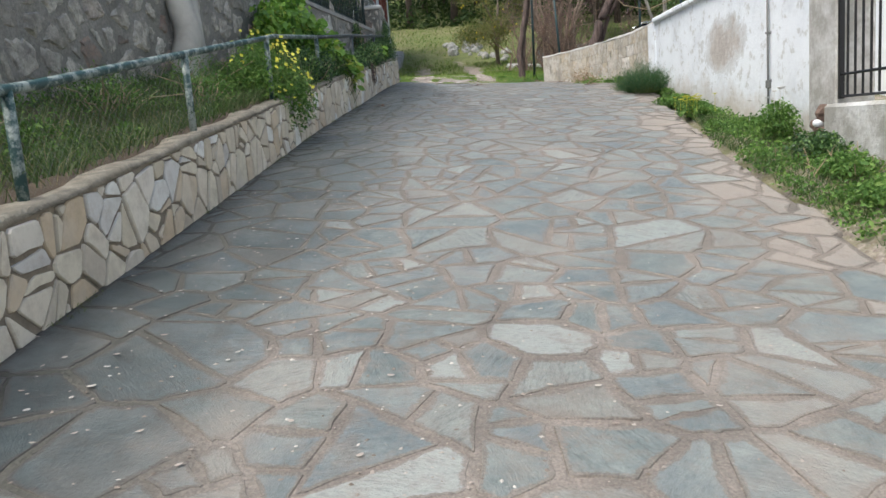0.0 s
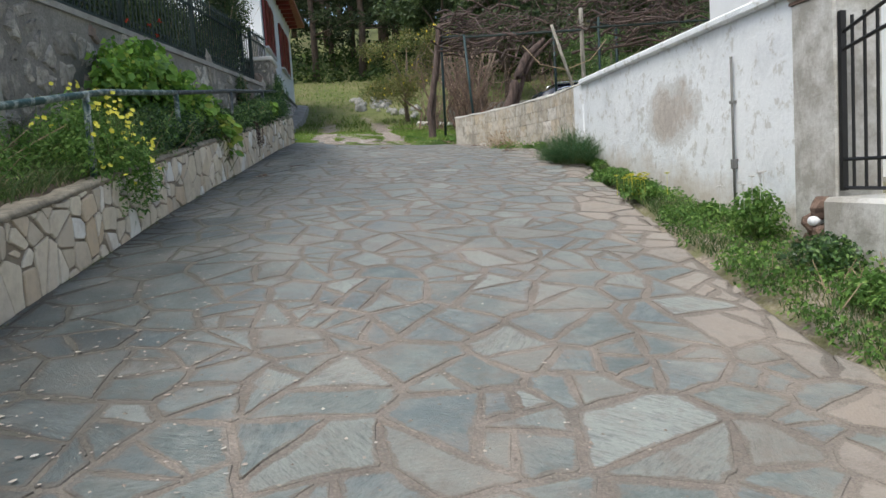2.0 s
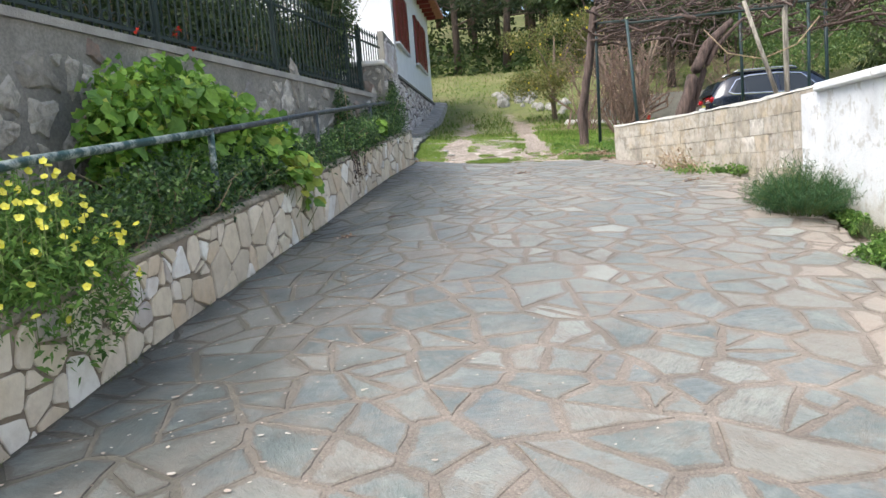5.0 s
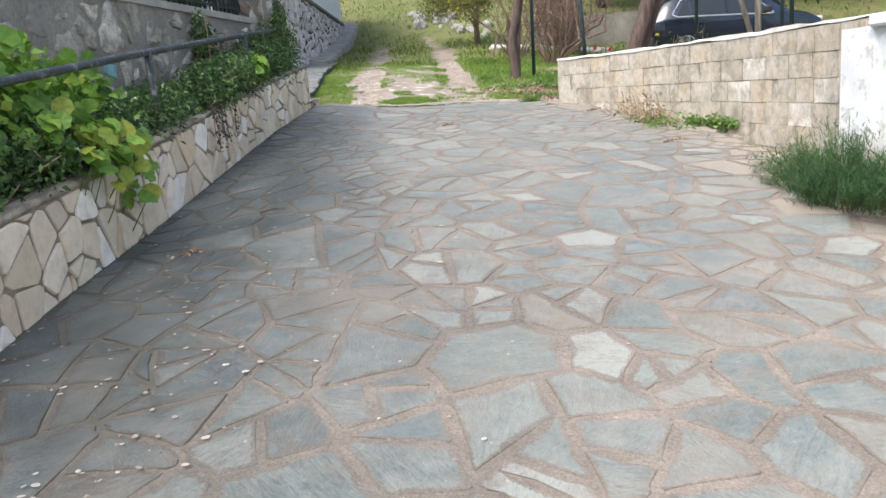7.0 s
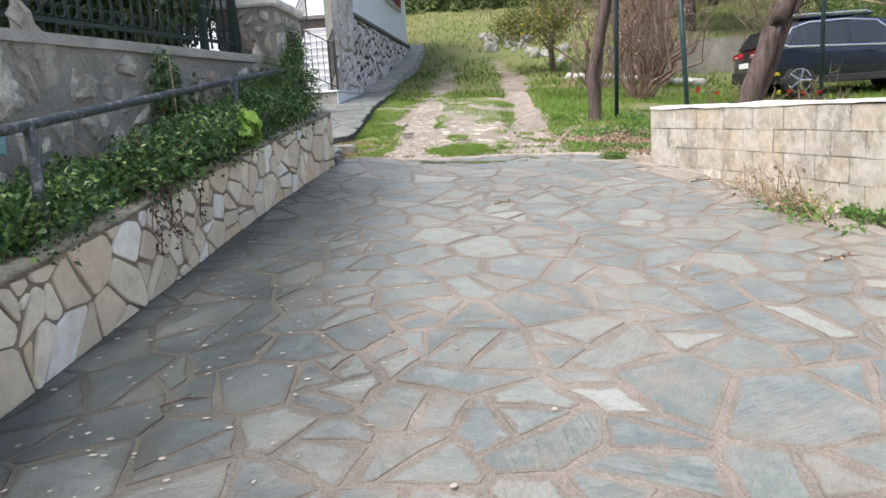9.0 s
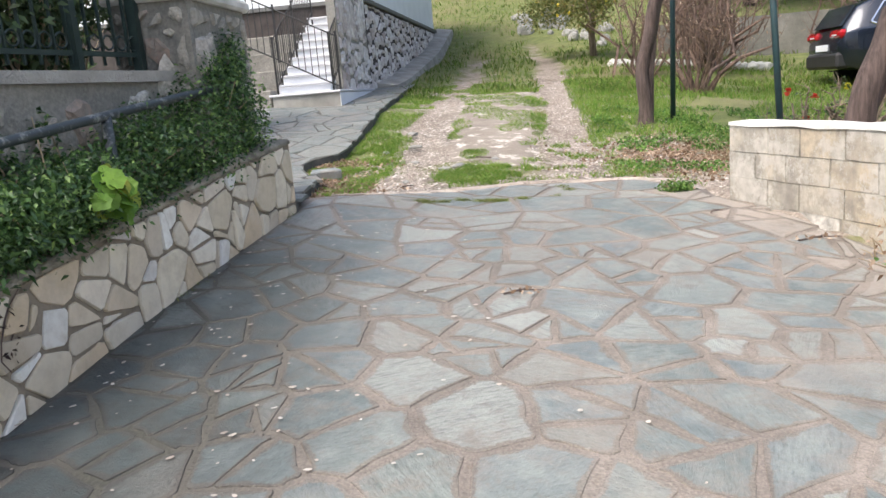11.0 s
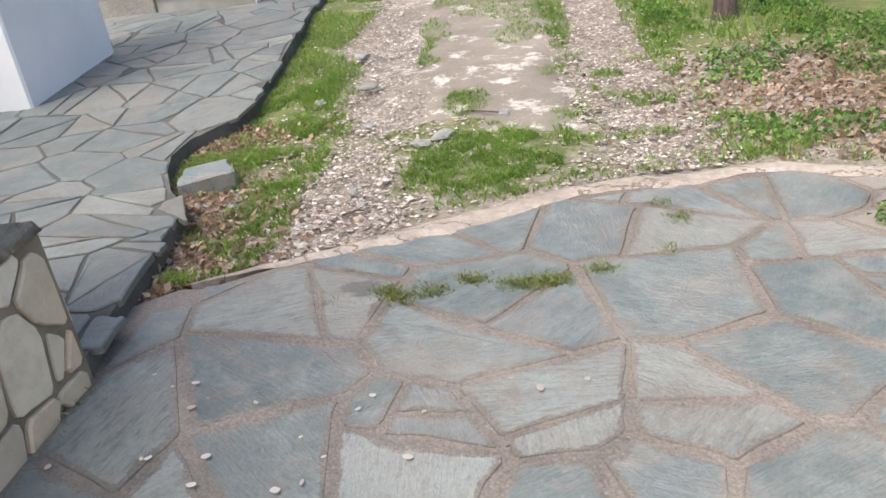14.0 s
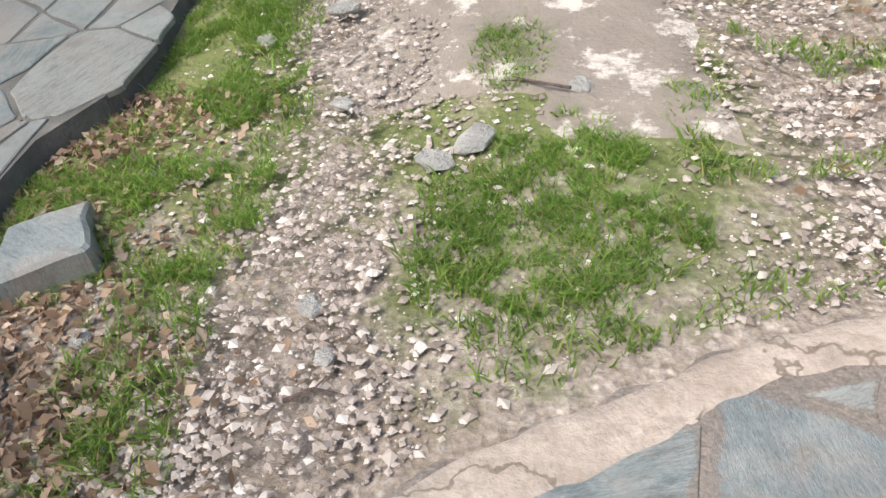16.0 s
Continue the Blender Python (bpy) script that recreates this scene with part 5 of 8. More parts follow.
def house():
    h = thing("white_house", -2.3, 28.6, 3.4, "white house with red-brown shutters above a stone plinth", "house")
    o = Vector((-2.3, 28.6, 3.4))
    y1 = 10.2
    dx = HX1 - HX0
    for name, z0, z1, ex, mat in (("plinth", -0.4, 2.05, 0.0, DARK_JOINT), ("wall", 2.13, 6.0, -0.04, WHITE), ("ledge", 2.05, 2.13, 0.05, PIPE_GREY)):
        m = Mesh()
        vs = [(-9, 0 - ex, z0), (ex, 0 - ex, z0), (dx + ex, y1 + ex, z0), (-9, y1 + ex, z0), (-9, 0 - ex, z1), (ex, -ex, z1), (dx + ex, y1 + ex, z1), (-9, y1 + ex, z1)]
        m.add(vs, [(3, 2, 1, 0), (4, 5, 6, 7), (0, 1, 5, 4), (1, 2, 6, 5), (2, 3, 7, 6), (3, 0, 4, 7)]).put(name, mat, h, "grey ledge line" if name == "ledge" else "")
    Mesh().box((-0.16, -2.5, -0.4), (0.0, -0.002, 3.0)).put("porch_wall", RENDER, h)
    r = Mesh()
    e = 0.65
    vs = [(-9, -e, 5.85), (e, -e, 5.85), (dx + e, y1 + e, 5.85), (-9, y1 + e, 5.85), (-9, 2.5, 7.6), (-3, 2.5, 7.6), (-3, y1 - 2.5, 7.6), (-9, y1 - 2.5, 7.6)]
    vs += [(x, y, z + 0.14) for x, y, z in vs[:4]]
    r.add(vs, [(3, 2, 1, 0), (8, 9, 5, 4), (9, 10, 6, 5), (10, 11, 7, 6), (0, 1, 9, 8), (1, 2, 10, 9), (2, 3, 11, 10), (4, 5, 6, 7)]).put("roof", ROOF, h, "terracotta roof with wide eaves")
    for i in range(14):
        y = i * 0.8 - 0.3
        Mesh().box((0.02, y, 5.7), (0.6, y + 0.09, 5.84)).put("rafter", SHUTTER, h)
    for ya, yb in ((0.4, 3.3), (5.2, 8.6)):
        za, zb = 3.2, 4.95
        x = lambda y: dx * y / y1
        w = Mesh().box((x(ya) - 0.1, ya, za), (x(ya) - 0.02, yb, zb)).put("window", GLASS, h)
        n = 3
        for i in range(n):
            a, b = lerp(ya, yb, i / n) + 0.02, lerp(ya, yb, (i + 1) / n) - 0.02
            s = Mesh().box((x(a) - 0.03, a, za), (x(a) + 0.045, b, zb), None, 0.01).put("shutter", SHUTTER, w, "louvred red-brown shutter")
            for k in range(16):
                z = lerp(za + 0.12, zb - 0.12, (k + 0.5) / 16)
                Mesh().box((x(a) + 0.045, a + 0.08, z - 0.012), (x(a) + 0.06, b - 0.08, z + 0.03)).put("slat", SHUTTER, s)
        Mesh().box((x(ya) - 0.03, ya - 0.05, za - 0.07), (x(ya) + 0.11, yb + 0.05, za - 0.01)).put("sill", MARBLE, w)
    k = Mesh()
    kv = []
    for y in np.linspace(28.9, 39.5, 12):
        kv += [(house_x(y) - 0.05, y, ground(-2, y) - 0.2), (house_x(y) + 0.55, y, ground(-1.6, y) - 0.2), (house_x(y) + 0.5, y, ground(-1.6, y) + 0.16), (house_x(y) - 0.05, y, ground(-2, y) + 0.24)]
    kf = [(i * 4 + q, i * 4 + (q + 1) % 4, i * 4 + 4 + (q + 1) % 4, i * 4 + 4 + q) for i in range(11) for q in range(4)] + [(3, 2, 1, 0)]
    tagged(k.add(kv, kf).put("footing", GREY_CONC), "weathered concrete footing along the stone plinth", "kerb", kind="structure")
    return h


HOUSE = house()


def plinth_stones():
    r = random.Random(31)
    pl = [c for c in HOUSE.children if c.name.startswith("plinth")][0]
    seeds = scatter(0.0, 10.2, -0.1, 2.05, 0.30, 0.25, r, 0.45, 0.02)
    for s, poly in zip(seeds, cells(seeds, 0.8)):
        for a in ((0.02, 0, -1, 0), (10.18, 0, 1, 0), (0, 2.03, 0, 1)):
            poly = clip(poly, *a) if len(poly) > 2 else poly
        poly = inset(poly, r.uniform(0.02, 0.038)) if len(poly) > 2 else []
        if len(poly) < 3 or abs(area(poly)) < 0.004:
            continue
        lift = lambda y, z, d: ((HX1 - HX0) * y / 10.2 + d, y, z)
        vs, fs = lump(rough_outline(poly, r, 0.1, 0.015), lift, r.uniform(0.03, 0.06), r)
        part("plinth_stone", vs, fs, PLINTH_STONE, pl)
    for s, poly in zip(seeds, cells(seeds, 0.8)):
        if s[0] < 2.45 and len(poly) > 2:
            q = inset(clip(clip(poly, 0.02, 0, -1, 0), 2.48, 0, 1, 0), 0.02)
            if len(q) > 2 and abs(area(q)) > 0.004:
                for up in (0.0, 2.1):
                    if up == 0 or max(v[1] for v in q) + up < 3.0:
                        vs, fs = lump(rough_outline(q, r, 0.1, 0.015), lambda y, z, d: (d, y - 2.5, z + up), 0.04, r)
                        part("plinth_stone", vs, fs, PLINTH_STONE, pl)


PLINTH_STONE = material("pale_plinth_stone", lambda k: (k.mix(k.ramp(k.noise(9, 5, 0.7), [(0.4, 0.0), (0.65, 0.6)]), k.ramp(k.object_random(), [(0.0, (0.56, 0.51, 0.48)), (0.5, (0.74, 0.71, 0.68)), (1.0, (0.44, 0.38, 0.36))]), (0.27, 0.23, 0.22)), k.noise(20, 5)), 0.9, bump=0.02)


# ---- car ----
def car():
    gz = ground(8, 28.0) - 0.02
    c = thing("parked_car", 6.6, 28.0, gz, "dark blue family crossover car parked behind the block wall", "car")
    c.scale = (1.02, 1.0, 1.05)
    L = 4.35
    # side outline: x, sill, belt, roof, half widths at sill, belt and roof
    rows = [(0.0, 0.55, 0.78, 0.80, 0.70, 0.72, 0.66), (0.10, 0.38, 0.95, 1.05, 0.82, 0.84, 0.70), (0.35, 0.30, 0.99, 1.40, 0.88, 0.89, 0.64), (0.70, 0.28, 1.00, 1.54, 0.90, 0.91, 0.63), (1.4, 0.27, 0.98, 1.60, 0.90, 0.91, 0.63), (2.2, 0.27, 0.95, 1.59, 0.90, 0.91, 0.63), (2.75, 0.27, 0.93, 1.50, 0.90, 0.91, 0.62), (3.35, 0.27, 0.92, 1.05, 0.90, 0.90, 0.72), (3.9, 0.28, 0.86, 0.93, 0.87, 0.87, 0.70), (4.25, 0.36, 0.74, 0.76, 0.80, 0.80, 0.66), (4.35, 0.45, 0.60, 0.62, 0.70, 0.70, 0.60)]
    m, g = Mesh(), Mesh()
    ring = 10
    vs = []
    for x, sill, belt, roof, ws, wb, wr in rows:
        mid = lerp(sill, belt, 0.55)
        half = [(ws * 0.93, sill), (ws, lerp(sill, belt, 0.25)), (max(ws, wb) + 0.015, mid), (wb, belt), (wr, lerp(belt, roof, 0.93))]
        vs += [(x, -w, z) for w, z in half] + [(x, w, z + (0.02 if i == 0 and roof > belt + 0.2 else 0)) for i, (w, z) in enumerate(half[::-1])]
    fs = []
    for i in range(len(rows) - 1):
        for q in range(ring):
            a, b = i * ring + q, i * ring + (q + 1) % ring
            fs.append((a, b, b + ring, a + ring))
    fs += [tuple(range(ring))[::-1], tuple(range((len(rows) - 1) * ring, len(rows) * ring))]
    m.add(vs, fs)
    body = m.put("body", CAR_PAINT, c, "", True)
    bv = body.modifiers.new("bevel", "BEVEL")
    bv.width, bv.segments, bv.angle_limit = 0.03, 2, radians(25)
    top = Mesh().box((0.75, -0.60, 1.575), (2.45, 0.60, 1.62), None, 0.02).put("roof_panel", CAR_PAINT, c)
    for sgn in (-1, 1):
        # side windows lie on the slanted flank between belt and roof
        def flank(x, k, out=0.012):
            j = max(0, min(len(rows) - 2, next((i for i in range(len(rows) - 1) if rows[i + 1][0] >= x), len(rows) - 2)))
            u = (x - rows[j][0]) / (rows[j + 1][0] - rows[j][0])
            belt, roof, wb, wr = (lerp(rows[j][q], rows[j + 1][q], u) for q in (2, 3, 5, 6))
            top_z = lerp(belt, roof, 0.93)
            return (x, sgn * (lerp(wb, wr, k) + out), lerp(belt, top_z, k))
        for x0, x1, s0, s1 in ((0.62, 0.92, 0.18, 0.0), (0.98, 1.80, 0.0, 0.0), (1.88, 2.95, 0.0, 0.42)):
            a = [flank(x0 + s0, 0.10), flank(x1, 0.08), flank(x1 - s1, 0.84), flank(x0 + s0, 0.84 if s0 == 0 else 0.66)]
            a[0] = flank(x0, 0.14 if s0 else 0.10)
            n = Vector((0, sgn, 0)) * 0.004
            v8 = [Vector(p) for p in a] + [Vector(p) + n for p in a]
            Mesh().add(v8, [(4, 5, 6, 7), (0, 1, 5, 4), (1, 2, 6, 5), (2, 3, 7, 6), (3, 0, 4, 7)]).put("side_window", GLASS, c)
        Mesh().tube([flank(0.50, 0.2), flank(0.62, 0.05), flank(1.4, 0.03), flank(2.2, 0.03), flank(3.0, 0.05)], 0.02, 5).put("chrome_trim", CHROME, c)
        Mesh().tube([flank(0.50, 0.2), flank(0.75, 0.78), flank(1.1, 0.92), flank(1.9, 0.93), flank(2.5, 0.90), flank(3.0, 0.06)], 0.02, 5).put("chrome_trim", CHROME, c)
        Mesh().box((2.72, sgn * 1.03 - 0.1, 0.96), (2.88, sgn * 1.03 + 0.1, 1.12), None, 0.04).put("wing_mirror", PLASTIC, c)
        Mesh().box((0.45, sgn * 0.915 - 0.02, 0.27), (3.9, sgn * 0.915 + 0.02, 0.42), None, 0.015).put("sill_cladding", PLASTIC, c)
        for x in (1.15, 2.15):
            Mesh().box((x, sgn * 0.935 - 0.018, 0.84), (x + 0.2, sgn * 0.935 + 0.018, 0.875), None, 0.012).put("door_handle", CAR_PAINT, c)
        Mesh().box((0.0, sgn * 0.58 - 0.24, 0.84), (0.30, sgn * 0.58 + 0.29, 1.0), None, 0.05).put("tail_light", RED_LENS, c)
        Mesh().box((-0.015, sgn * 0.55 - 0.12, 0.90), (0.2, sgn * 0.55 + 0.12, 0.935), None, 0.02).put("reverse_lens", CLEAR_LENS, c)
        Mesh().box((3.95, sgn * 0.6 - 0.2, 0.66), (4.3, sgn * 0.6 + 0.2, 0.8), None, 0.04).put("headlight", CLEAR_LENS, c)
        for x in (0.85, 3.45):
            w = Mesh()
            M = Matrix.Translation((x, sgn * 0.80, 0.34)) @ Matrix.Rotation(sgn * math.pi / 2, 4, "Z")
            lathe(w, [(-0.11, 0.25), (-0.11, 0.32), (-0.08, 0.34), (0.08, 0.34), (0.11, 0.32), (0.115, 0.25)], M)
            t = w.put("tyre", TYRE, c, "", True)
            rim = Mesh()
            lathe(rim, [(0.06, 0.05), (0.112, 0.24), (0.118, 0.245), (0.12, 0.225), (0.09, 0.21), (0.085, 0.06), (0.11, 0.05)], M)
            for q in range(5):
                a = 2 * math.pi * q / 5
                rim.tube([M @ Vector((0.115, 0, 0)), M @ Vector((0.12, 0.23 * math.cos(a), 0.23 * math.sin(a)))], [0.04, 0.03], 5)
            rim.put("rim", CHROME, t, "silver alloy rim")
    Mesh().add([(0.10, -0.62, 1.06), (0.10, 0.62, 1.06), (0.34, 0.56, 1.38), (0.34, -0.56, 1.38), (0.05, -0.62, 1.06), (0.05, 0.62, 1.06), (0.30, 0.56, 1.40), (0.30, -0.56, 1.40)], [(4, 7, 6, 5), (0, 1, 2, 3), (0, 4, 5, 1), (2, 6, 7, 3), (1, 5, 6, 2), (3, 7, 4, 0)]).put("rear_window", GLASS, c)
    Mesh().add([(2.78, -0.60, 1.47), (2.78, 0.60, 1.47), (3.36, 0.68, 1.06), (3.36, -0.68, 1.06), (2.80, -0.60, 1.51), (2.80, 0.60, 1.51), (3.40, 0.68, 1.09), (3.40, -0.68, 1.09)], [(4, 7, 6, 5), (0, 1, 2, 3), (0, 4, 5, 1), (2, 6, 7, 3), (1, 5, 6, 2), (3, 7, 4, 0)]).put("windscreen", GLASS, c)
    Mesh().box((-0.04, -0.78, 0.34), (0.22, 0.78, 0.62), None, 0.05).put("rear_bumper", PLASTIC, c)
    Mesh().box((4.15, -0.78, 0.3), (4.4, 0.78, 0.56), None, 0.05).put("front_bumper", PLASTIC, c)
    Mesh().box((-0.035, -0.26, 0.66), (0.02, 0.26, 0.77), None, 0.005).put("number_plate", WHITE, c, "white number plate")
    for sgn in (-0.56, 0.56):
        Mesh().tube([(0.75, sgn, 1.62), (0.85, sgn, 1.66), (2.3, sgn, 1.66), (2.4, sgn, 1.62)], 0.016, 6).put("roof_rail", CHROME, c)


car()


# ---- foliage tools ----
def leaf_mesh(points, lo, hi, seed, aspect=0.5, droop=0.3):
    """One small bent leaf of four points at each place."""
    g = np.random.default_rng(seed)
    n = len(points)
    c = np.asarray(points, float).reshape(n, 3)
    u = g.normal(size=(n, 3))
    u[:, 2] *= 0.6
    u /= np.linalg.norm(u, axis=1, keepdims=True)
    w = g.normal(size=(n, 3))
    w -= u * np.sum(w * u, axis=1, keepdims=True)
    w /= np.linalg.norm(w, axis=1, keepdims=True)
    s = g.uniform(lo, hi, (n, 1))
    tip = c + u * s
    tip[:, 2] -= (s * droop)[:, 0]
    mid = c + u * s * 0.45
    v = np.stack([c, mid + w * s * aspect * 0.5, tip, mid - w * s * aspect * 0.5], 1).reshape(-1, 3)
    f = [(4 * i, 4 * i + 1, 4 * i + 2, 4 * i + 3) for i in range(n)]
    return v.tolist(), f


def blob_points(blobs, n, seed, shell=0.5):
    """Points in ellipsoids (x, y, z, rx, ry, rz), more of them near the surface, with ragged gaps."""
    g = np.random.default_rng(seed)
    vol = np.array([b[3] * b[4] * b[5] for b in blobs]) ** 0.67
    pick = g.choice(len(blobs), n, p=vol / vol.sum())
    d = g.normal(size=(n, 3))
    d /= np.linalg.norm(d, axis=1, keepdims=True)
    r = np.maximum(shell, g.random((n, 1)) ** 0.4) * g.uniform(0.8, 1.12, (n, 1))
    b = np.array(blobs)[pick]
    return b[:, :3] + d * r * b[:, 3:]


def blades(spots, h_lo, h_hi, width, seed, lean=0.5):
    """Grass: a bent, tapered blade at each (x, y, z)."""
    g = np.random.default_rng(seed)
    p = np.asarray(spots, float).reshape(-1, 3)
    n = len(p)
    a = g.uniform(0, 2 * math.pi, n)
    h = g.uniform(h_lo, h_hi, n)
    side = np.stack([np.cos(a), np.sin(a), np.zeros(n)], 1) * (width * g.uniform(0.6, 1.3, n))[:, None]
    b = g.uniform(0, 2 * math.pi, n)
    bend = np.stack([np.cos(b), np.sin(b), np.zeros(n)], 1) * (h * lean * g.uniform(0.2, 1, n))[:, None]
    up = np.stack([np.zeros(n), np.zeros(n), h], 1)
    v = np.stack([p - side, p + side, p + up * 0.6 + bend * 0.35 + side * 0.7, p + up * 0.6 + bend * 0.35 - side * 0.7, p + up * 0.92 + bend], 1).reshape(-1, 3)
    f = []
    for i in range(n):
        k = 5 * i
        f += [(k, k + 1, k + 2, k + 3), (k + 3, k + 2, k + 4)]
    return v.tolist(), f


def stuff(name, vf, mat, label, category):
    ob = part(name, vf[0], vf[1], mat)
    return tagged(ob, label, category, kind="stuff")


def patchy(x, y, scale=1.3, z=0.0):
    return noise.noise((x * scale, y * scale, z)) + 0.5 * noise.noise((x * scale * 2.7, y * scale * 2.7, z + 4))


# ---- grass, herbs and gravel ----
def ground_z(x, y):
    z = ground(x, y)
    if y > far_edge(x):
        z += min(1, (y - far_edge(x)) / 0.6) * 0.05 * (noise.noise((x * 0.7, y * 0.7, 0)) + 0.5 * noise.noise((x * 2, y * 2, 3))) + (0.25 * noise.noise((x * 0.12, y * 0.12, 5)) if y > 30 else 0)
    if y < 18.6 and x > drive_edge(y):
        z += 0.03 + 0.12 * min(1, (x - drive_edge(y)) / 0.9)
    return z


def grasses():
    r = random.Random(41)
    near, lush, far, verge, bank_g = [], [], [], [], []
    tries = 0
    while len(near) < 62000 and tries < 700000:
        tries += 1
        x, y = r.uniform(-1.6, 3.2), 19.0 + 11 * r.random() ** 1.6
        if y < far_edge(x) + 0.06 or x < path_right(y) + 0.03:
            continue
        c = track_mid(y)
        green = bareness(x, y) < 0.56 and patchy(x, y) > -0.12
        if y < 22.5:
            left = x < c - 0.75 - 0.1 * patchy(x, y, 3) and patchy(x, y, 2.2) > -0.12
            tuft = ((x - 0.42) / 0.46) ** 2 + ((y - 20.45) / 0.52) ** 2 < 1 + patchy(x, y, 4) * 0.8 or ((x - 0.35) / 0.16) ** 2 + ((y - 21.55) / 0.3) ** 2 < 1
            right = x > 1.78 and patchy(x, y, 1.7, 2) > 0.12 + 0.8 * max(0, x - 2.0)
            line = abs(y - far_edge(x) - 0.14) < 0.12 and 0.2 < x < 2.6 and r.random() < 0.35
            rag = 0.9 < x < 1.9 and y > 20.6 and patchy(x, y, 2.6, 9) > 0.22
            green = left or tuft or right or line or rag
            if green and (left and r.random() < 0.3 or patchy(x, y, 5.5, 13) < -0.12):
                continue
        if green:
            near.append((x, y, ground_z(x, y) - 0.005))
    turf = []
    while len(turf) < 22000:
        x, y = r.uniform(-1.5, 2.6), r.uniform(19.3, 22.6)
        if y < far_edge(x) + 0.06 or x < path_right(y) + 0.03:
            continue
        tuft = ((x - 0.46) / 0.40) ** 2 + ((y - 20.5) / 0.46) ** 2 < 1 + patchy(x, y, 4) * 0.9 or ((x - 0.3) / 0.13) ** 2 + ((y - 21.5) / 0.24) ** 2 < 1
        left = x < -0.55 and patchy(x, y, 3.1, 31) > 0.12
        if tuft and patchy(x, y, 7, 3) > -0.05 or left and (y > 20.3 or patchy(x, y, 5, 12) > 0.2):
            turf.append((x, y, ground_z(x, y) - 0.004))
    stuff("turf_clumps", blades(turf, 0.008, 0.06, 0.0026, 15, 1.8), GRASS, "thick short grass clumps before the paving", "grass")
    stuff("track_grass", blades(near, 0.02, 0.068, 0.0036, 1, 1.7), GRASS, "short green grass between the ruts of the track", "grass")
    while len(lush) < 26000:
        x, y = r.uniform(1.7, 9.5), r.uniform(20.8, 31)
        if x < 1.75 + 0.25 * patchy(x, y) or (x < 3.4 and y < 22.4) or patchy(x, y, 0.9, 7) < -0.3:
            continue
        lush.append((x, y, ground_z(x, y) - 0.01))
    stuff("garden_grass", blades(lush, 0.04, 0.15, 0.006, 2, 1.1), GRASS, "lush green grass under the pergola", "grass")
    while len(far) < 26000:
        y = 27 + 33 * r.random() ** 1.4
        x = r.uniform(-7, 16) * (0.5 + y / 60)
        if x < house_x(min(y, 38.8)) + 0.6 and y < 39.5 or bareness(x, y) > 0.4 or patchy(x, y, 0.35, 3) < -0.35:
            continue
        far.append((x, y, ground_z(x, y) - 0.02))
    stuff("meadow_grass", blades(far, 0.06, 0.22, 0.016, 3, 1.2), MEADOW, "rough meadow grass on the rising slope", "grass")
    while len(bank_g) < 11000:
        y = r.uniform(1.0, 10.5)
        a, b = upper_x(y), wall_foot(y) - LW_T
        x = lerp(a, b + 0.1, r.random() ** 0.8)
        if patchy(x, y, 1.6, 11) < -0.25:
            continue
        bank_g.append((x, y, (bank_z(x, y) if x < b - 0.05 else ground(wall_foot(y), y) + LW_H) - 0.01))
    stuff("bank_grass", blades(bank_g, 0.08, 0.28, 0.004, 4, 1.6), GRASS_DRY, "thin half-dry grass growing on the bank", "grass")
    cover = []
    while len(cover) < 11000:
        y = r.uniform(1.5, 9.5)
        x = lerp(upper_x(y), wall_foot(y) - LW_T, r.random() ** 0.7)
        k = patchy(x, y, 1.3, 27)
        if k > -0.1:
            cover.append((x, y, bank_z(x, y) + r.uniform(0.0, 0.05 + 0.22 * max(0, k))))
    stuff("bank_herbs", leaf_mesh(cover, 0.025, 0.07, 28, 0.45), HERB, "low green herbs covering the earth bank", "weeds")
    while len(verge) < 13000:
        y = r.uniform(1.5, 13.2)
        e = drive_edge(y)
        x = e + (3.72 - e) * r.random() ** 1.1
        if x > 3.7 or patchy(x, y, 2.0, 13) < -0.22:
            continue
        verge.append((x, y, ground_z(x, y) - 0.01))
    stuff("verge_grass", blades(verge, 0.03, 0.13, 0.0035, 5, 1.2), GRASS_DRY, "weedy green grass along the white wall", "grass")
    herbs = []
    while len(herbs) < 15000:
        y = r.uniform(2.0, 13.2)
        e = drive_edge(y)
        x = e + (3.72 - e) * r.random() ** 1.25 - 0.03
        k = patchy(x, y, 1.8, 17)
        if k < -0.14:
            continue
        herbs.append((x, y, ground_z(x, y) + r.uniform(0.0, 0.09 + 0.10 * max(0, k))))
    stuff("verge_herbs", leaf_mesh(herbs, 0.018, 0.05, 6, 0.6), HERB, "low leafy weeds along the foot of the wall", "weeds")
    clover = []
    while len(clover) < 5200:
        x, y = r.uniform(1.9, 4.2), r.uniform(20.3, 24.5)
        if patchy(x, y, 1.4, 19) < 0.05:
            continue
        clover.append((x, y, ground_z(x, y) + r.uniform(0.01, 0.06)))
    stuff("clover_patch", leaf_mesh(clover, 0.02, 0.05, 7, 0.8), HERB, "pale leafy ground cover near the block wall", "weeds")


grasses()


def pebble(m, x, y, z, s, r):
    a = r.uniform(0, 6.28)
    sx, sy, sz = s * r.uniform(0.7, 1.3), s * r.uniform(0.6, 1.0), s * r.uniform(0.35, 0.7)
    ca, sa = math.cos(a), math.sin(a)
    vs = [(x + ca * u * sx - sa * v * sy, y + sa * u * sx + ca * v * sy, z + w * sz) for u, v, w in ((1, 0, 0), (0.2, 1, 0.1), (-1, 0.1, 0), (-0.1, -1, 0.05), (r.uniform(-0.4, 0.4), r.uniform(-0.4, 0.4), 1))]
    m.add(vs, [(0, 1, 4), (1, 2, 4), (2, 3, 4), (3, 0, 4)])


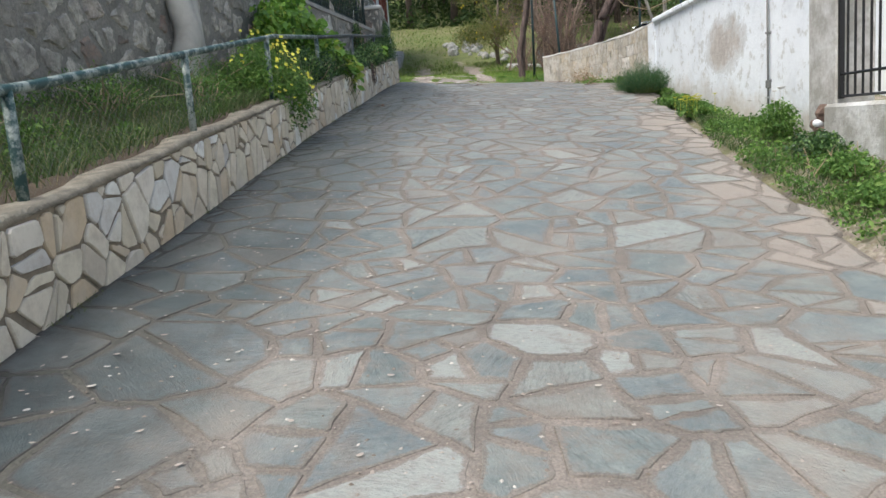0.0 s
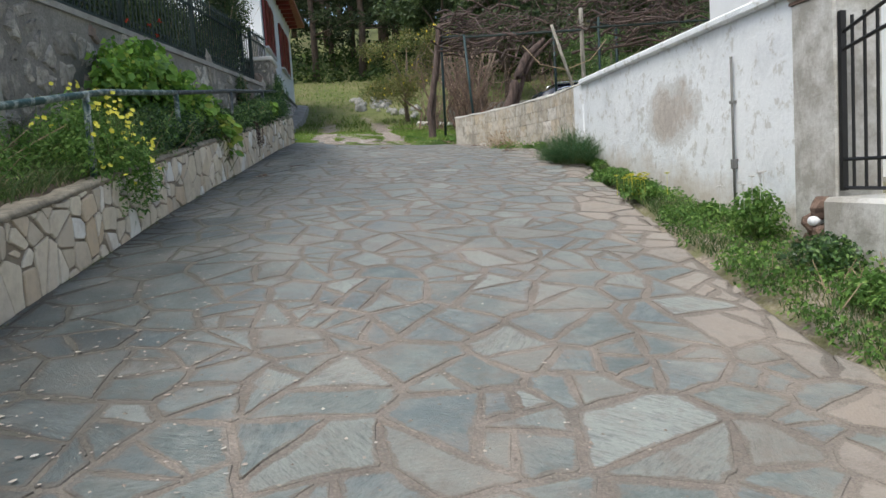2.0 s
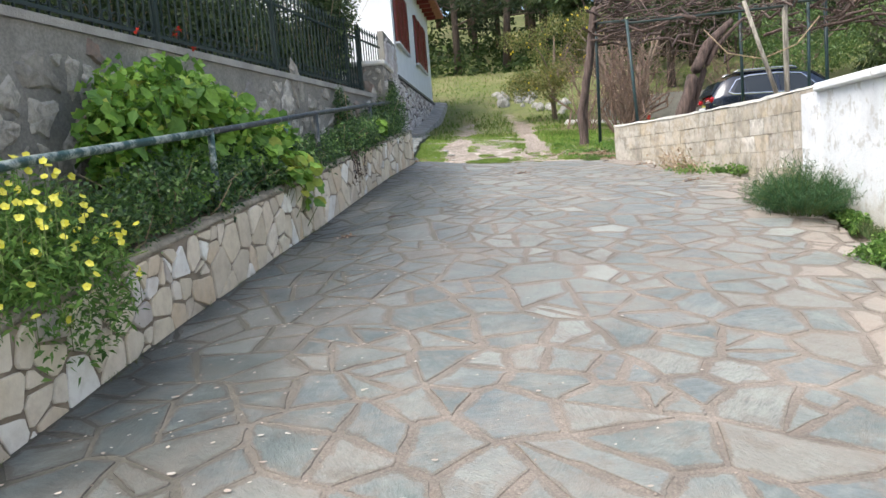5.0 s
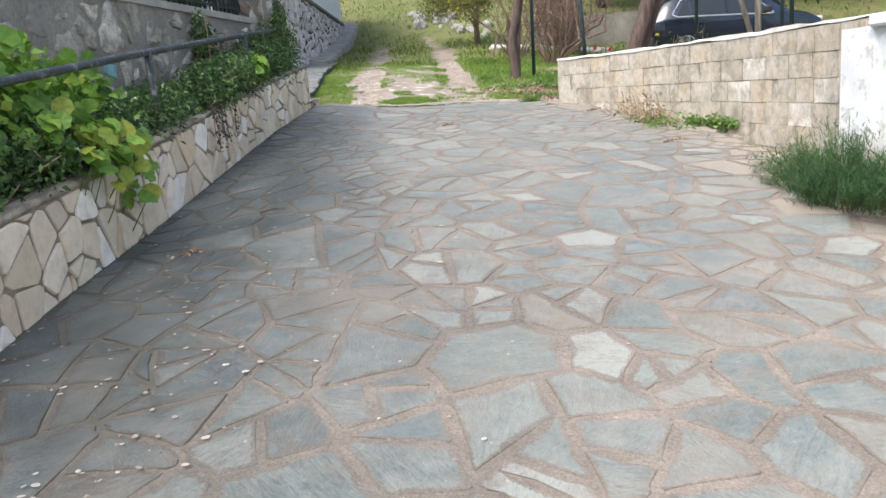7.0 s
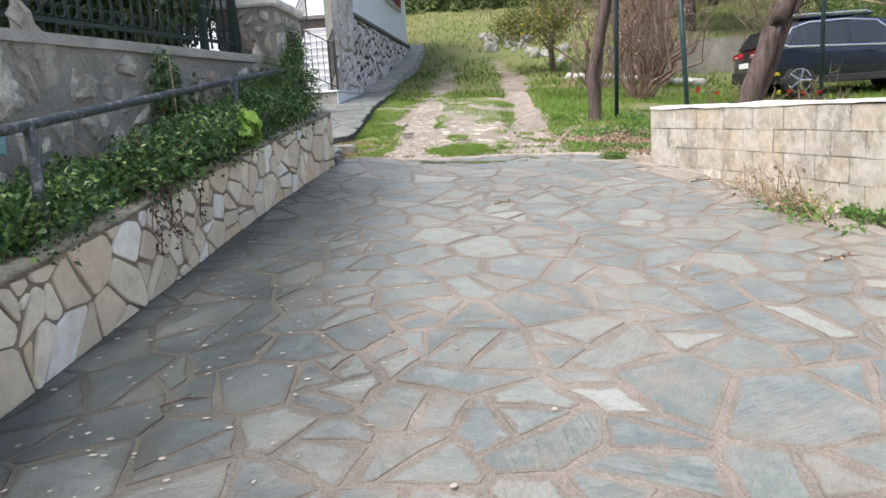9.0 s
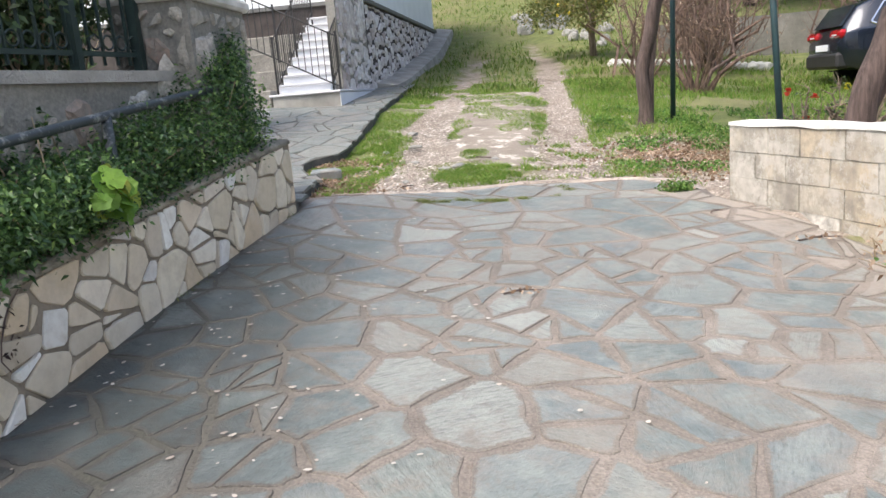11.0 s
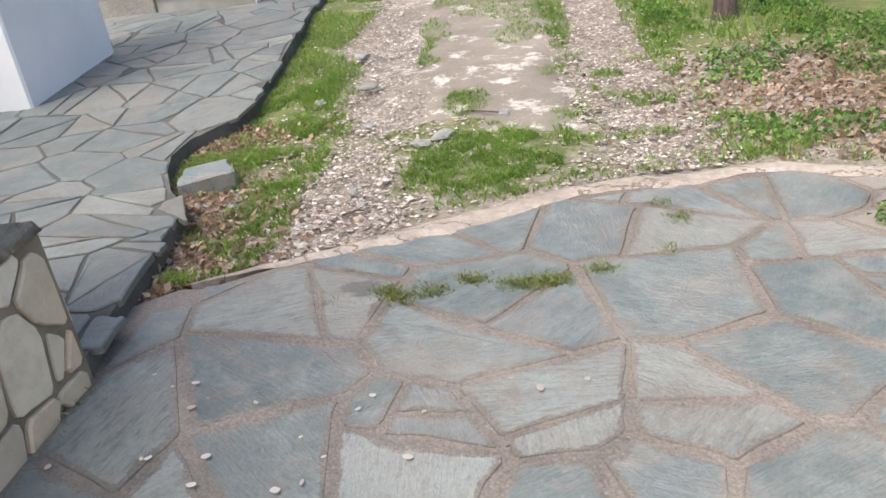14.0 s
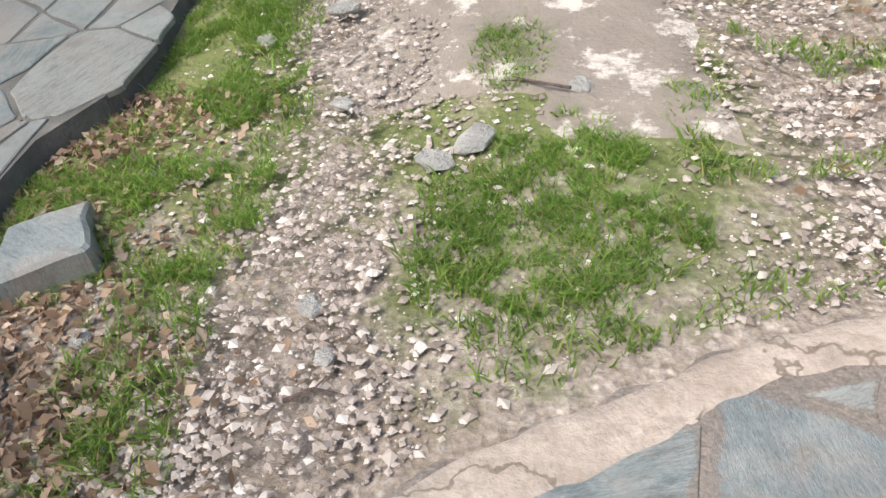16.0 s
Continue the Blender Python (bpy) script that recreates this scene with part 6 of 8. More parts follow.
def gravel():
    r = random.Random(51)
    m, leaves = Mesh(), []
    n = 0
    while n < 46000:
        y = 19.2 + 11 * r.random() ** 1.6
        x = r.uniform(-1.5, 3.4)
        if y < far_edge(x) + 0.05 or x < path_right(y) + 0.02:
            continue
        c = track_mid(y)
        rut = max(math.exp(-((x - c + 0.55) / 0.42) ** 2), math.exp(-((x - c - 1.28) / 0.42) ** 2))
        if r.random() > 0.12 + 0.9 * rut * (0.45 + 1.4 * max(0.0, patchy(x, y, 2.4, 5) + 0.25)):
            continue
        s = 0.0045 + 0.019 * r.random() ** 3.5
        pebble(m, x, y, ground_z(x, y) + 0.002, s, r)
        n += 1
    ob = m.put("gravel", PEBBLE)
    tagged(ob, "loose pale gravel in the ruts of the track", "gravel", kind="stuff")
    litter = []
    while len(litter) < 6800:
        if r.random() < 0.55:
            x, y = r.gauss(2.75, 0.5), r.gauss(21.1, 0.6)
        else:
            y = r.uniform(18.7, 21.5)
            x = path_right(y) + abs(r.gauss(0.08, 0.3))
        if y > far_edge(x) + 0.04 and x > path_right(y) and (x < block_line(1).x or y > 19.3):
            litter.append((x, y, ground_z(x, y) + 0.012))
    stuff("leaf_litter", leaf_mesh(litter, 0.025, 0.06, 8, 0.6, 0.1), BROWN_LEAF, "dry brown leaves on the bare earth", "leaf litter")
    g = np.random.default_rng(9)
    pet = []
    while len(pet) < 700:
        y = float(g.uniform(2.2, 18.3))
        x = wall_foot(y) + abs(float(g.normal(0.75, 0.5))) if g.random() < 0.8 else float(g.uniform(-1.5, 1.6))
        if x < 2.2:
            pet.append(on_drive(x, y, 0.012))
    pm = Mesh()
    for x, y, z in pet:
        s, a = float(g.uniform(0.007, 0.02)), float(g.uniform(0, 6.28))
        ca, sa, wide = math.cos(a), math.sin(a), float(g.uniform(0.5, 0.85))
        ring = [(s * math.cos(q * math.pi / 4) * float(g.uniform(0.8, 1.1)), s * wide * math.sin(q * math.pi / 4) * float(g.uniform(0.8, 1.1))) for q in range(8)]
        pm.add([(x + ca * u - sa * v, y + sa * u + ca * v, z + 0.06 * abs(u)) for u, v in ring], [tuple(range(8))])
    tagged(pm.put("fallen_petals", PETAL), "pale petals and chips scattered on the slate paving", "petals", kind="stuff")
    chips = Mesh()
    for i in range(1500):
        y = r.uniform(1.2, 6.8) if r.random() < 0.75 else r.uniform(6, 12)
        x = r.gauss(-0.2, 0.9)
        if wall_foot(y) + 0.1 < x < 2.2:
            pebble(chips, x, y, on_drive(x, y, 0.003)[2], r.uniform(0.005, 0.013), r)
    tagged(chips.put("stone_chips", PEBBLE), "small pale stone chips lying on the driveway", "gravel", kind="stuff")
    moss = []
    line = [(-0.2, 18.78), (0.05, 18.86), (0.21, 18.82), (0.38, 18.97), (0.6, 18.86), (0.78, 18.93), (0.93, 18.98), (1.16, 19.02), (1.39, 19.36), (1.32, 19.6), (1.28, 19.93)]
    while len(moss) < 3300:
        if r.random() < 0.75:
            u = r.random() * (len(line) - 1.001)
            i, f = int(u), u % 1
            if noise.noise((u * 3.1, 3.3, 0)) < (0.0 if i in (1, 3, 4, 5, 6) else 0.22):
                continue
            x, y = lerp(line[i][0], line[i + 1][0], f) + r.gauss(0, 0.03), lerp(line[i][1], line[i + 1][1], f) + r.gauss(0, 0.028) + 0.05 * noise.noise((u * 2.2, 8, 0))
        else:
            y = r.uniform(2.5, 18.3)
            x = wall_foot(y) + abs(r.gauss(0.02, 0.03))
            if patchy(x, y, 2, 21) < 0.15:
                continue
        moss.append(on_drive(x, y, 0.0))
    stuff("joint_grass", blades(moss, 0.008, 0.032, 0.0022, 12, 2.0), MOSS, "tiny grass in the paving joints and at the wall's foot", "grass")


PEBBLE = material("pale_pebbles", lambda k: (k.ramp(k.island_random(), [(0.0, (0.17, 0.14, 0.115)), (0.35, (0.29, 0.245, 0.21)), (0.75, (0.40, 0.35, 0.305)), (0.92, (0.50, 0.45, 0.40)), (1.0, (0.62, 0.58, 0.53))]), None), 0.9)
gravel()


def worn_patch():
    """Old concrete strip between the ruts."""
    vs, fs = [], []
    ys = np.arange(20.7, 27.8, 0.12)
    n = 16
    for y in ys:
        for i in range(n + 1):
            x = lerp(-0.75, 1.12, i / n)
            left = 0.35 if y < 21.3 else -0.1 - 0.3 * min(1, (y - 21.3) / 4)
            rim = min((x - left) / 0.3, (1.1 - x) / 0.12, (y - 20.8) / 0.3, (27.7 - y) / 0.5, 1.0)
            vs.append((x, y, ground_z(x, y) + 0.035 * rim - 0.018 + 0.03 * patchy(x, y, 2.6) * min(1, max(0.3, 1.3 - rim))))
    for j in range(len(ys) - 1):
        for i in range(n):
            k = j * (n + 1) + i
            fs.append((k, k + 1, k + n + 2, k + n + 1))
    tagged(part("worn_concrete_strip", vs, fs, BEDROCK, None, "", True), "pale worn concrete strip in the middle of the track", "concrete", kind="structure")


worn_patch()


def rock(name, x, y, z, s, seed, mat, label, group="", flat=0.7):
    r = random.Random(seed)
    bm = bmesh.new()
    bmesh.ops.create_icosphere(bm, subdivisions=2, radius=1)
    for v in bm.verts:
        k = 1 + 0.35 * noise.noise(v.co * 1.6 + Vector((seed * 3.1, 0, 0)))
        v.co = Vector((v.co.x * s[0] * k, v.co.y * s[1] * k, v.co.z * s[2] * k * flat))
    me = bpy.data.meshes.new(name)
    bm.to_mesh(me)
    bm.free()
    me.materials.append(mat)
    ob = new(name, me)
    ob.location, ob.rotation_euler = (x, y, z), (0, 0, r.uniform(0, 6))
    return tagged(ob, label, "rock", group)


def rocks():
    r = random.Random(61)
    for i in range(34):
        k = r.random()
        x, y = lerp(0.9, 3.6, k) + r.gauss(0, 0.25), lerp(41.5, 36.8, k) + r.gauss(0, 0.8)
        s = r.uniform(0.1, 0.34) * (1.2 if k < 0.4 else 0.75)
        rock("rock", x, y, ground_z(x, y) + s * 0.15, (s, s * r.uniform(0.6, 1), s), i, ROCK, "grey-white limestone rock lying in the meadow", "rocks in the meadow", 0.9)
    for i in range(22):
        x = lerp(3.0, 6.4, i / 21)
        rock("border_stone", x, 31.1 - 0.12 * (x - 3) + r.uniform(-0.06, 0.06), ground_z(x, 31) + 0.06, (0.14, 0.11, 0.15), 100 + i, LIME, "whitewashed stone edging a garden bed", "row of edging stones")
    for x, y, s in ((-0.28, 20.15, 0.05), (-0.95, 20.05, 0.045), (0.05, 20.85, 0.08), (-0.35, 21.3, 0.06), (0.2, 20.95, 0.10), (-0.45, 22.1, 0.09), (-0.2, 19.95, 0.04), (-0.8, 21.9, 0.07), (-0.62, 23.0, 0.10), (0.6, 21.25, 0.07)):
        rock("loose_stone", x, y, ground_z(x, y) + s * 0.1, (s, s * 0.75, s * 0.5), int(x * 97) % 50 + 200, ROCK, "loose pale stone lying on the track", "loose stones on the track")
    r2 = random.Random(3)
    for x, y, a, w, d in ((-1.2, 20.4, 0.4, 0.17, 0.2),):
        s = thing("loose_slab", x, y, ground_z(x, y), "broken piece of slate lying beside the path", "stone slab", "broken slate pieces")
        poly = rough_outline([(-w, -d), (w, -d * 0.7), (w * 0.9, d), (-w * 0.8, d * 0.8)], r2, 0.1, 0.02)
        vs, fs = slab([(u * math.cos(a) - v * math.sin(a), u * math.sin(a) + v * math.cos(a)) for u, v in poly], lambda u, v, h: (u, v, h + 0.06), 0.03, 0.015, 0.08)
        part("slab", vs, fs, STONE, s)


rocks()


# ---- plants on the bank ----
def stems(m, base, tips, r, rad=0.006, sag=0.1):
    for t in tips:
        b, t = Vector(base), Vector(t)
        mid = b.lerp(t, 0.5) + Vector((r.uniform(-1, 1), r.uniform(-1, 1), r.uniform(-0.2, 1))) * sag
        m.tube([b, mid, t], [rad, rad * 0.75, rad * 0.4], 4, False)


def shrub(name, x, y, z, blobs, n, lo, hi, mat, label, category, seed, stem_mat=None, aspect=0.55, shell=0.5, n_stems=26):
    s = thing(name, x, y, z, label, category)
    r = random.Random(seed)
    pts = blob_points(blobs, n, seed, shell)
    pts[:, 2] = np.maximum(pts[:, 2], 0.01 - 0.55 * (pts[:, 0] > 0.12))
    v, f = leaf_mesh(pts, lo, hi, seed, aspect)
    part("foliage", v, f, mat, s)
    m = Mesh()
    for i in range(n_stems):
        b = r.choice(blobs)
        tip = (b[0] + r.gauss(0, b[3] * 0.5), b[1] + r.gauss(0, b[4] * 0.5), b[2] + r.uniform(-0.2, 0.8) * b[5])
        stems(m, (b[0] * 0.3, b[1] * 0.7, -0.05), [tip], r, 0.008)
    m.put("stems", stem_mat or STRAW, s)
    return s


def at_bank(y, k=0.5):
    """Place on the bank: k from 0 at the tall wall to 1 at the low wall."""
    x = lerp(upper_x(y), wall_foot(y) - LW_T, k)
    return x, y, bank_z(x, y)


def bank_plants():
    # low dark shrubs under and around the rail
    for y, k, w, h, n, sd in ((9.7, 0.9, 0.8, 0.46, 5200, 1), (10.9, 0.95, 0.9, 0.52, 6500, 2), (11.9, 0.9, 0.7, 0.46, 5200, 3), (12.7, 0.95, 0.8, 0.42, 5200, 6), (13.5, 0.95, 0.8, 0.38, 5000, 4), (14.5, 0.95, 0.8, 0.36, 5000, 5)):
        x, y, z = at_bank(y, k)
        shrub("low_shrub", x, y, z, [(0, -w * 0.5, h * 0.4, 0.34, w * 0.45, h * 0.62), (0.04, w * 0.3, h * 0.45, 0.36, w * 0.45, h * 0.7), (-0.1, 0, h * 0.6, 0.3, w * 0.4, h * 0.6)], n, 0.025, 0.055, IVY, "dense green low shrub behind the low wall", "shrub", sd)
    # dark bush at the end of the rail
    x, y, z = at_bank(16.6, 0.85)
    shrub("end_bush", x, y, z, [(0.1, -0.5, 0.18, 0.28, 0.6, 0.26), (0.1, 0.2, 0.28, 0.3, 0.5, 0.36), (0.16, 0.75, 0.34, 0.32, 0.45, 0.42), (0.2, 1.25, 0.46, 0.32, 0.36, 0.5), (0.16, 1.0, 0.72, 0.24, 0.3, 0.26), (0.2, 1.3, 0.9, 0.2, 0.26, 0.24), (0.1, -1.1, 0.14, 0.25, 0.5, 0.2)], 30000, 0.02, 0.044, IVY, "large dark leafy bush hiding the end of the rail", "bush", 11)
    x, y, z = at_bank(15.4, 0.75)
    shrub("low_shrub", x, y, z, [(0.14, -0.3, 0.16, 0.3, 0.5, 0.26), (0.14, 0.4, 0.2, 0.3, 0.5, 0.28)], 4600, 0.03, 0.06, IVY, "dense dark green low shrub behind the low wall", "shrub", 12)
    x, y, z = at_bank(16.0, 0.4)
    shrub("climbing_shrub", x, y, z, [(0.0, -0.2, 0.25, 0.16, 0.3, 0.3), (-0.02, -0.3, 0.6, 0.1, 0.16, 0.26), (-0.02, 0.2, 0.5, 0.08, 0.1, 0.2), (0.1, 0.2, 0.22, 0.16, 0.3, 0.24)], 2600, 0.03, 0.06, IVY, "dark sprawling shrub climbing the tall wall behind the rail", "shrub", 13)
    # garden shrubs right behind the fence
    for y, sd in ((13.9, 1), (15.3, 2), (16.6, 3)):
        shrub("garden_shrub", upper_x(y) - 1.0, y, 3.3, [(0, -0.3, 0.75, 0.4, 0.7, 0.7), (-0.1, 0.4, 1.1, 0.4, 0.7, 0.7), (0.05, 0.1, 0.4, 0.4, 0.8, 0.4)], 5200, 0.04, 0.08, OLIVE, "dark leafy garden shrub behind the iron fence", "shrub", 500 + sd)
    # thin dry-green herbs on the first part of the bank
    for y, k, sd in ((4.4, 0.5, 21), (6.4, 0.45, 22), (7.6, 0.7, 23), (8.4, 0.4, 24)):
        x, y, z = at_bank(y, k)
        shrub("thin_herb", x, y, z, [(0, 0, 0.18, 0.4, 0.55, 0.26), (0.1, 0.3, 0.15, 0.3, 0.4, 0.2)], 1500, 0.02, 0.06, HERB, "wispy green weed on the earth bank", "weed", sd, None, 0.25, 0.2)
    # plant with yellow flowers hanging over the wall
    x, y, z = at_bank(8.95, 1.0)
    blobs = [(0.0, -0.2, 0.22, 0.45, 0.6, 0.42), (0.2, 0.1, 0.05, 0.34, 0.55, 0.42), (-0.12, 0.15, 0.45, 0.36, 0.5, 0.36), (0.1, 0.45, 0.15, 0.3, 0.4, 0.34)]
    s = shrub("flowering_plant", x, y, z, blobs, 9500, 0.025, 0.07, HERB, "bushy green plant with yellow flowers hanging over the low wall", "plant", 31, GREEN_STEM, 0.4, 0.35, 40)
    r = random.Random(77)
    fl = Mesh()
    fst = Mesh()
    for i in range(95):
        b = r.choice(blobs)
        d = Vector((r.gauss(0.5, 0.6), r.gauss(-0.3, 0.8), r.gauss(0.8, 0.5))).normalized()
        k = r.uniform(0.95, 1.3)
        p = Vector((b[0] + b[3] * k * d.x, b[1] + b[4] * k * d.y, b[2] + b[5] * k * d.z))
        fst.tube([p - Vector((0, 0, 0.16)), p], [0.003, 0.002], 3, False)
        face = Vector((r.gauss(0.6, 0.4), r.gauss(-0.7, 0.4), r.gauss(0.6, 0.3))).to_track_quat("Z", "X")
        for q in range(5):
            t = q * 1.257
            d = face @ (Vector((math.cos(t), math.sin(t), 0.25)) * r.uniform(0.018, 0.027))
            e = face @ (Vector((-math.sin(t), math.cos(t), 0)) * 0.013)
            fl.add([p, p + d * 0.6 + e, p + d, p + d * 0.6 - e], [(0, 1, 2, 3)])
    fl.put("flowers", YELLOW, s, "small bright yellow flowers")
    fst.put("flower_stalks", GREEN_STEM, s)
    # big round-leaved plant climbing to the fence and trailing over the wall
    mallow()


def round_leaf_mesh():
    """A cupped, scalloped leaf with folds between its veins and a notch at the stalk."""
    vs, fs = [(0, 0, -0.06)], []
    n = 21
    for ring, rr in ((1, 0.5), (2, 1.0)):
        for i in range(n):
            a = 2 * math.pi * i / n
            vein = math.cos(7 * a)
            w = rr * (1 + (0.09 * vein if ring == 2 else 0)) * (0.62 if i == 0 else 0.9 if i in (1, n - 1) else 1.0)
            vs.append((w * math.cos(a), w * math.sin(a), (0.05 if ring == 1 else 0.10) - 0.07 * rr * vein + 0.10 * rr * math.sin(2 * a + 0.6)))
    for i in range(n):
        j = (i + 1) % n
        fs += [(0, 1 + i, 1 + j), (1 + i, 1 + n + i, 1 + n + j, 1 + j)]
    me = bpy.data.meshes.new("leaf")
    me.from_pydata(vs, [], fs)
    me.polygons.foreach_set("use_smooth", [True] * len(me.polygons))
    return me


def leafy(name, x, y, z, blobs, count, lo, hi, label, category, seed, mats, face=(0.75, -0.35, 0.6), drop=0.3):
    s = thing(name, x, y, z, label, category)
    r = random.Random(seed)
    meshes = []
    for mt in mats:
        me = round_leaf_mesh()
        me.materials.append(mt)
        meshes.append(me)
    m = Mesh()
    pts = blob_points(blobs, count, seed, 0.75)
    for p in pts:
        p = Vector(p)
        d = Vector((r.gauss(face[0], 0.4), r.gauss(face[1], 0.45), r.gauss(face[2], 0.35)))
        o = new("leaf", r.choice(meshes))
        o.parent = s
        k = r.uniform(lo, hi)
        o.matrix_basis = Matrix.Translation(p) @ d.to_track_quat("Z", "X").to_matrix().to_4x4() @ Matrix.Rotation(r.uniform(0, 6.28), 4, "Z") @ Matrix.Scale(k, 4)
        if r.random() < 0.4:
            stems(m, (p.x * 0.6 - (0.3 - drop) * 0.4, p.y * 0.8, p.z - drop), [p], r, 0.005, 0.04)
    m.put("stems", GREEN_STEM, s)
    return s


def mallow():
    x, y, z = at_bank(11.8, 0.5)
    blobs = [(-0.1, -0.8, 0.68, 0.3, 0.5, 0.42), (0.0, -0.2, 0.8, 0.34, 0.6, 0.42), (0.15, 0.6, 0.6, 0.34, 0.6, 0.38), (0.3, 1.2, 0.42, 0.32, 0.5, 0.36), (-0.1, -1.1, 0.45, 0.28, 0.35, 0.4), (0.1, 0.1, 0.4, 0.36, 0.9, 0.38), (0.35, 1.7, 0.3, 0.25, 0.35, 0.28)]
    a = leafy("climbing_plant", x, y, z, blobs, 298, 0.05, 0.088, "sprawling plant with large round bright green leaves against the tall wall", "plant", 91, [MALLOW_A, MALLOW_A, MALLOW_B])
    part("undergrowth", *leaf_mesh(blob_points(blobs, 6500, 19, 0.3) - np.array((0.05, 0, 0.04)), 0.05, 0.1, 19, 0.9), MALLOW, a)
    fl = Mesh()
    r = random.Random(5)
    for i in range(4):
        p = Vector((0.1 + r.gauss(0, 0.1), -0.5 + r.gauss(0, 0.3), 1.22 + r.gauss(0, 0.04)))
        for q in range(10):
            d = Vector((r.gauss(0, 1), r.gauss(0, 1), r.gauss(0.3, 1))).normalized() * 0.03
            e = d.cross(Vector((0.3, 0.2, 1))).normalized() * 0.012
            fl.add([p, p + d * 0.6 + e, p + d, p + d * 0.6 - e], [(0, 1, 2, 3)])
    fl.put("flowers", RED_PETAL, a, "small red flower heads")
    x, y, z = at_bank(12.7, 0.95)
    leafy("trailing_plant", x, y, z, [(0.1, 0.0, 0.2, 0.3, 0.45, 0.22), (0.40, 0.1, -0.02, 0.12, 0.34, 0.26), (0.36, -0.1, 0.15, 0.16, 0.4, 0.2), (0.05, -0.35, 0.3, 0.3, 0.3, 0.2), (0.0, 0.3, 0.4, 0.25, 0.3, 0.2)], 210, 0.04, 0.075, "round-leaved plant with yellowing leaves trailing over the low wall", "plant", 92, [MALLOW_A, MALLOW_A, MALLOW_C])
    x, y, z = at_bank(11.2, 0.98)
    leafy("trailing_plant", x, y, z, [(0.05, 0.0, 0.2, 0.2, 0.4, 0.22)], 26, 0.05, 0.08, "few round bright leaves above the low wall", "plant", 94, [MALLOW_A, MALLOW_B])
    x, y, z = -1.12, 16.0, 2.74
    leafy("seedling", x, y, z, [(0.08, 0.0, 0.34, 0.1, 0.15, 0.15)], 32, 0.035, 0.06, "small light green round-leaved plant among dark ivy", "plant", 93, [MALLOW_A, MALLOW_A, MALLOW_C], drop=0.1)
    # dry vine hanging over the wall's face
    v = Mesh()
    r = random.Random(14)
    o = thing("dry_vine", wall_foot(14.9) + 0.03, 14.9, ground(-1.3, 14.9) + LW_H, "dry dark vine hanging down the stone cladding", "vine")
    pts = []
    for i in range(9):
        y0 = r.uniform(-0.5, 0.5)
        q = Vector((0.01, y0, 0.02))
        line = [q.copy()]
        for k in range(5):
            q = q + Vector((r.uniform(-0.004, 0.012), r.uniform(-0.08, 0.08), -r.uniform(0.03, 0.1)))
            line.append(q.copy())
        v.tube(line, 0.004, 4, False)
        pts += [tuple(p + Vector((0.01, r.gauss(0, 0.04), r.gauss(0, 0.04)))) for p in line for _ in range(2)]
    v.put("stems", VINE_BARK, o)
    part("leaves", *leaf_mesh(pts, 0.02, 0.045, 15, 0.6), DARK_LEAF, o)


def one_leaf(name, a, b, thin=0.3):
    """Leaves that are objects of their own take their tone from the object."""
    m = foliage(name, [(0.0, a), (1.0, b)], 0.5, 0.3, thin)
    nt = m.node_tree
    geo = [n for n in nt.nodes if n.bl_idname == "ShaderNodeNewGeometry"][0]
    info = nt.nodes.new("ShaderNodeObjectInfo")
    for l in list(geo.outputs["Random Per Island"].links):
        nt.links.new(info.outputs["Random"], l.to_socket)
    return m


MALLOW_A = one_leaf("round_leaf_green", (0.115, 0.245, 0.038), (0.24, 0.41, 0.062))
MALLOW_B = one_leaf("round_leaf_deep", (0.075, 0.17, 0.036), (0.14, 0.27, 0.048))
MALLOW_C = one_leaf("round_leaf_yellowing", (0.24, 0.33, 0.05), (0.42, 0.42, 0.07))
DARK_LEAF = foliage("dark_dry_leaves", [(0.0, (0.04, 0.025, 0.02)), (1.0, (0.10, 0.06, 0.05))], 0.7)
bank_plants()


def pale_trunk():
    t = thing("pale_tree", -2.78, 8.75, bank_z(-2.7, 8.75), "tall pale smooth-barked tree trunk before the stone wall", "tree")
    Mesh().gnarl([(0, 0, -0.1), (0.0, 0, 0.5), (-0.02, 0.02, 1.3), (-0.03, 0.05, 2.4), (-0.1, 0.15, 4.0), (-0.3, 0.4, 6.0)], [0.17, 0.14, 0.125, 0.12, 0.11, 0.09], 14, 0.12, 7).put("trunk", PALE_BARK, t, "", True)
    Mesh().tube([(0.08, 0.16, -0.1), (0.07, 0.14, 0.6), (0.03, 0.15, 1.4), (0.06, 0.2, 2.4), (0.3, 0.5, 4.2)], [0.12, 0.10, 0.085, 0.085, 0.07], 12).put("trunk", PALE_BARK, t, "", True)
    g = [(0.2, 0.2, 6.6, 1.6, 1.6, 1.1), (-0.8, 0.8, 6.0, 1.3, 1.4, 0.9), (0.6, -0.9, 5.8, 1.2, 1.2, 0.8)]
    part("crown", *leaf_mesh(blob_points(g, 4200, 3, 0.3), 0.06, 0.13, 3, 0.3), OLIVE, t)


pale_trunk()


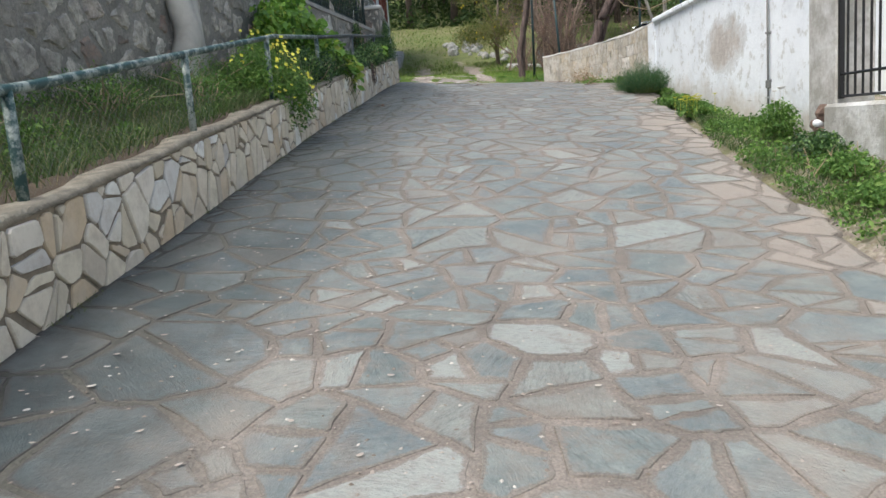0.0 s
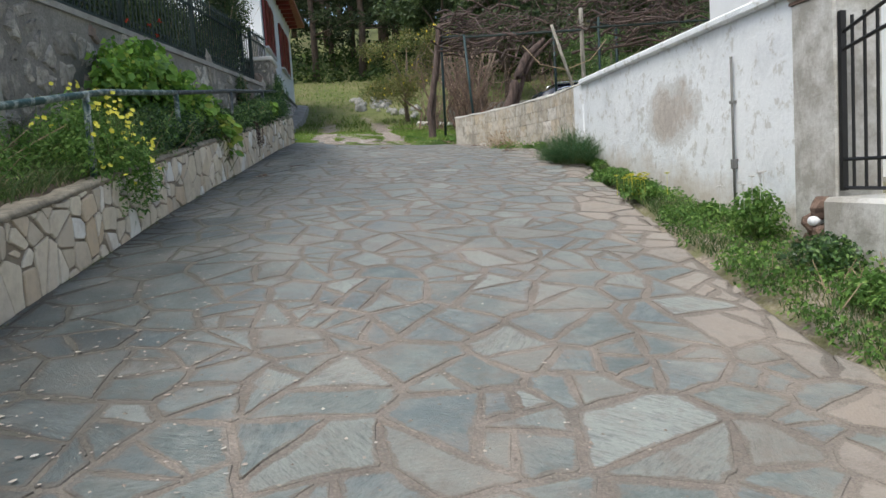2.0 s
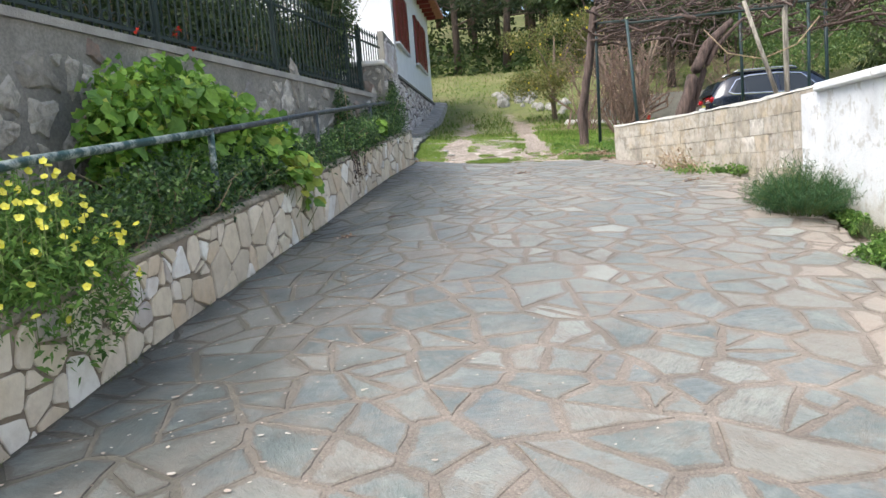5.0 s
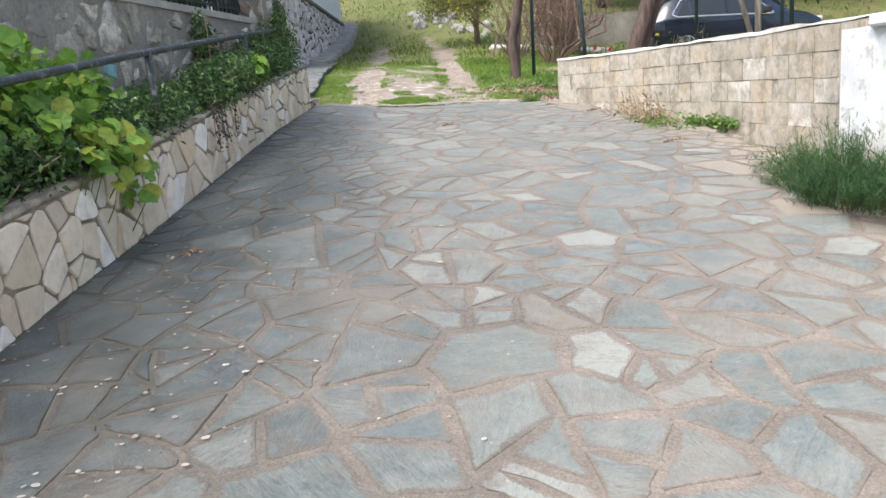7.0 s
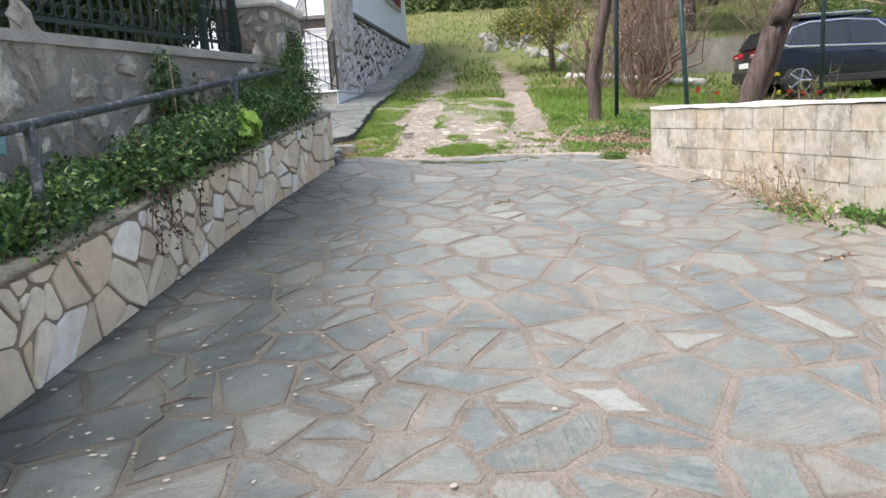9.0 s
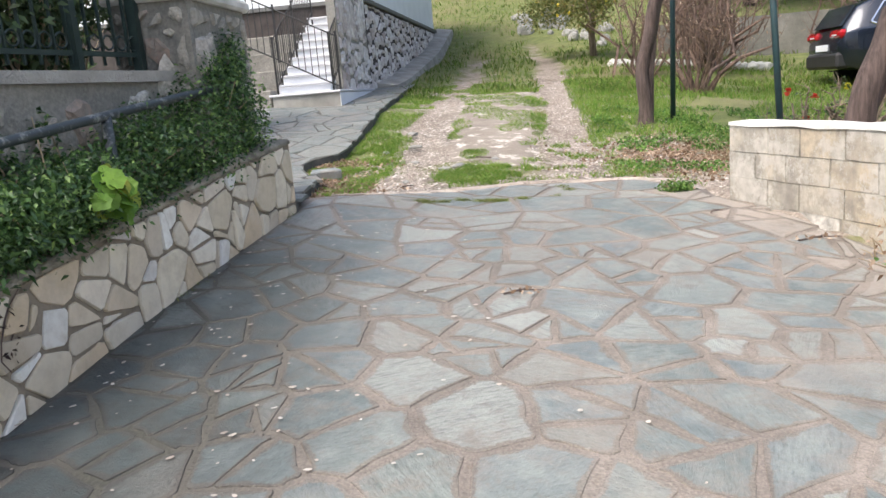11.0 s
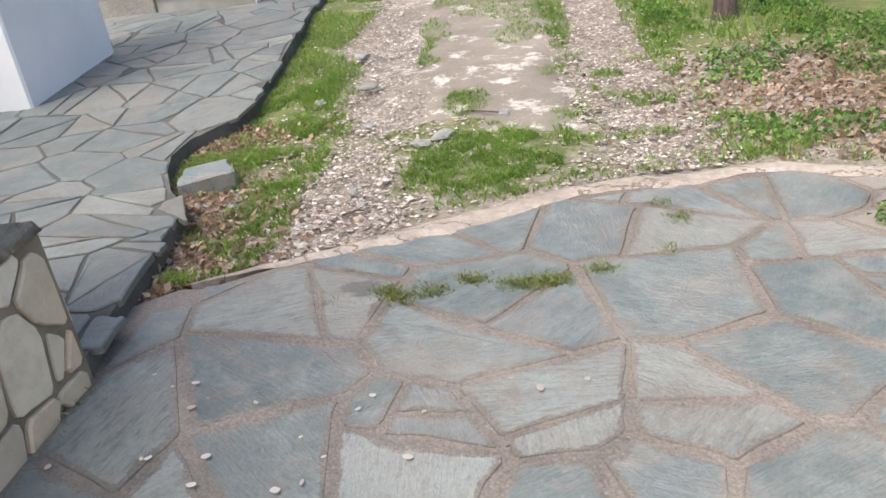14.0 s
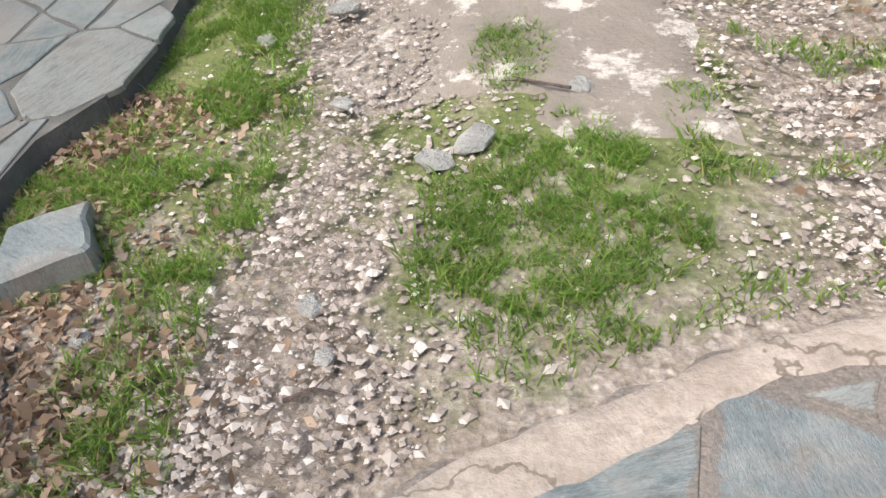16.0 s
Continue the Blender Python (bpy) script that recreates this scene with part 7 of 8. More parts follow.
# ---- garden behind the fence ----
def tree(name, x, y, z, height, spread_r, n, lo, hi, mat, bark_mat, label, seed, trunk_r=0.09, crown_from=0.35, fruit=None, limbs=6, aspect=0.5):
    t = thing(name, x, y, z, label, "tree")
    r = random.Random(seed)
    m = Mesh()
    top = Vector((r.uniform(-0.2, 0.2), r.uniform(-0.2, 0.2), height * 0.8))
    m.tube([(0, 0, -0.15), (r.uniform(-0.05, 0.05), 0.03, height * 0.2), top * 0.6, top], [trunk_r * 1.3, trunk_r, trunk_r * 0.7, trunk_r * 0.25], 9)
    blobs = []
    for i in range(limbs):
        a = 2 * math.pi * i / limbs + r.uniform(-0.5, 0.5)
        h = height * r.uniform(crown_from, 0.62)
        tip = Vector((math.cos(a) * spread_r * r.uniform(0.5, 0.8), math.sin(a) * spread_r * r.uniform(0.5, 0.8), h + height * r.uniform(0.08, 0.3)))
        s = top * (h / height * 0.8)
        m.tube([s, s.lerp(tip, 0.5) + Vector((0, 0, 0.06 * height)), tip], [trunk_r * 0.5, trunk_r * 0.32, trunk_r * 0.12], 6)
        for _ in range(2):
            o = tip + Vector((r.gauss(0, 0.2), r.gauss(0, 0.2), r.gauss(0, 0.12))) * spread_r
            q = spread_r * r.uniform(0.28, 0.46)
            blobs.append((o.x, o.y, o.z, q, q, q * 0.75))
    q = spread_r * 0.4
    blobs.append((top.x, top.y, height * 0.88, q, q, height * 0.14))
    m.put("trunk", bark_mat, t, "", True)
    pts = blob_points(blobs, n, seed, 0.35)
    part("crown", *leaf_mesh(pts, lo, hi, seed, aspect), mat, t)
    if fruit:
        f = Mesh()
        for p in blob_points(blobs, fruit[1], seed + 5, 0.9):
            f.tube([p + np.array((0, 0, d)) for d in (-0.045, -0.03, 0, 0.03, 0.045)], [0.006, 0.027, 0.036, 0.027, 0.006], 7)
        f.put("fruit", fruit[0], t, "ripe yellow fruit", True)
    return t


def back_garden():
    z = UPPER_TOP
    # garden soil behind the tall wall
    vs = [(-9, -8, z - 0.12), (upper_x(-8) - 0.4, -8, z - 0.12), (upper_x(17.4) - 0.4, 17.4, z - 0.12), (-9, 17.4, z - 0.12)]
    lo = [(a, b, -2.0) for a, b, c in vs]
    tagged(part("upper_garden", vs + lo, [(0, 1, 2, 3), (2, 1, 5, 6), (3, 2, 6, 7)], SOIL), "raised garden ground behind the tall wall", "ground", kind="structure")
    for i, y in enumerate((6.0, 7.4, 8.8, 10.3, 11.6, 13.0, 14.3, 15.4, 16.4)):
        x = upper_x(y) - 1.15
        shrub("garden_shrub", x, y, z - 0.1, [(0, 0, 0.5, 0.55, 0.75, 0.5), (-0.1, 0.4, 1.0, 0.5, 0.6, 0.5), (0.15, -0.3, 0.8, 0.45, 0.6, 0.5), (-0.2, 0, 1.5, 0.5, 0.7, 0.5)], 3600, 0.05, 0.10, OLIVE, "dark leafy garden shrub behind the iron fence", "shrub", 200 + i, None, 0.5, 0.3, 12)
    tree("orange_tree", upper_x(14.8) - 1.5, 14.8, z - 0.1, 3.6, 1.5, 9000, 0.05, 0.10, OLIVE, TREE_BARK, "dark evergreen citrus tree with a few fruits behind the fence", 301, 0.08, 0.3, (LEMON, 14))
    for i, (x, y) in enumerate(((-4.2, 18.0), (-4.9, 16.0), (-5.2, 13.8), (-4.6, 20.2), (-5.6, 11.5), (-6, 9.5))):
        shrub("garden_hedge", x, y, z - 0.1 if y < 17.4 else ground_z(x, y), [(0, 0, 0.8, 0.9, 1.2, 0.8), (0, 0.3, 1.7, 0.8, 1.1, 0.8), (0.2, -0.5, 2.3, 0.7, 0.9, 0.6)], 4600, 0.07, 0.13, OLIVE, "tall dark hedge plant in the upper garden", "hedge", 260 + i, None, 0.5, 0.3, 10)
    shrub("gate_bush", -2.0, 16.75, z - 0.05, [(0, 0, 0.5, 0.5, 0.65, 0.5), (0.05, 0.1, 1.1, 0.55, 0.7, 0.5), (0.0, -0.2, 1.7, 0.55, 0.7, 0.5), (0.25, 0.3, 1.4, 0.4, 0.5, 0.45), (-0.1, 0.1, 2.2, 0.5, 0.6, 0.5)], 11000, 0.035, 0.08, OLIVE, "leafy dark green bush rising beside the gate pillar", "bush", 302, None, 0.5, 0.35, 18)
    shrub("gate_bush", -2.2, 17.15, z - 0.12, [(0, 0, 0.5, 0.4, 0.5, 0.5), (0.1, 0.35, 1.0, 0.42, 0.6, 0.5), (0.2, 0.7, 0.9, 0.35, 0.5, 0.5), (0.15, 0.6, 1.5, 0.4, 0.6, 0.45)], 9000, 0.035, 0.08, OLIVE, "leafy dark green bush hanging over the gate pillar", "bush", 305, None, 0.5, 0.35, 18)
    tree("garden_tree", upper_x(11.5) - 2.0, 11.0, z - 0.1, 4.2, 1.8, 9000, 0.06, 0.11, OLIVE, TREE_BARK, "leafy dark green tree behind the fence", 303, 0.09, 0.25)
    tree("garden_tree", upper_x(7.5) - 2.2, 7.5, z - 0.1, 4.2, 1.8, 7000, 0.06, 0.11, OLIVE, TREE_BARK, "leafy dark green tree behind the fence", 304, 0.09, 0.25)


back_garden()


# ---- verge plants by the white wall ----
def verge_plants():
    r = random.Random(15)
    # feathery clump
    s = thing("fennel_clump", 3.42, 12.75, ground_z(3.4, 12.75), "feathery deep green fennel clump against the block wall", "plant")
    pts = []
    m = Mesh()
    for i in range(330):
        a, q = r.uniform(0, 6.28), r.random() ** 0.6
        b = Vector((0.22 * q * math.cos(a) - 0.02, 0.52 * q * math.sin(a), 0))
        tip = b * 1.9 + Vector((r.gauss(0, 0.04), r.gauss(0, 0.05), r.uniform(0.2, 0.56) * (1.1 - 0.6 * q)))
        m.tube([b, b.lerp(tip, 0.5) + Vector((0, 0, 0.05)), tip], [0.004, 0.003, 0.002], 3, False)
        for k in range(44):
            u = r.uniform(0.3, 1)
            p = b.lerp(tip, u)
            pts.append(tuple(p + Vector((r.gauss(0, 0.03), r.gauss(0, 0.03), r.gauss(0, 0.03)))))
    m.put("stems", GREEN_STEM, s)
    part("fronds", *blades(pts, 0.025, 0.06, 0.0022, 16, 2.6), FENNEL, s)
    # leafy weeds, the tallest with white daisies
    for x, y, w, h, n, lab, sd in ((3.42, 7.72, 0.22, 0.40, 900, "leafy weed with white daisies by the pillar", 1), (3.35, 6.75, 0.26, 0.24, 700, "dark broad-leaved weed below the gate plinth", 2), (3.2, 9.55, 0.22, 0.2, 700, "low weed with a bunch of yellow flowers", 3), (3.35, 10.9, 0.28, 0.16, 900, "low leafy weed at the wall's foot", 4), (3.2, 6.0, 0.25, 0.2, 700, "low leafy weed at the wall's foot", 5), (3.05, 5.2, 0.3, 0.18, 800, "low leafy weed at the wall's foot", 6), (3.0, 4.2, 0.3, 0.2, 800, "low leafy weed at the wall's foot", 7), (3.5, 8.7, 0.2, 0.14, 500, "low leafy weed at the wall's foot", 8)):
        p = shrub("leafy_weed", x, y, ground_z(x, y), [(0, 0, h * 0.5, w, w * 1.2, h * 0.55), (w * 0.3, w * 0.4, h * 0.7, w * 0.6, w * 0.7, h * 0.4)], n * 2, 0.02, 0.055, HERB if sd != 2 else IVY, lab, "weed", 400 + sd, GREEN_STEM, 0.6, 0.25, 14)
        f = Mesh()
        k = {1: 7, 3: 26}.get(sd, 0)
        for i in range(k):
            c = Vector((r.gauss(0, w * 0.5), r.gauss(0, w * 0.5), h * r.uniform(1.0, 1.35)))
            for q in range(9):
                t = q * 0.698
                d = Vector((math.cos(t), math.sin(t), 0.5)) * 0.034
                e = Vector((-math.sin(t), math.cos(t), 0)) * 0.010
                f.add([c, c + d * 0.6 + e, c + d, c + d * 0.6 - e], [(0, 1, 2, 3)])
            f.tube([c - Vector((0, 0, 0.2)), c], 0.002, 3, False)
        if k:
            f.put("flowers", WHITE_PETAL if sd == 1 else YELLOW, p, "white daisies" if sd == 1 else "bright yellow flowers")
    # broken masonry under the pillar
    for i, (x, y, s) in enumerate(((3.64, 7.2, 0.10), (3.6, 7.14, 0.07), (3.66, 7.38, 0.09), (3.63, 7.5, 0.07), (3.6, 7.3, 0.08), (3.65, 7.28, 0.1))):
        rock("masonry_lump", x, y, (1.30, 1.12, 1.02, 0.98, 0.94, 1.18)[i], (s * 0.7, s, s * 0.9), 500 + i, BROWN_WALL, "reddish lump of broken masonry under the pillar", "broken masonry", 1.0)
    pp = thing("pipe_stub", 3.6, 7.22, 1.2, "short white plastic pipe end sticking out of broken masonry", "pipe")
    Mesh().tube([(0.1, 0.05, 0), (-0.06, -0.05, 0.01)], 0.035, 12).put("pipe", WHITE, pp, "", True)
    # dry stalks
    d = thing("dry_stalks", 3.25, 6.3, ground_z(3.25, 6.3), "pale dry stalks and straw among the weeds", "weed")
    m = Mesh()
    for i in range(46):
        a = Vector((r.gauss(0, 0.14), r.gauss(0, 0.35), 0))
        m.tube([a, a + Vector((r.gauss(0, 0.06), r.gauss(0, 0.08), r.uniform(0.02, 0.22)))], [0.005, 0.003], 4, False)
    m.put("stalks", STRAW, d)
    # dried weed by the block wall
    x, y = 3.3, 16.55
    w = thing("dried_weed", x, y, ground_z(x, y), "dried brown weed with a green base by the block wall", "weed")
    m, pts, green = Mesh(), [], []
    for i in range(60):
        b = Vector((r.gauss(0, 0.12) - 0.05, r.gauss(0, 0.4), 0))
        tip = b + Vector((-abs(r.gauss(0, 0.16)), r.gauss(0, 0.22), r.uniform(0.08, 0.38)))
        m.tube([b, b.lerp(tip, 0.5) + Vector((0, 0, 0.05)), tip], [0.005, 0.004, 0.002], 4, False)
        pts += [tuple(b.lerp(tip, r.random()) + Vector((r.gauss(0, 0.03), r.gauss(0, 0.03), r.gauss(0, 0.02)))) for _ in range(9)]
        green += [tuple(b + Vector((r.gauss(0, 0.09), r.gauss(-0.15, 0.14), abs(r.gauss(0, 0.05))))) for _ in range(9)]
    m.put("stems", STRAW, w)
    part("dry_leaves", *leaf_mesh(pts, 0.02, 0.05, 17, 0.6), BROWN_LEAF, w)
    part("green_leaves", *leaf_mesh(green, 0.03, 0.07, 18, 0.5), HERB, w)
    x, y = 2.25, 19.25
    shrub("leafy_weed", x, y, ground_z(x, y) + 0.02, [(0, 0, 0.05, 0.14, 0.1, 0.06), (0.12, 0.05, 0.04, 0.1, 0.08, 0.05)], 700, 0.02, 0.045, HERB, "small green weed growing from a crack near the paving's edge", "weed", 421, STRAW, 0.5, 0.25, 10)
    x, y = 3.72, 15.75
    shrub("leafy_weed", x, y, ground_z(x, y), [(0, 0, 0.06, 0.12, 0.26, 0.08), (-0.1, 0.3, 0.05, 0.12, 0.2, 0.07), (0.06, -0.3, 0.05, 0.1, 0.2, 0.07)], 800, 0.03, 0.06, HERB, "low green weed at the foot of the block wall", "weed", 420, GREEN_STEM, 0.6, 0.25, 14)
    # twigs on the paving
    for x, y, L, a in ((0.95, 16.6, 0.22, 0.2), (3.0, 14.9, 0.3, 0.4), (-0.9, 12.4, 0.25, 1.1), (2.4, 18.3, 0.12, 0.6), (-0.2, 19.8, 0.16, 0.1), (0.4, 21.3, 0.4, 2.5), (-0.5, 13.1, 0.2, 0.5), (2.9, 17.6, 0.3, 0.2)):
        t = thing("fallen_twig", x, y, (on_drive(x, y, 0.014)[2] if y < far_edge(x) else ground_z(x, y) + 0.01), "dry brown twig lying on the ground", "twig", "fallen twigs")
        t.rotation_euler = (0, 0, a)
        m = Mesh().tube([(-L / 2, 0, 0.004), (0, 0.02, 0.012), (L / 2, -0.01, 0.005)], [0.007, 0.006, 0.003], 5)
        m.tube([(0, 0.02, 0.012), (L * 0.2, 0.06, 0.012)], [0.004, 0.002], 4)
        m.put("stick", VINE_BARK, t)
        if y < 19 and L > 0.2:
            part("dead_leaves", *leaf_mesh([(random.Random(i).gauss(0, L * 0.3), random.Random(i + 50).gauss(0, 0.04), 0.012) for i in range(16)], 0.02, 0.05, 3, 0.6, 0.1), BROWN_LEAF, t)


verge_plants()


# ---- pergola with its bare vines ----
def wiggle(a, b, r, n, amp):
    a, b = Vector(a), Vector(b)
    out = []
    for i in range(n + 1):
        k = i / n
        e = amp * math.sin(math.pi * k) if n > 1 else 0
        out.append(a.lerp(b, k) + Vector((r.gauss(0, 1), r.gauss(0, 1), r.gauss(0, 1))) * e * 0.6)
    return out


def pergola():
    r = random.Random(23)
    p = thing("pergola", 3.1, 19.1, 2.5, "metal pole pergola carrying bare grapevines", "pergola")
    o = Vector((3.1, 19.1, 2.5))
    posts = [((3.14, 19.13, 2.5), (3.02, 19.2, 4.85), 0.028, POLE_TEAL), ((3.01, 23.48, 2.65), (3.06, 23.45, 5.9), 0.036, POLE_TEAL), ((5.85, 19.5, 2.6), (5.85, 19.5, 5.4), 0.05, GREYWOOD), ((6.3, 19.7, 2.5), (6.3, 19.6, 5.2), 0.03, POLE_TEAL), ((7.6, 22.0, 2.7), (7.6, 22.0, 5.5), 0.04, POLE_TEAL), ((9.2, 19.5, 2.4), (9.2, 19.5, 5.4), 0.04, POLE_TEAL), ((6.05, 22.6, 2.8), (6.05, 22.6, 5.6), 0.035, POLE_TEAL)]
    for a, b, rad, mt in posts:
        Mesh().tube([Vector(a) - o, Vector(b) - o], rad, 8).put("post", mt, p, "grey weathered wooden post" if mt is GREYWOOD else "", True)
    Mesh().tube([Vector((5.05, 19.2, 5.0)) - o, Vector((5.75, 19.35, 2.9)) - o], [0.035, 0.042], 8).put("prop", GREYWOOD, p, "pale leaning wooden prop", True)
    for a, b in (((3.02, 19.2, 4.8), (6.0, 19.5, 4.9)), ((3.06, 23.45, 5.6), (7.6, 22.0, 5.4)), ((6.0, 19.5, 4.95), (9.4, 19.5, 5.0)), ((3.02, 19.2, 4.85), (3.06, 23.45, 5.6)), ((6.0, 19.5, 5.1), (7.6, 22.0, 5.4)), ((7.6, 22.0, 5.4), (9.6, 21.5, 5.4))):
        Mesh().tube([Vector(a) - o, Vector(b) - o], 0.025, 6).put("beam", IRON_DARK, p)
    # vines: thick trunks and a tangle of branches
    v = thing("grapevine", 2.57, 23.18, ground_z(2.57, 23.18), "old shaggy grapevine trunk with bare tangled branches", "vine", "grapevines")
    o2 = v.location.copy()
    Mesh().gnarl([(0, 0, -0.1), (0.02, 0, 0.25), (0.0, 0.02, 0.8), (0.15, 0, 1.4), (0.30, 0, 2.2), (0.42, 0, 3.0), (0.6, 0, 3.4)], [0.13, 0.085, 0.085, 0.10, 0.085, 0.075, 0.05], 11, 0.4, 3).put("trunk", VINE_BARK, v, "", True)
    Mesh().gnarl([(0.08, 0.05, -0.1), (0.12, 0.04, 0.9), (0.22, 0.05, 1.7), (0.38, 0.05, 2.6), (0.5, 0, 3.1)], [0.05, 0.055, 0.05, 0.05, 0.04], 9, 0.4, 5).put("trunk", VINE_BARK, v, "", True)
    m = Mesh()
    for i in range(44):
        a = Vector((r.uniform(2.7, 3.6), r.uniform(22.2, 23.8), r.uniform(5.1, 6.1)))
        b = a + Vector((r.uniform(0.4, 2.6), r.gauss(0, 0.9), r.gauss(0.05, 0.3)))
        m.tube([q - o2 for q in wiggle(a, b, r, 6, 0.2)], [0.03, 0.026, 0.022, 0.018, 0.014, 0.010, 0.006], 5, False)
    m.put("branchwork", VINE_BARK, v, "", True)
    w = thing("grapevine", 3.95, 19.75, ground_z(3.95, 19.75), "thick leaning old vine trunk with bare branches", "vine", "grapevines")
    o3 = w.location.copy()
    for k, (dx, rad) in enumerate(((0, 0.12), (0.2, 0.06))):
        Mesh().gnarl([(dx * 0.5, dx, -0.1), (dx * 0.6 + 0.02, dx, 0.4), (0.12 + dx, dx * 0.8, 0.9), (0.32 + dx, dx * 0.5, 1.45), (0.62 + dx, 0.1, 2.0), (1.1 + dx, 0.2, 2.45)], [rad * 1.2, rad, rad, rad * 0.95, rad * 0.8, rad * 0.4], 12, 0.22, k * 4).put("trunk", VINE_BARK, w, "", True)
    m = Mesh()
    for i in range(150):
        x = r.uniform(4.0, 9.5)
        a = Vector((x, r.uniform(19.0, 22.8), r.uniform(4.75, 5.7)))
        b = a + Vector((r.uniform(-1.6, 1.8), r.gauss(0, 0.9), r.gauss(0.05, 0.28)))
        rad = r.choice((0.012, 0.018, 0.028, 0.04))
        pts = [q - o3 for q in wiggle(a, b, r, 6, 0.2)]
        m.tube(pts, [rad * (1 - 0.12 * j) for j in range(7)], 5, False)
        for t in range(3):
            q = pts[r.randrange(1, 6)]
            m.tube(wiggle(q, q + Vector((r.gauss(0, 0.4), r.gauss(0, 0.3), r.gauss(-0.05, 0.3))), r, 3, 0.08), [0.008, 0.006, 0.004, 0.002], 4, False)
    m.put("branchwork", VINE_BARK, w, "", True)
    # hanging loop of wire
    h = thing("hanging_cable", 4.4, 19.4, 4.6, "loose pale cable hanging under the pergola", "cable")
    Mesh().tube([(0, 0, 0.0), (0.4, 0, -0.45), (1.0, 0, -0.6), (1.6, 0, -0.4), (2.0, 0, 0.05)], 0.012, 5).put("cable", STRAW, h, "", True)


pergola()


def bare_shrub(x, y, h, w, n, seed, mat, label, leaves=0, leaf_mat=None):
    s = thing("bare_shrub", x, y, ground_z(x, y), label, "shrub", "bare brown shrubs")
    r = random.Random(seed)
    m = Mesh()
    pts = []
    for i in range(int(n * 0.6)):
        a = r.uniform(0, 6.28)
        q = r.random() ** 0.7 * w
        b = Vector((0.15 * q * math.cos(a), 0.15 * q * math.sin(a), -0.05))
        t = Vector((q * math.cos(a), q * math.sin(a), h * r.uniform(0.6, 1.0) * (1.1 - 0.4 * q / w)))
        rad = r.choice((0.008, 0.014, 0.024)) if i > 4 else 0.05
        line = wiggle(b, t, r, 5, 0.14 * h * 0.7)
        m.tube(line, [rad, rad * 0.85, rad * 0.7, rad * 0.5, rad * 0.3, rad * 0.15], 5, False)
        for k in range(7):
            p = line[r.randrange(2, 6)]
            e = p + Vector((r.gauss(0, 0.25), r.gauss(0, 0.25), r.uniform(0.05, 0.5))) * (h / 3)
            m.tube(wiggle(p, e, r, 2, 0.08), [0.008, 0.005, 0.002], 4, False)
            pts += [tuple(p.lerp(e, r.random()) + Vector((r.gauss(0, 0.05), r.gauss(0, 0.05), r.gauss(0, 0.05)))) for _ in range(leaves)]
    m.put("branchwork", mat, s, "", True)
    if pts:
        part("leaves", *leaf_mesh(pts, 0.03, 0.07, seed, 0.5), leaf_mat, s)
    return s


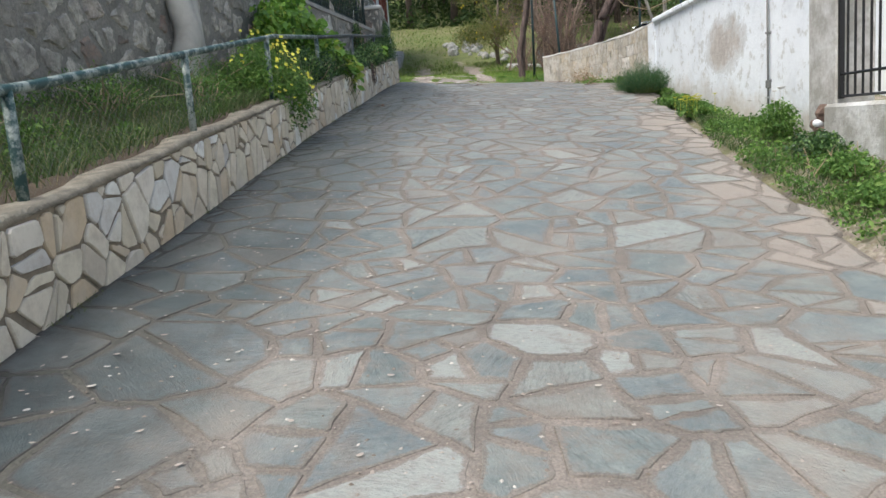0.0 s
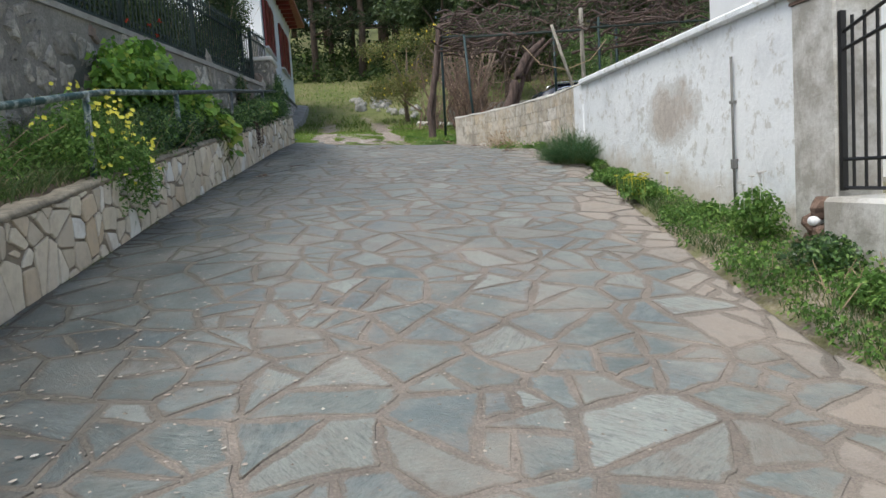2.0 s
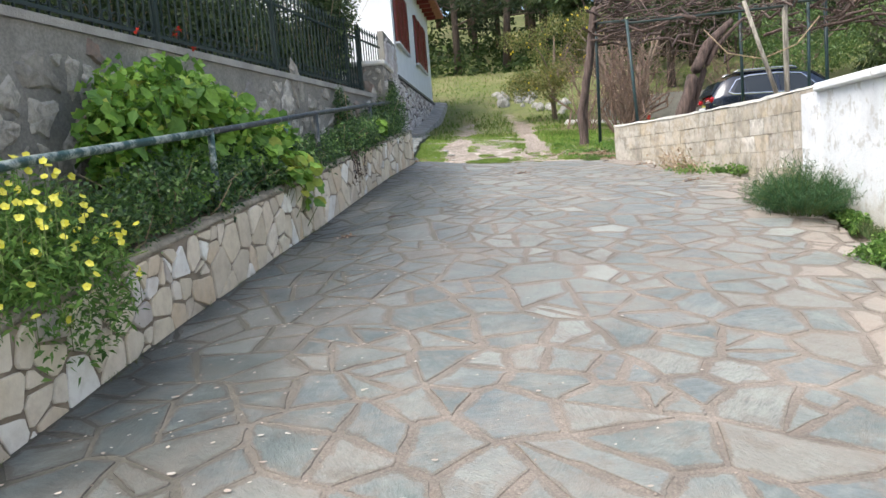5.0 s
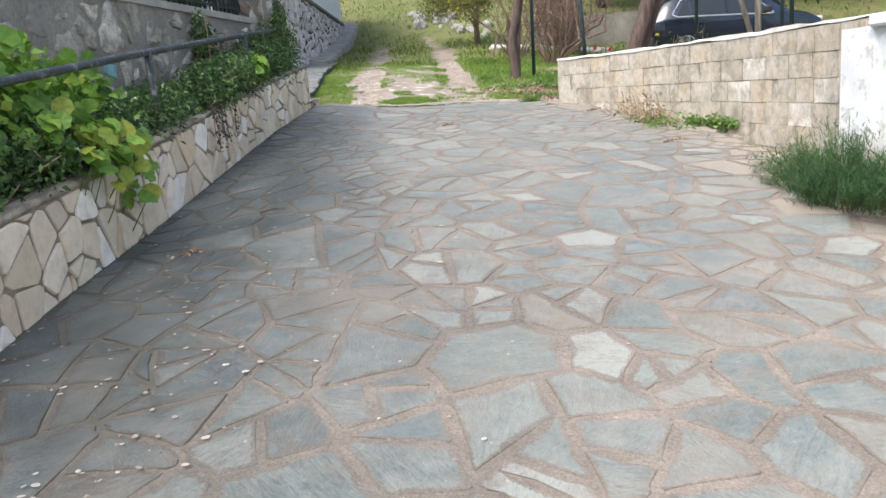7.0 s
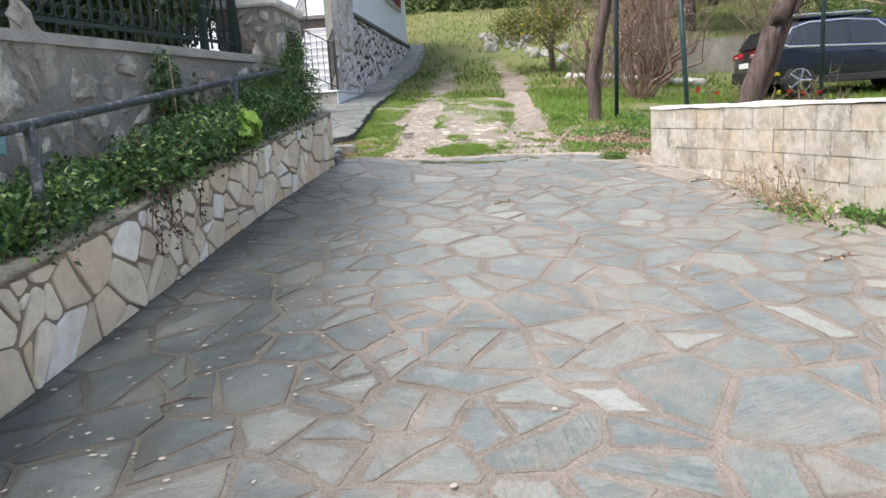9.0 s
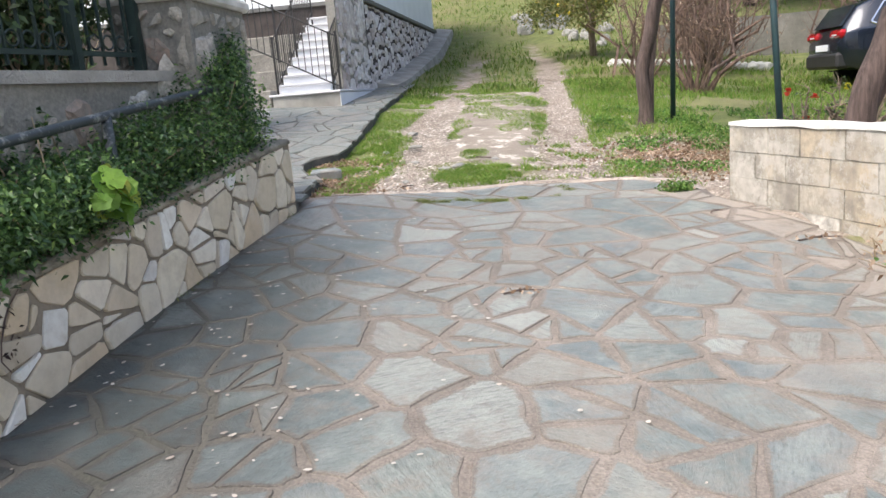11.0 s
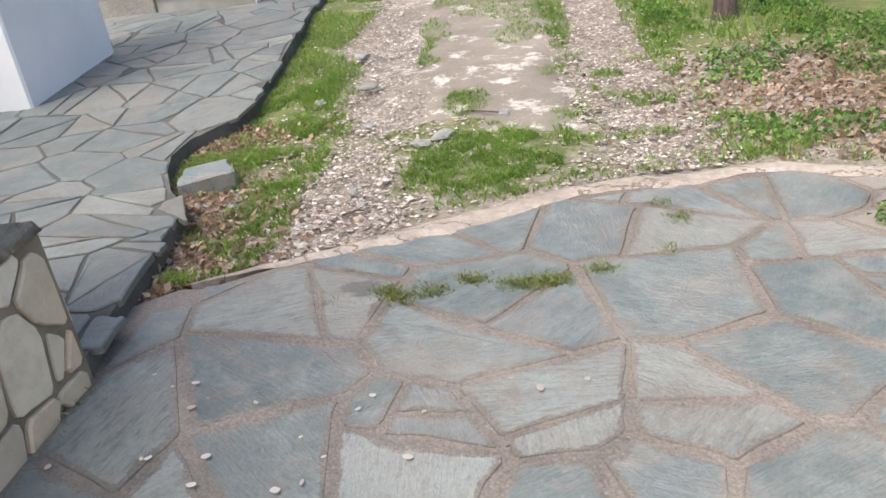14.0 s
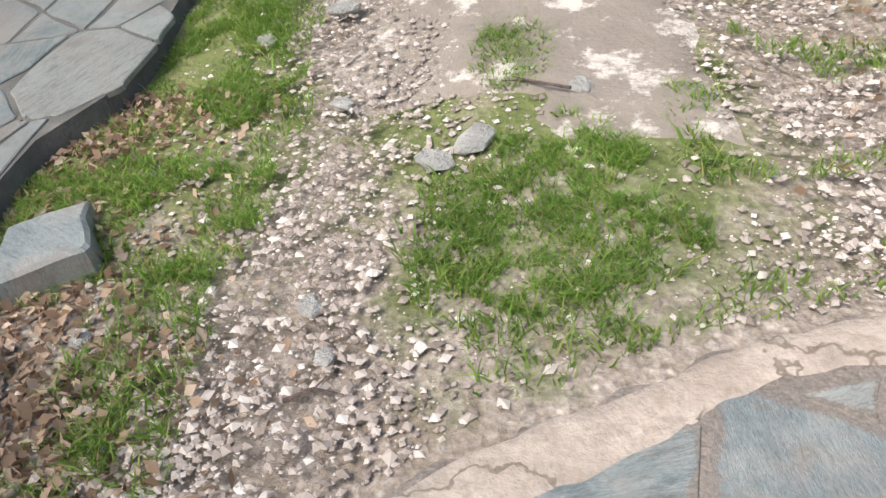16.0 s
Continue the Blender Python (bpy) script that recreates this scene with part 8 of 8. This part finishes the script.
def shrubs_beyond():
    for x, y, h, w, n, sd in ((4.0, 26.8, 3.4, 1.7, 50, 1), (5.0, 30.4, 3.2, 1.5, 46, 2), (3.5, 29.8, 3.4, 1.6, 46, 3), (8.6, 31.6, 3.0, 1.6, 40, 5), (5.2, 30.6, 3.6, 1.8, 46, 6)):
        bare_shrub(x, y, h, w, n, sd, TWIG, "tall bare reddish-brown shrub beyond the pergola", 2, BROWN_LEAF)
    # branching fruit tree with pale bark
    t = thing("bare_fruit_tree", 5.1, 31.6, ground_z(5.1, 31.6), "bare pale-barked fruit tree with many stems", "tree")
    r = random.Random(9)
    for i in range(8):
        a = i * 0.8
        m = Mesh().tube(wiggle((0.15 * math.cos(a), 0.12 * math.sin(a), -0.1), (1.2 * math.cos(a), 0.9 * math.sin(a), 3.0), r, 5, 0.2), [0.13, 0.11, 0.09, 0.07, 0.05, 0.02], 8)
        for k in range(8):
            b = Vector((1.2 * math.cos(a), 0.9 * math.sin(a), 3.0)) * r.uniform(0.4, 1.0)
            m.tube(wiggle(b, b + Vector((r.gauss(0, 0.6), r.gauss(0, 0.6), r.uniform(0.1, 0.9))), r, 3, 0.1), [0.035, 0.022, 0.012, 0.005], 5, False)
        m.put("stem", TREE_BARK, t, "", True)
    tree("lemon_tree", 2.75, 33.2, ground_z(2.75, 33.2), 3.7, 1.6, 15000, 0.05, 0.1, LEMON_LEAF, TREE_BARK, "citrus tree with yellow-green leaves and yellow fruit", 311, 0.08, 0.14, (LEMON, 46), 9)
    tree("citrus_tree", 10.8, 31.4, ground_z(10.8, 31.4), 3.9, 2.2, 12000, 0.07, 0.13, CITRUS, TREE_BARK, "broad green citrus tree behind the parked car", 312, 0.1, 0.2)
    tree("citrus_tree", 14.0, 28.6, ground_z(14.0, 28.6), 3.8, 2.2, 9000, 0.07, 0.13, CITRUS, TREE_BARK, "broad green citrus tree behind the parked car", 313, 0.1, 0.2)
    for i, (x, y, h) in enumerate(((8.5, 40, 7.5), (12.5, 38, 7), (17, 39, 8), (6.0, 45, 7.5), (21, 35, 7), (11, 46, 8), (16, 32, 6))):
        tree("evergreen_tree", x, y, ground_z(x, y), h, 2.7, 8000, 0.16, 0.32, OLIVE, PINE_BARK, "dark broad evergreen tree behind the pergola", 320 + i, 0.16, 0.18, None, 9)
    # rose bushes behind the block wall
    for x, y, sd in ((4.35, 20.9, 1), (3.7, 20.2, 2), (5.2, 20.6, 3)):
        s = bare_shrub(x, y, 0.95, 0.5, 16, 40 + sd, TREE_BARK, "thorny rose bush with few leaves behind the block wall", 2, OLIVE)
        f = Mesh()
        for i in range(3):
            p = Vector((r.gauss(0, 0.25), r.gauss(0, 0.2), r.uniform(0.5, 0.9)))
            for q in range(14):
                d = Vector((r.gauss(0, 1), r.gauss(0, 1), r.gauss(0.4, 1))).normalized() * 0.045
                e = d.cross(Vector((0.2, 0.3, 1))).normalized() * 0.025
                f.add([p, p + d * 0.6 + e, p + d, p + d * 0.6 - e], [(0, 1, 2, 3)])
        f.put("flowers", YELLOW if sd == 1 else RED_PETAL, s, "open garden roses")
    low = Mesh().box((4.5, 33.5, 3.2), (11, 33.9, 4.7))
    tagged(low.put("field_wall", RENDER), "low grey stone wall across the garden", "stone wall", kind="structure")


shrubs_beyond()


# ---- pine wood on the hill ----
def pine(x, y, h, seed, label):
    t = thing("pine_tree", x, y, ground_z(x, y) - 0.2, label, "tree", "pine wood on the slope")
    r = random.Random(seed)
    m = Mesh().tube([(0, 0, 0), (r.gauss(0, 0.1), 0, h * 0.3), (r.gauss(0, 0.2), r.gauss(0, 0.2), h * 0.65), (0, 0, h)], [0.26, 0.2, 0.15, 0.04], 9)
    blobs = []
    for i in range(17):
        k = r.uniform(0.22, 1.0)
        a, L = r.uniform(0, 6.28), (1.15 - k) * r.uniform(2.2, 4.0) + 0.5
        b = Vector((0, 0, h * k))
        e = b + Vector((math.cos(a) * L, math.sin(a) * L, r.uniform(-0.2, 0.8)))
        m.tube([b, e], [0.06, 0.02], 5, False)
        blobs += [(e.x, e.y, e.z, 1.1, 1.1, 0.55), (lerp(b.x, e.x, 0.6), lerp(b.y, e.y, 0.6), lerp(b.z, e.z, 0.6), 0.9, 0.9, 0.45)]
    m.put("trunk", PINE_BARK, t, "", True)
    part("crown", *leaf_mesh(blob_points(blobs, 3600, seed, 0.2), 0.22, 0.5, seed, 0.28), PINE, t)
    return t


def wood():
    r = random.Random(71)
    kinds = [pine(-5, 54, 14, 1, "tall dark pine on the hillside"), pine(1.5, 51.5, 13, 2, "tall dark pine on the hillside"), pine(6, 53, 15, 3, "tall dark pine on the hillside"), pine(10.5, 50.5, 12, 4, "tall dark pine on the hillside")]
    for j, (y, step, off) in enumerate(((51.5, 4.2, 0), (56, 4.0, 2.0), (62, 4.4, 1.0), (71, 5.0, 3.0), (84, 6.0, 1.0))):
        x = -34 - off
        while x < 62:
            px, py = x + r.uniform(-1.2, 1.2), y + r.uniform(-1.8, 1.8) - 0.10 * max(0, x - 8)
            if not (j == 0 and any(abs(px - k.location.x) < 1.8 for k in kinds)):
                s = r.uniform(0.85, 1.25)
                k = r.choice(kinds)
                c = copy_thing(k, Matrix.Translation((px, py, ground_z(px, py) - 0.2)) @ Matrix.Rotation(r.uniform(0, 6.28), 4, "Z"))
                c.scale = (s, s, s)
            x += step
    under = []
    for i in range(24000):
        x, y = r.uniform(-30, 50), 48.5 + 18 * r.random() ** 1.3
        y -= 0.10 * max(0, x - 8)
        under.append((x, y, ground_z(x, y) + 2.6 * r.random() ** 1.6 * (0.6 + patchy(x, y, 0.25, 2))))
    stuff("undergrowth", leaf_mesh(under, 0.2, 0.5, 72, 0.5), UNDER, "dark green undergrowth at the edge of the wood", "undergrowth")
    far = []
    for i in range(15000):
        x, y = r.uniform(-90, 130), r.uniform(100, 135)
        far.append((x, y, ground_z(x, y) + 16 * r.random() ** 0.8 * (0.75 + 0.4 * patchy(x, y, 0.08, 2))))
    stuff("far_wood", leaf_mesh(far, 1.2, 2.6, 73, 0.5), PINE, "distant dark wood closing the hillside", "wood")


UNDER = foliage("undergrowth_leaves", [(0.0, (0.03, 0.055, 0.02)), (0.6, (0.06, 0.10, 0.03)), (1.0, (0.12, 0.17, 0.05))], 0.6, 0.2, 0.3)
wood()


# ---- single stones and blocks of the walls, paths and driveway ----
path_stones()
plinth_stones()
blocks()
rubble()
cladding()
drive_stones()
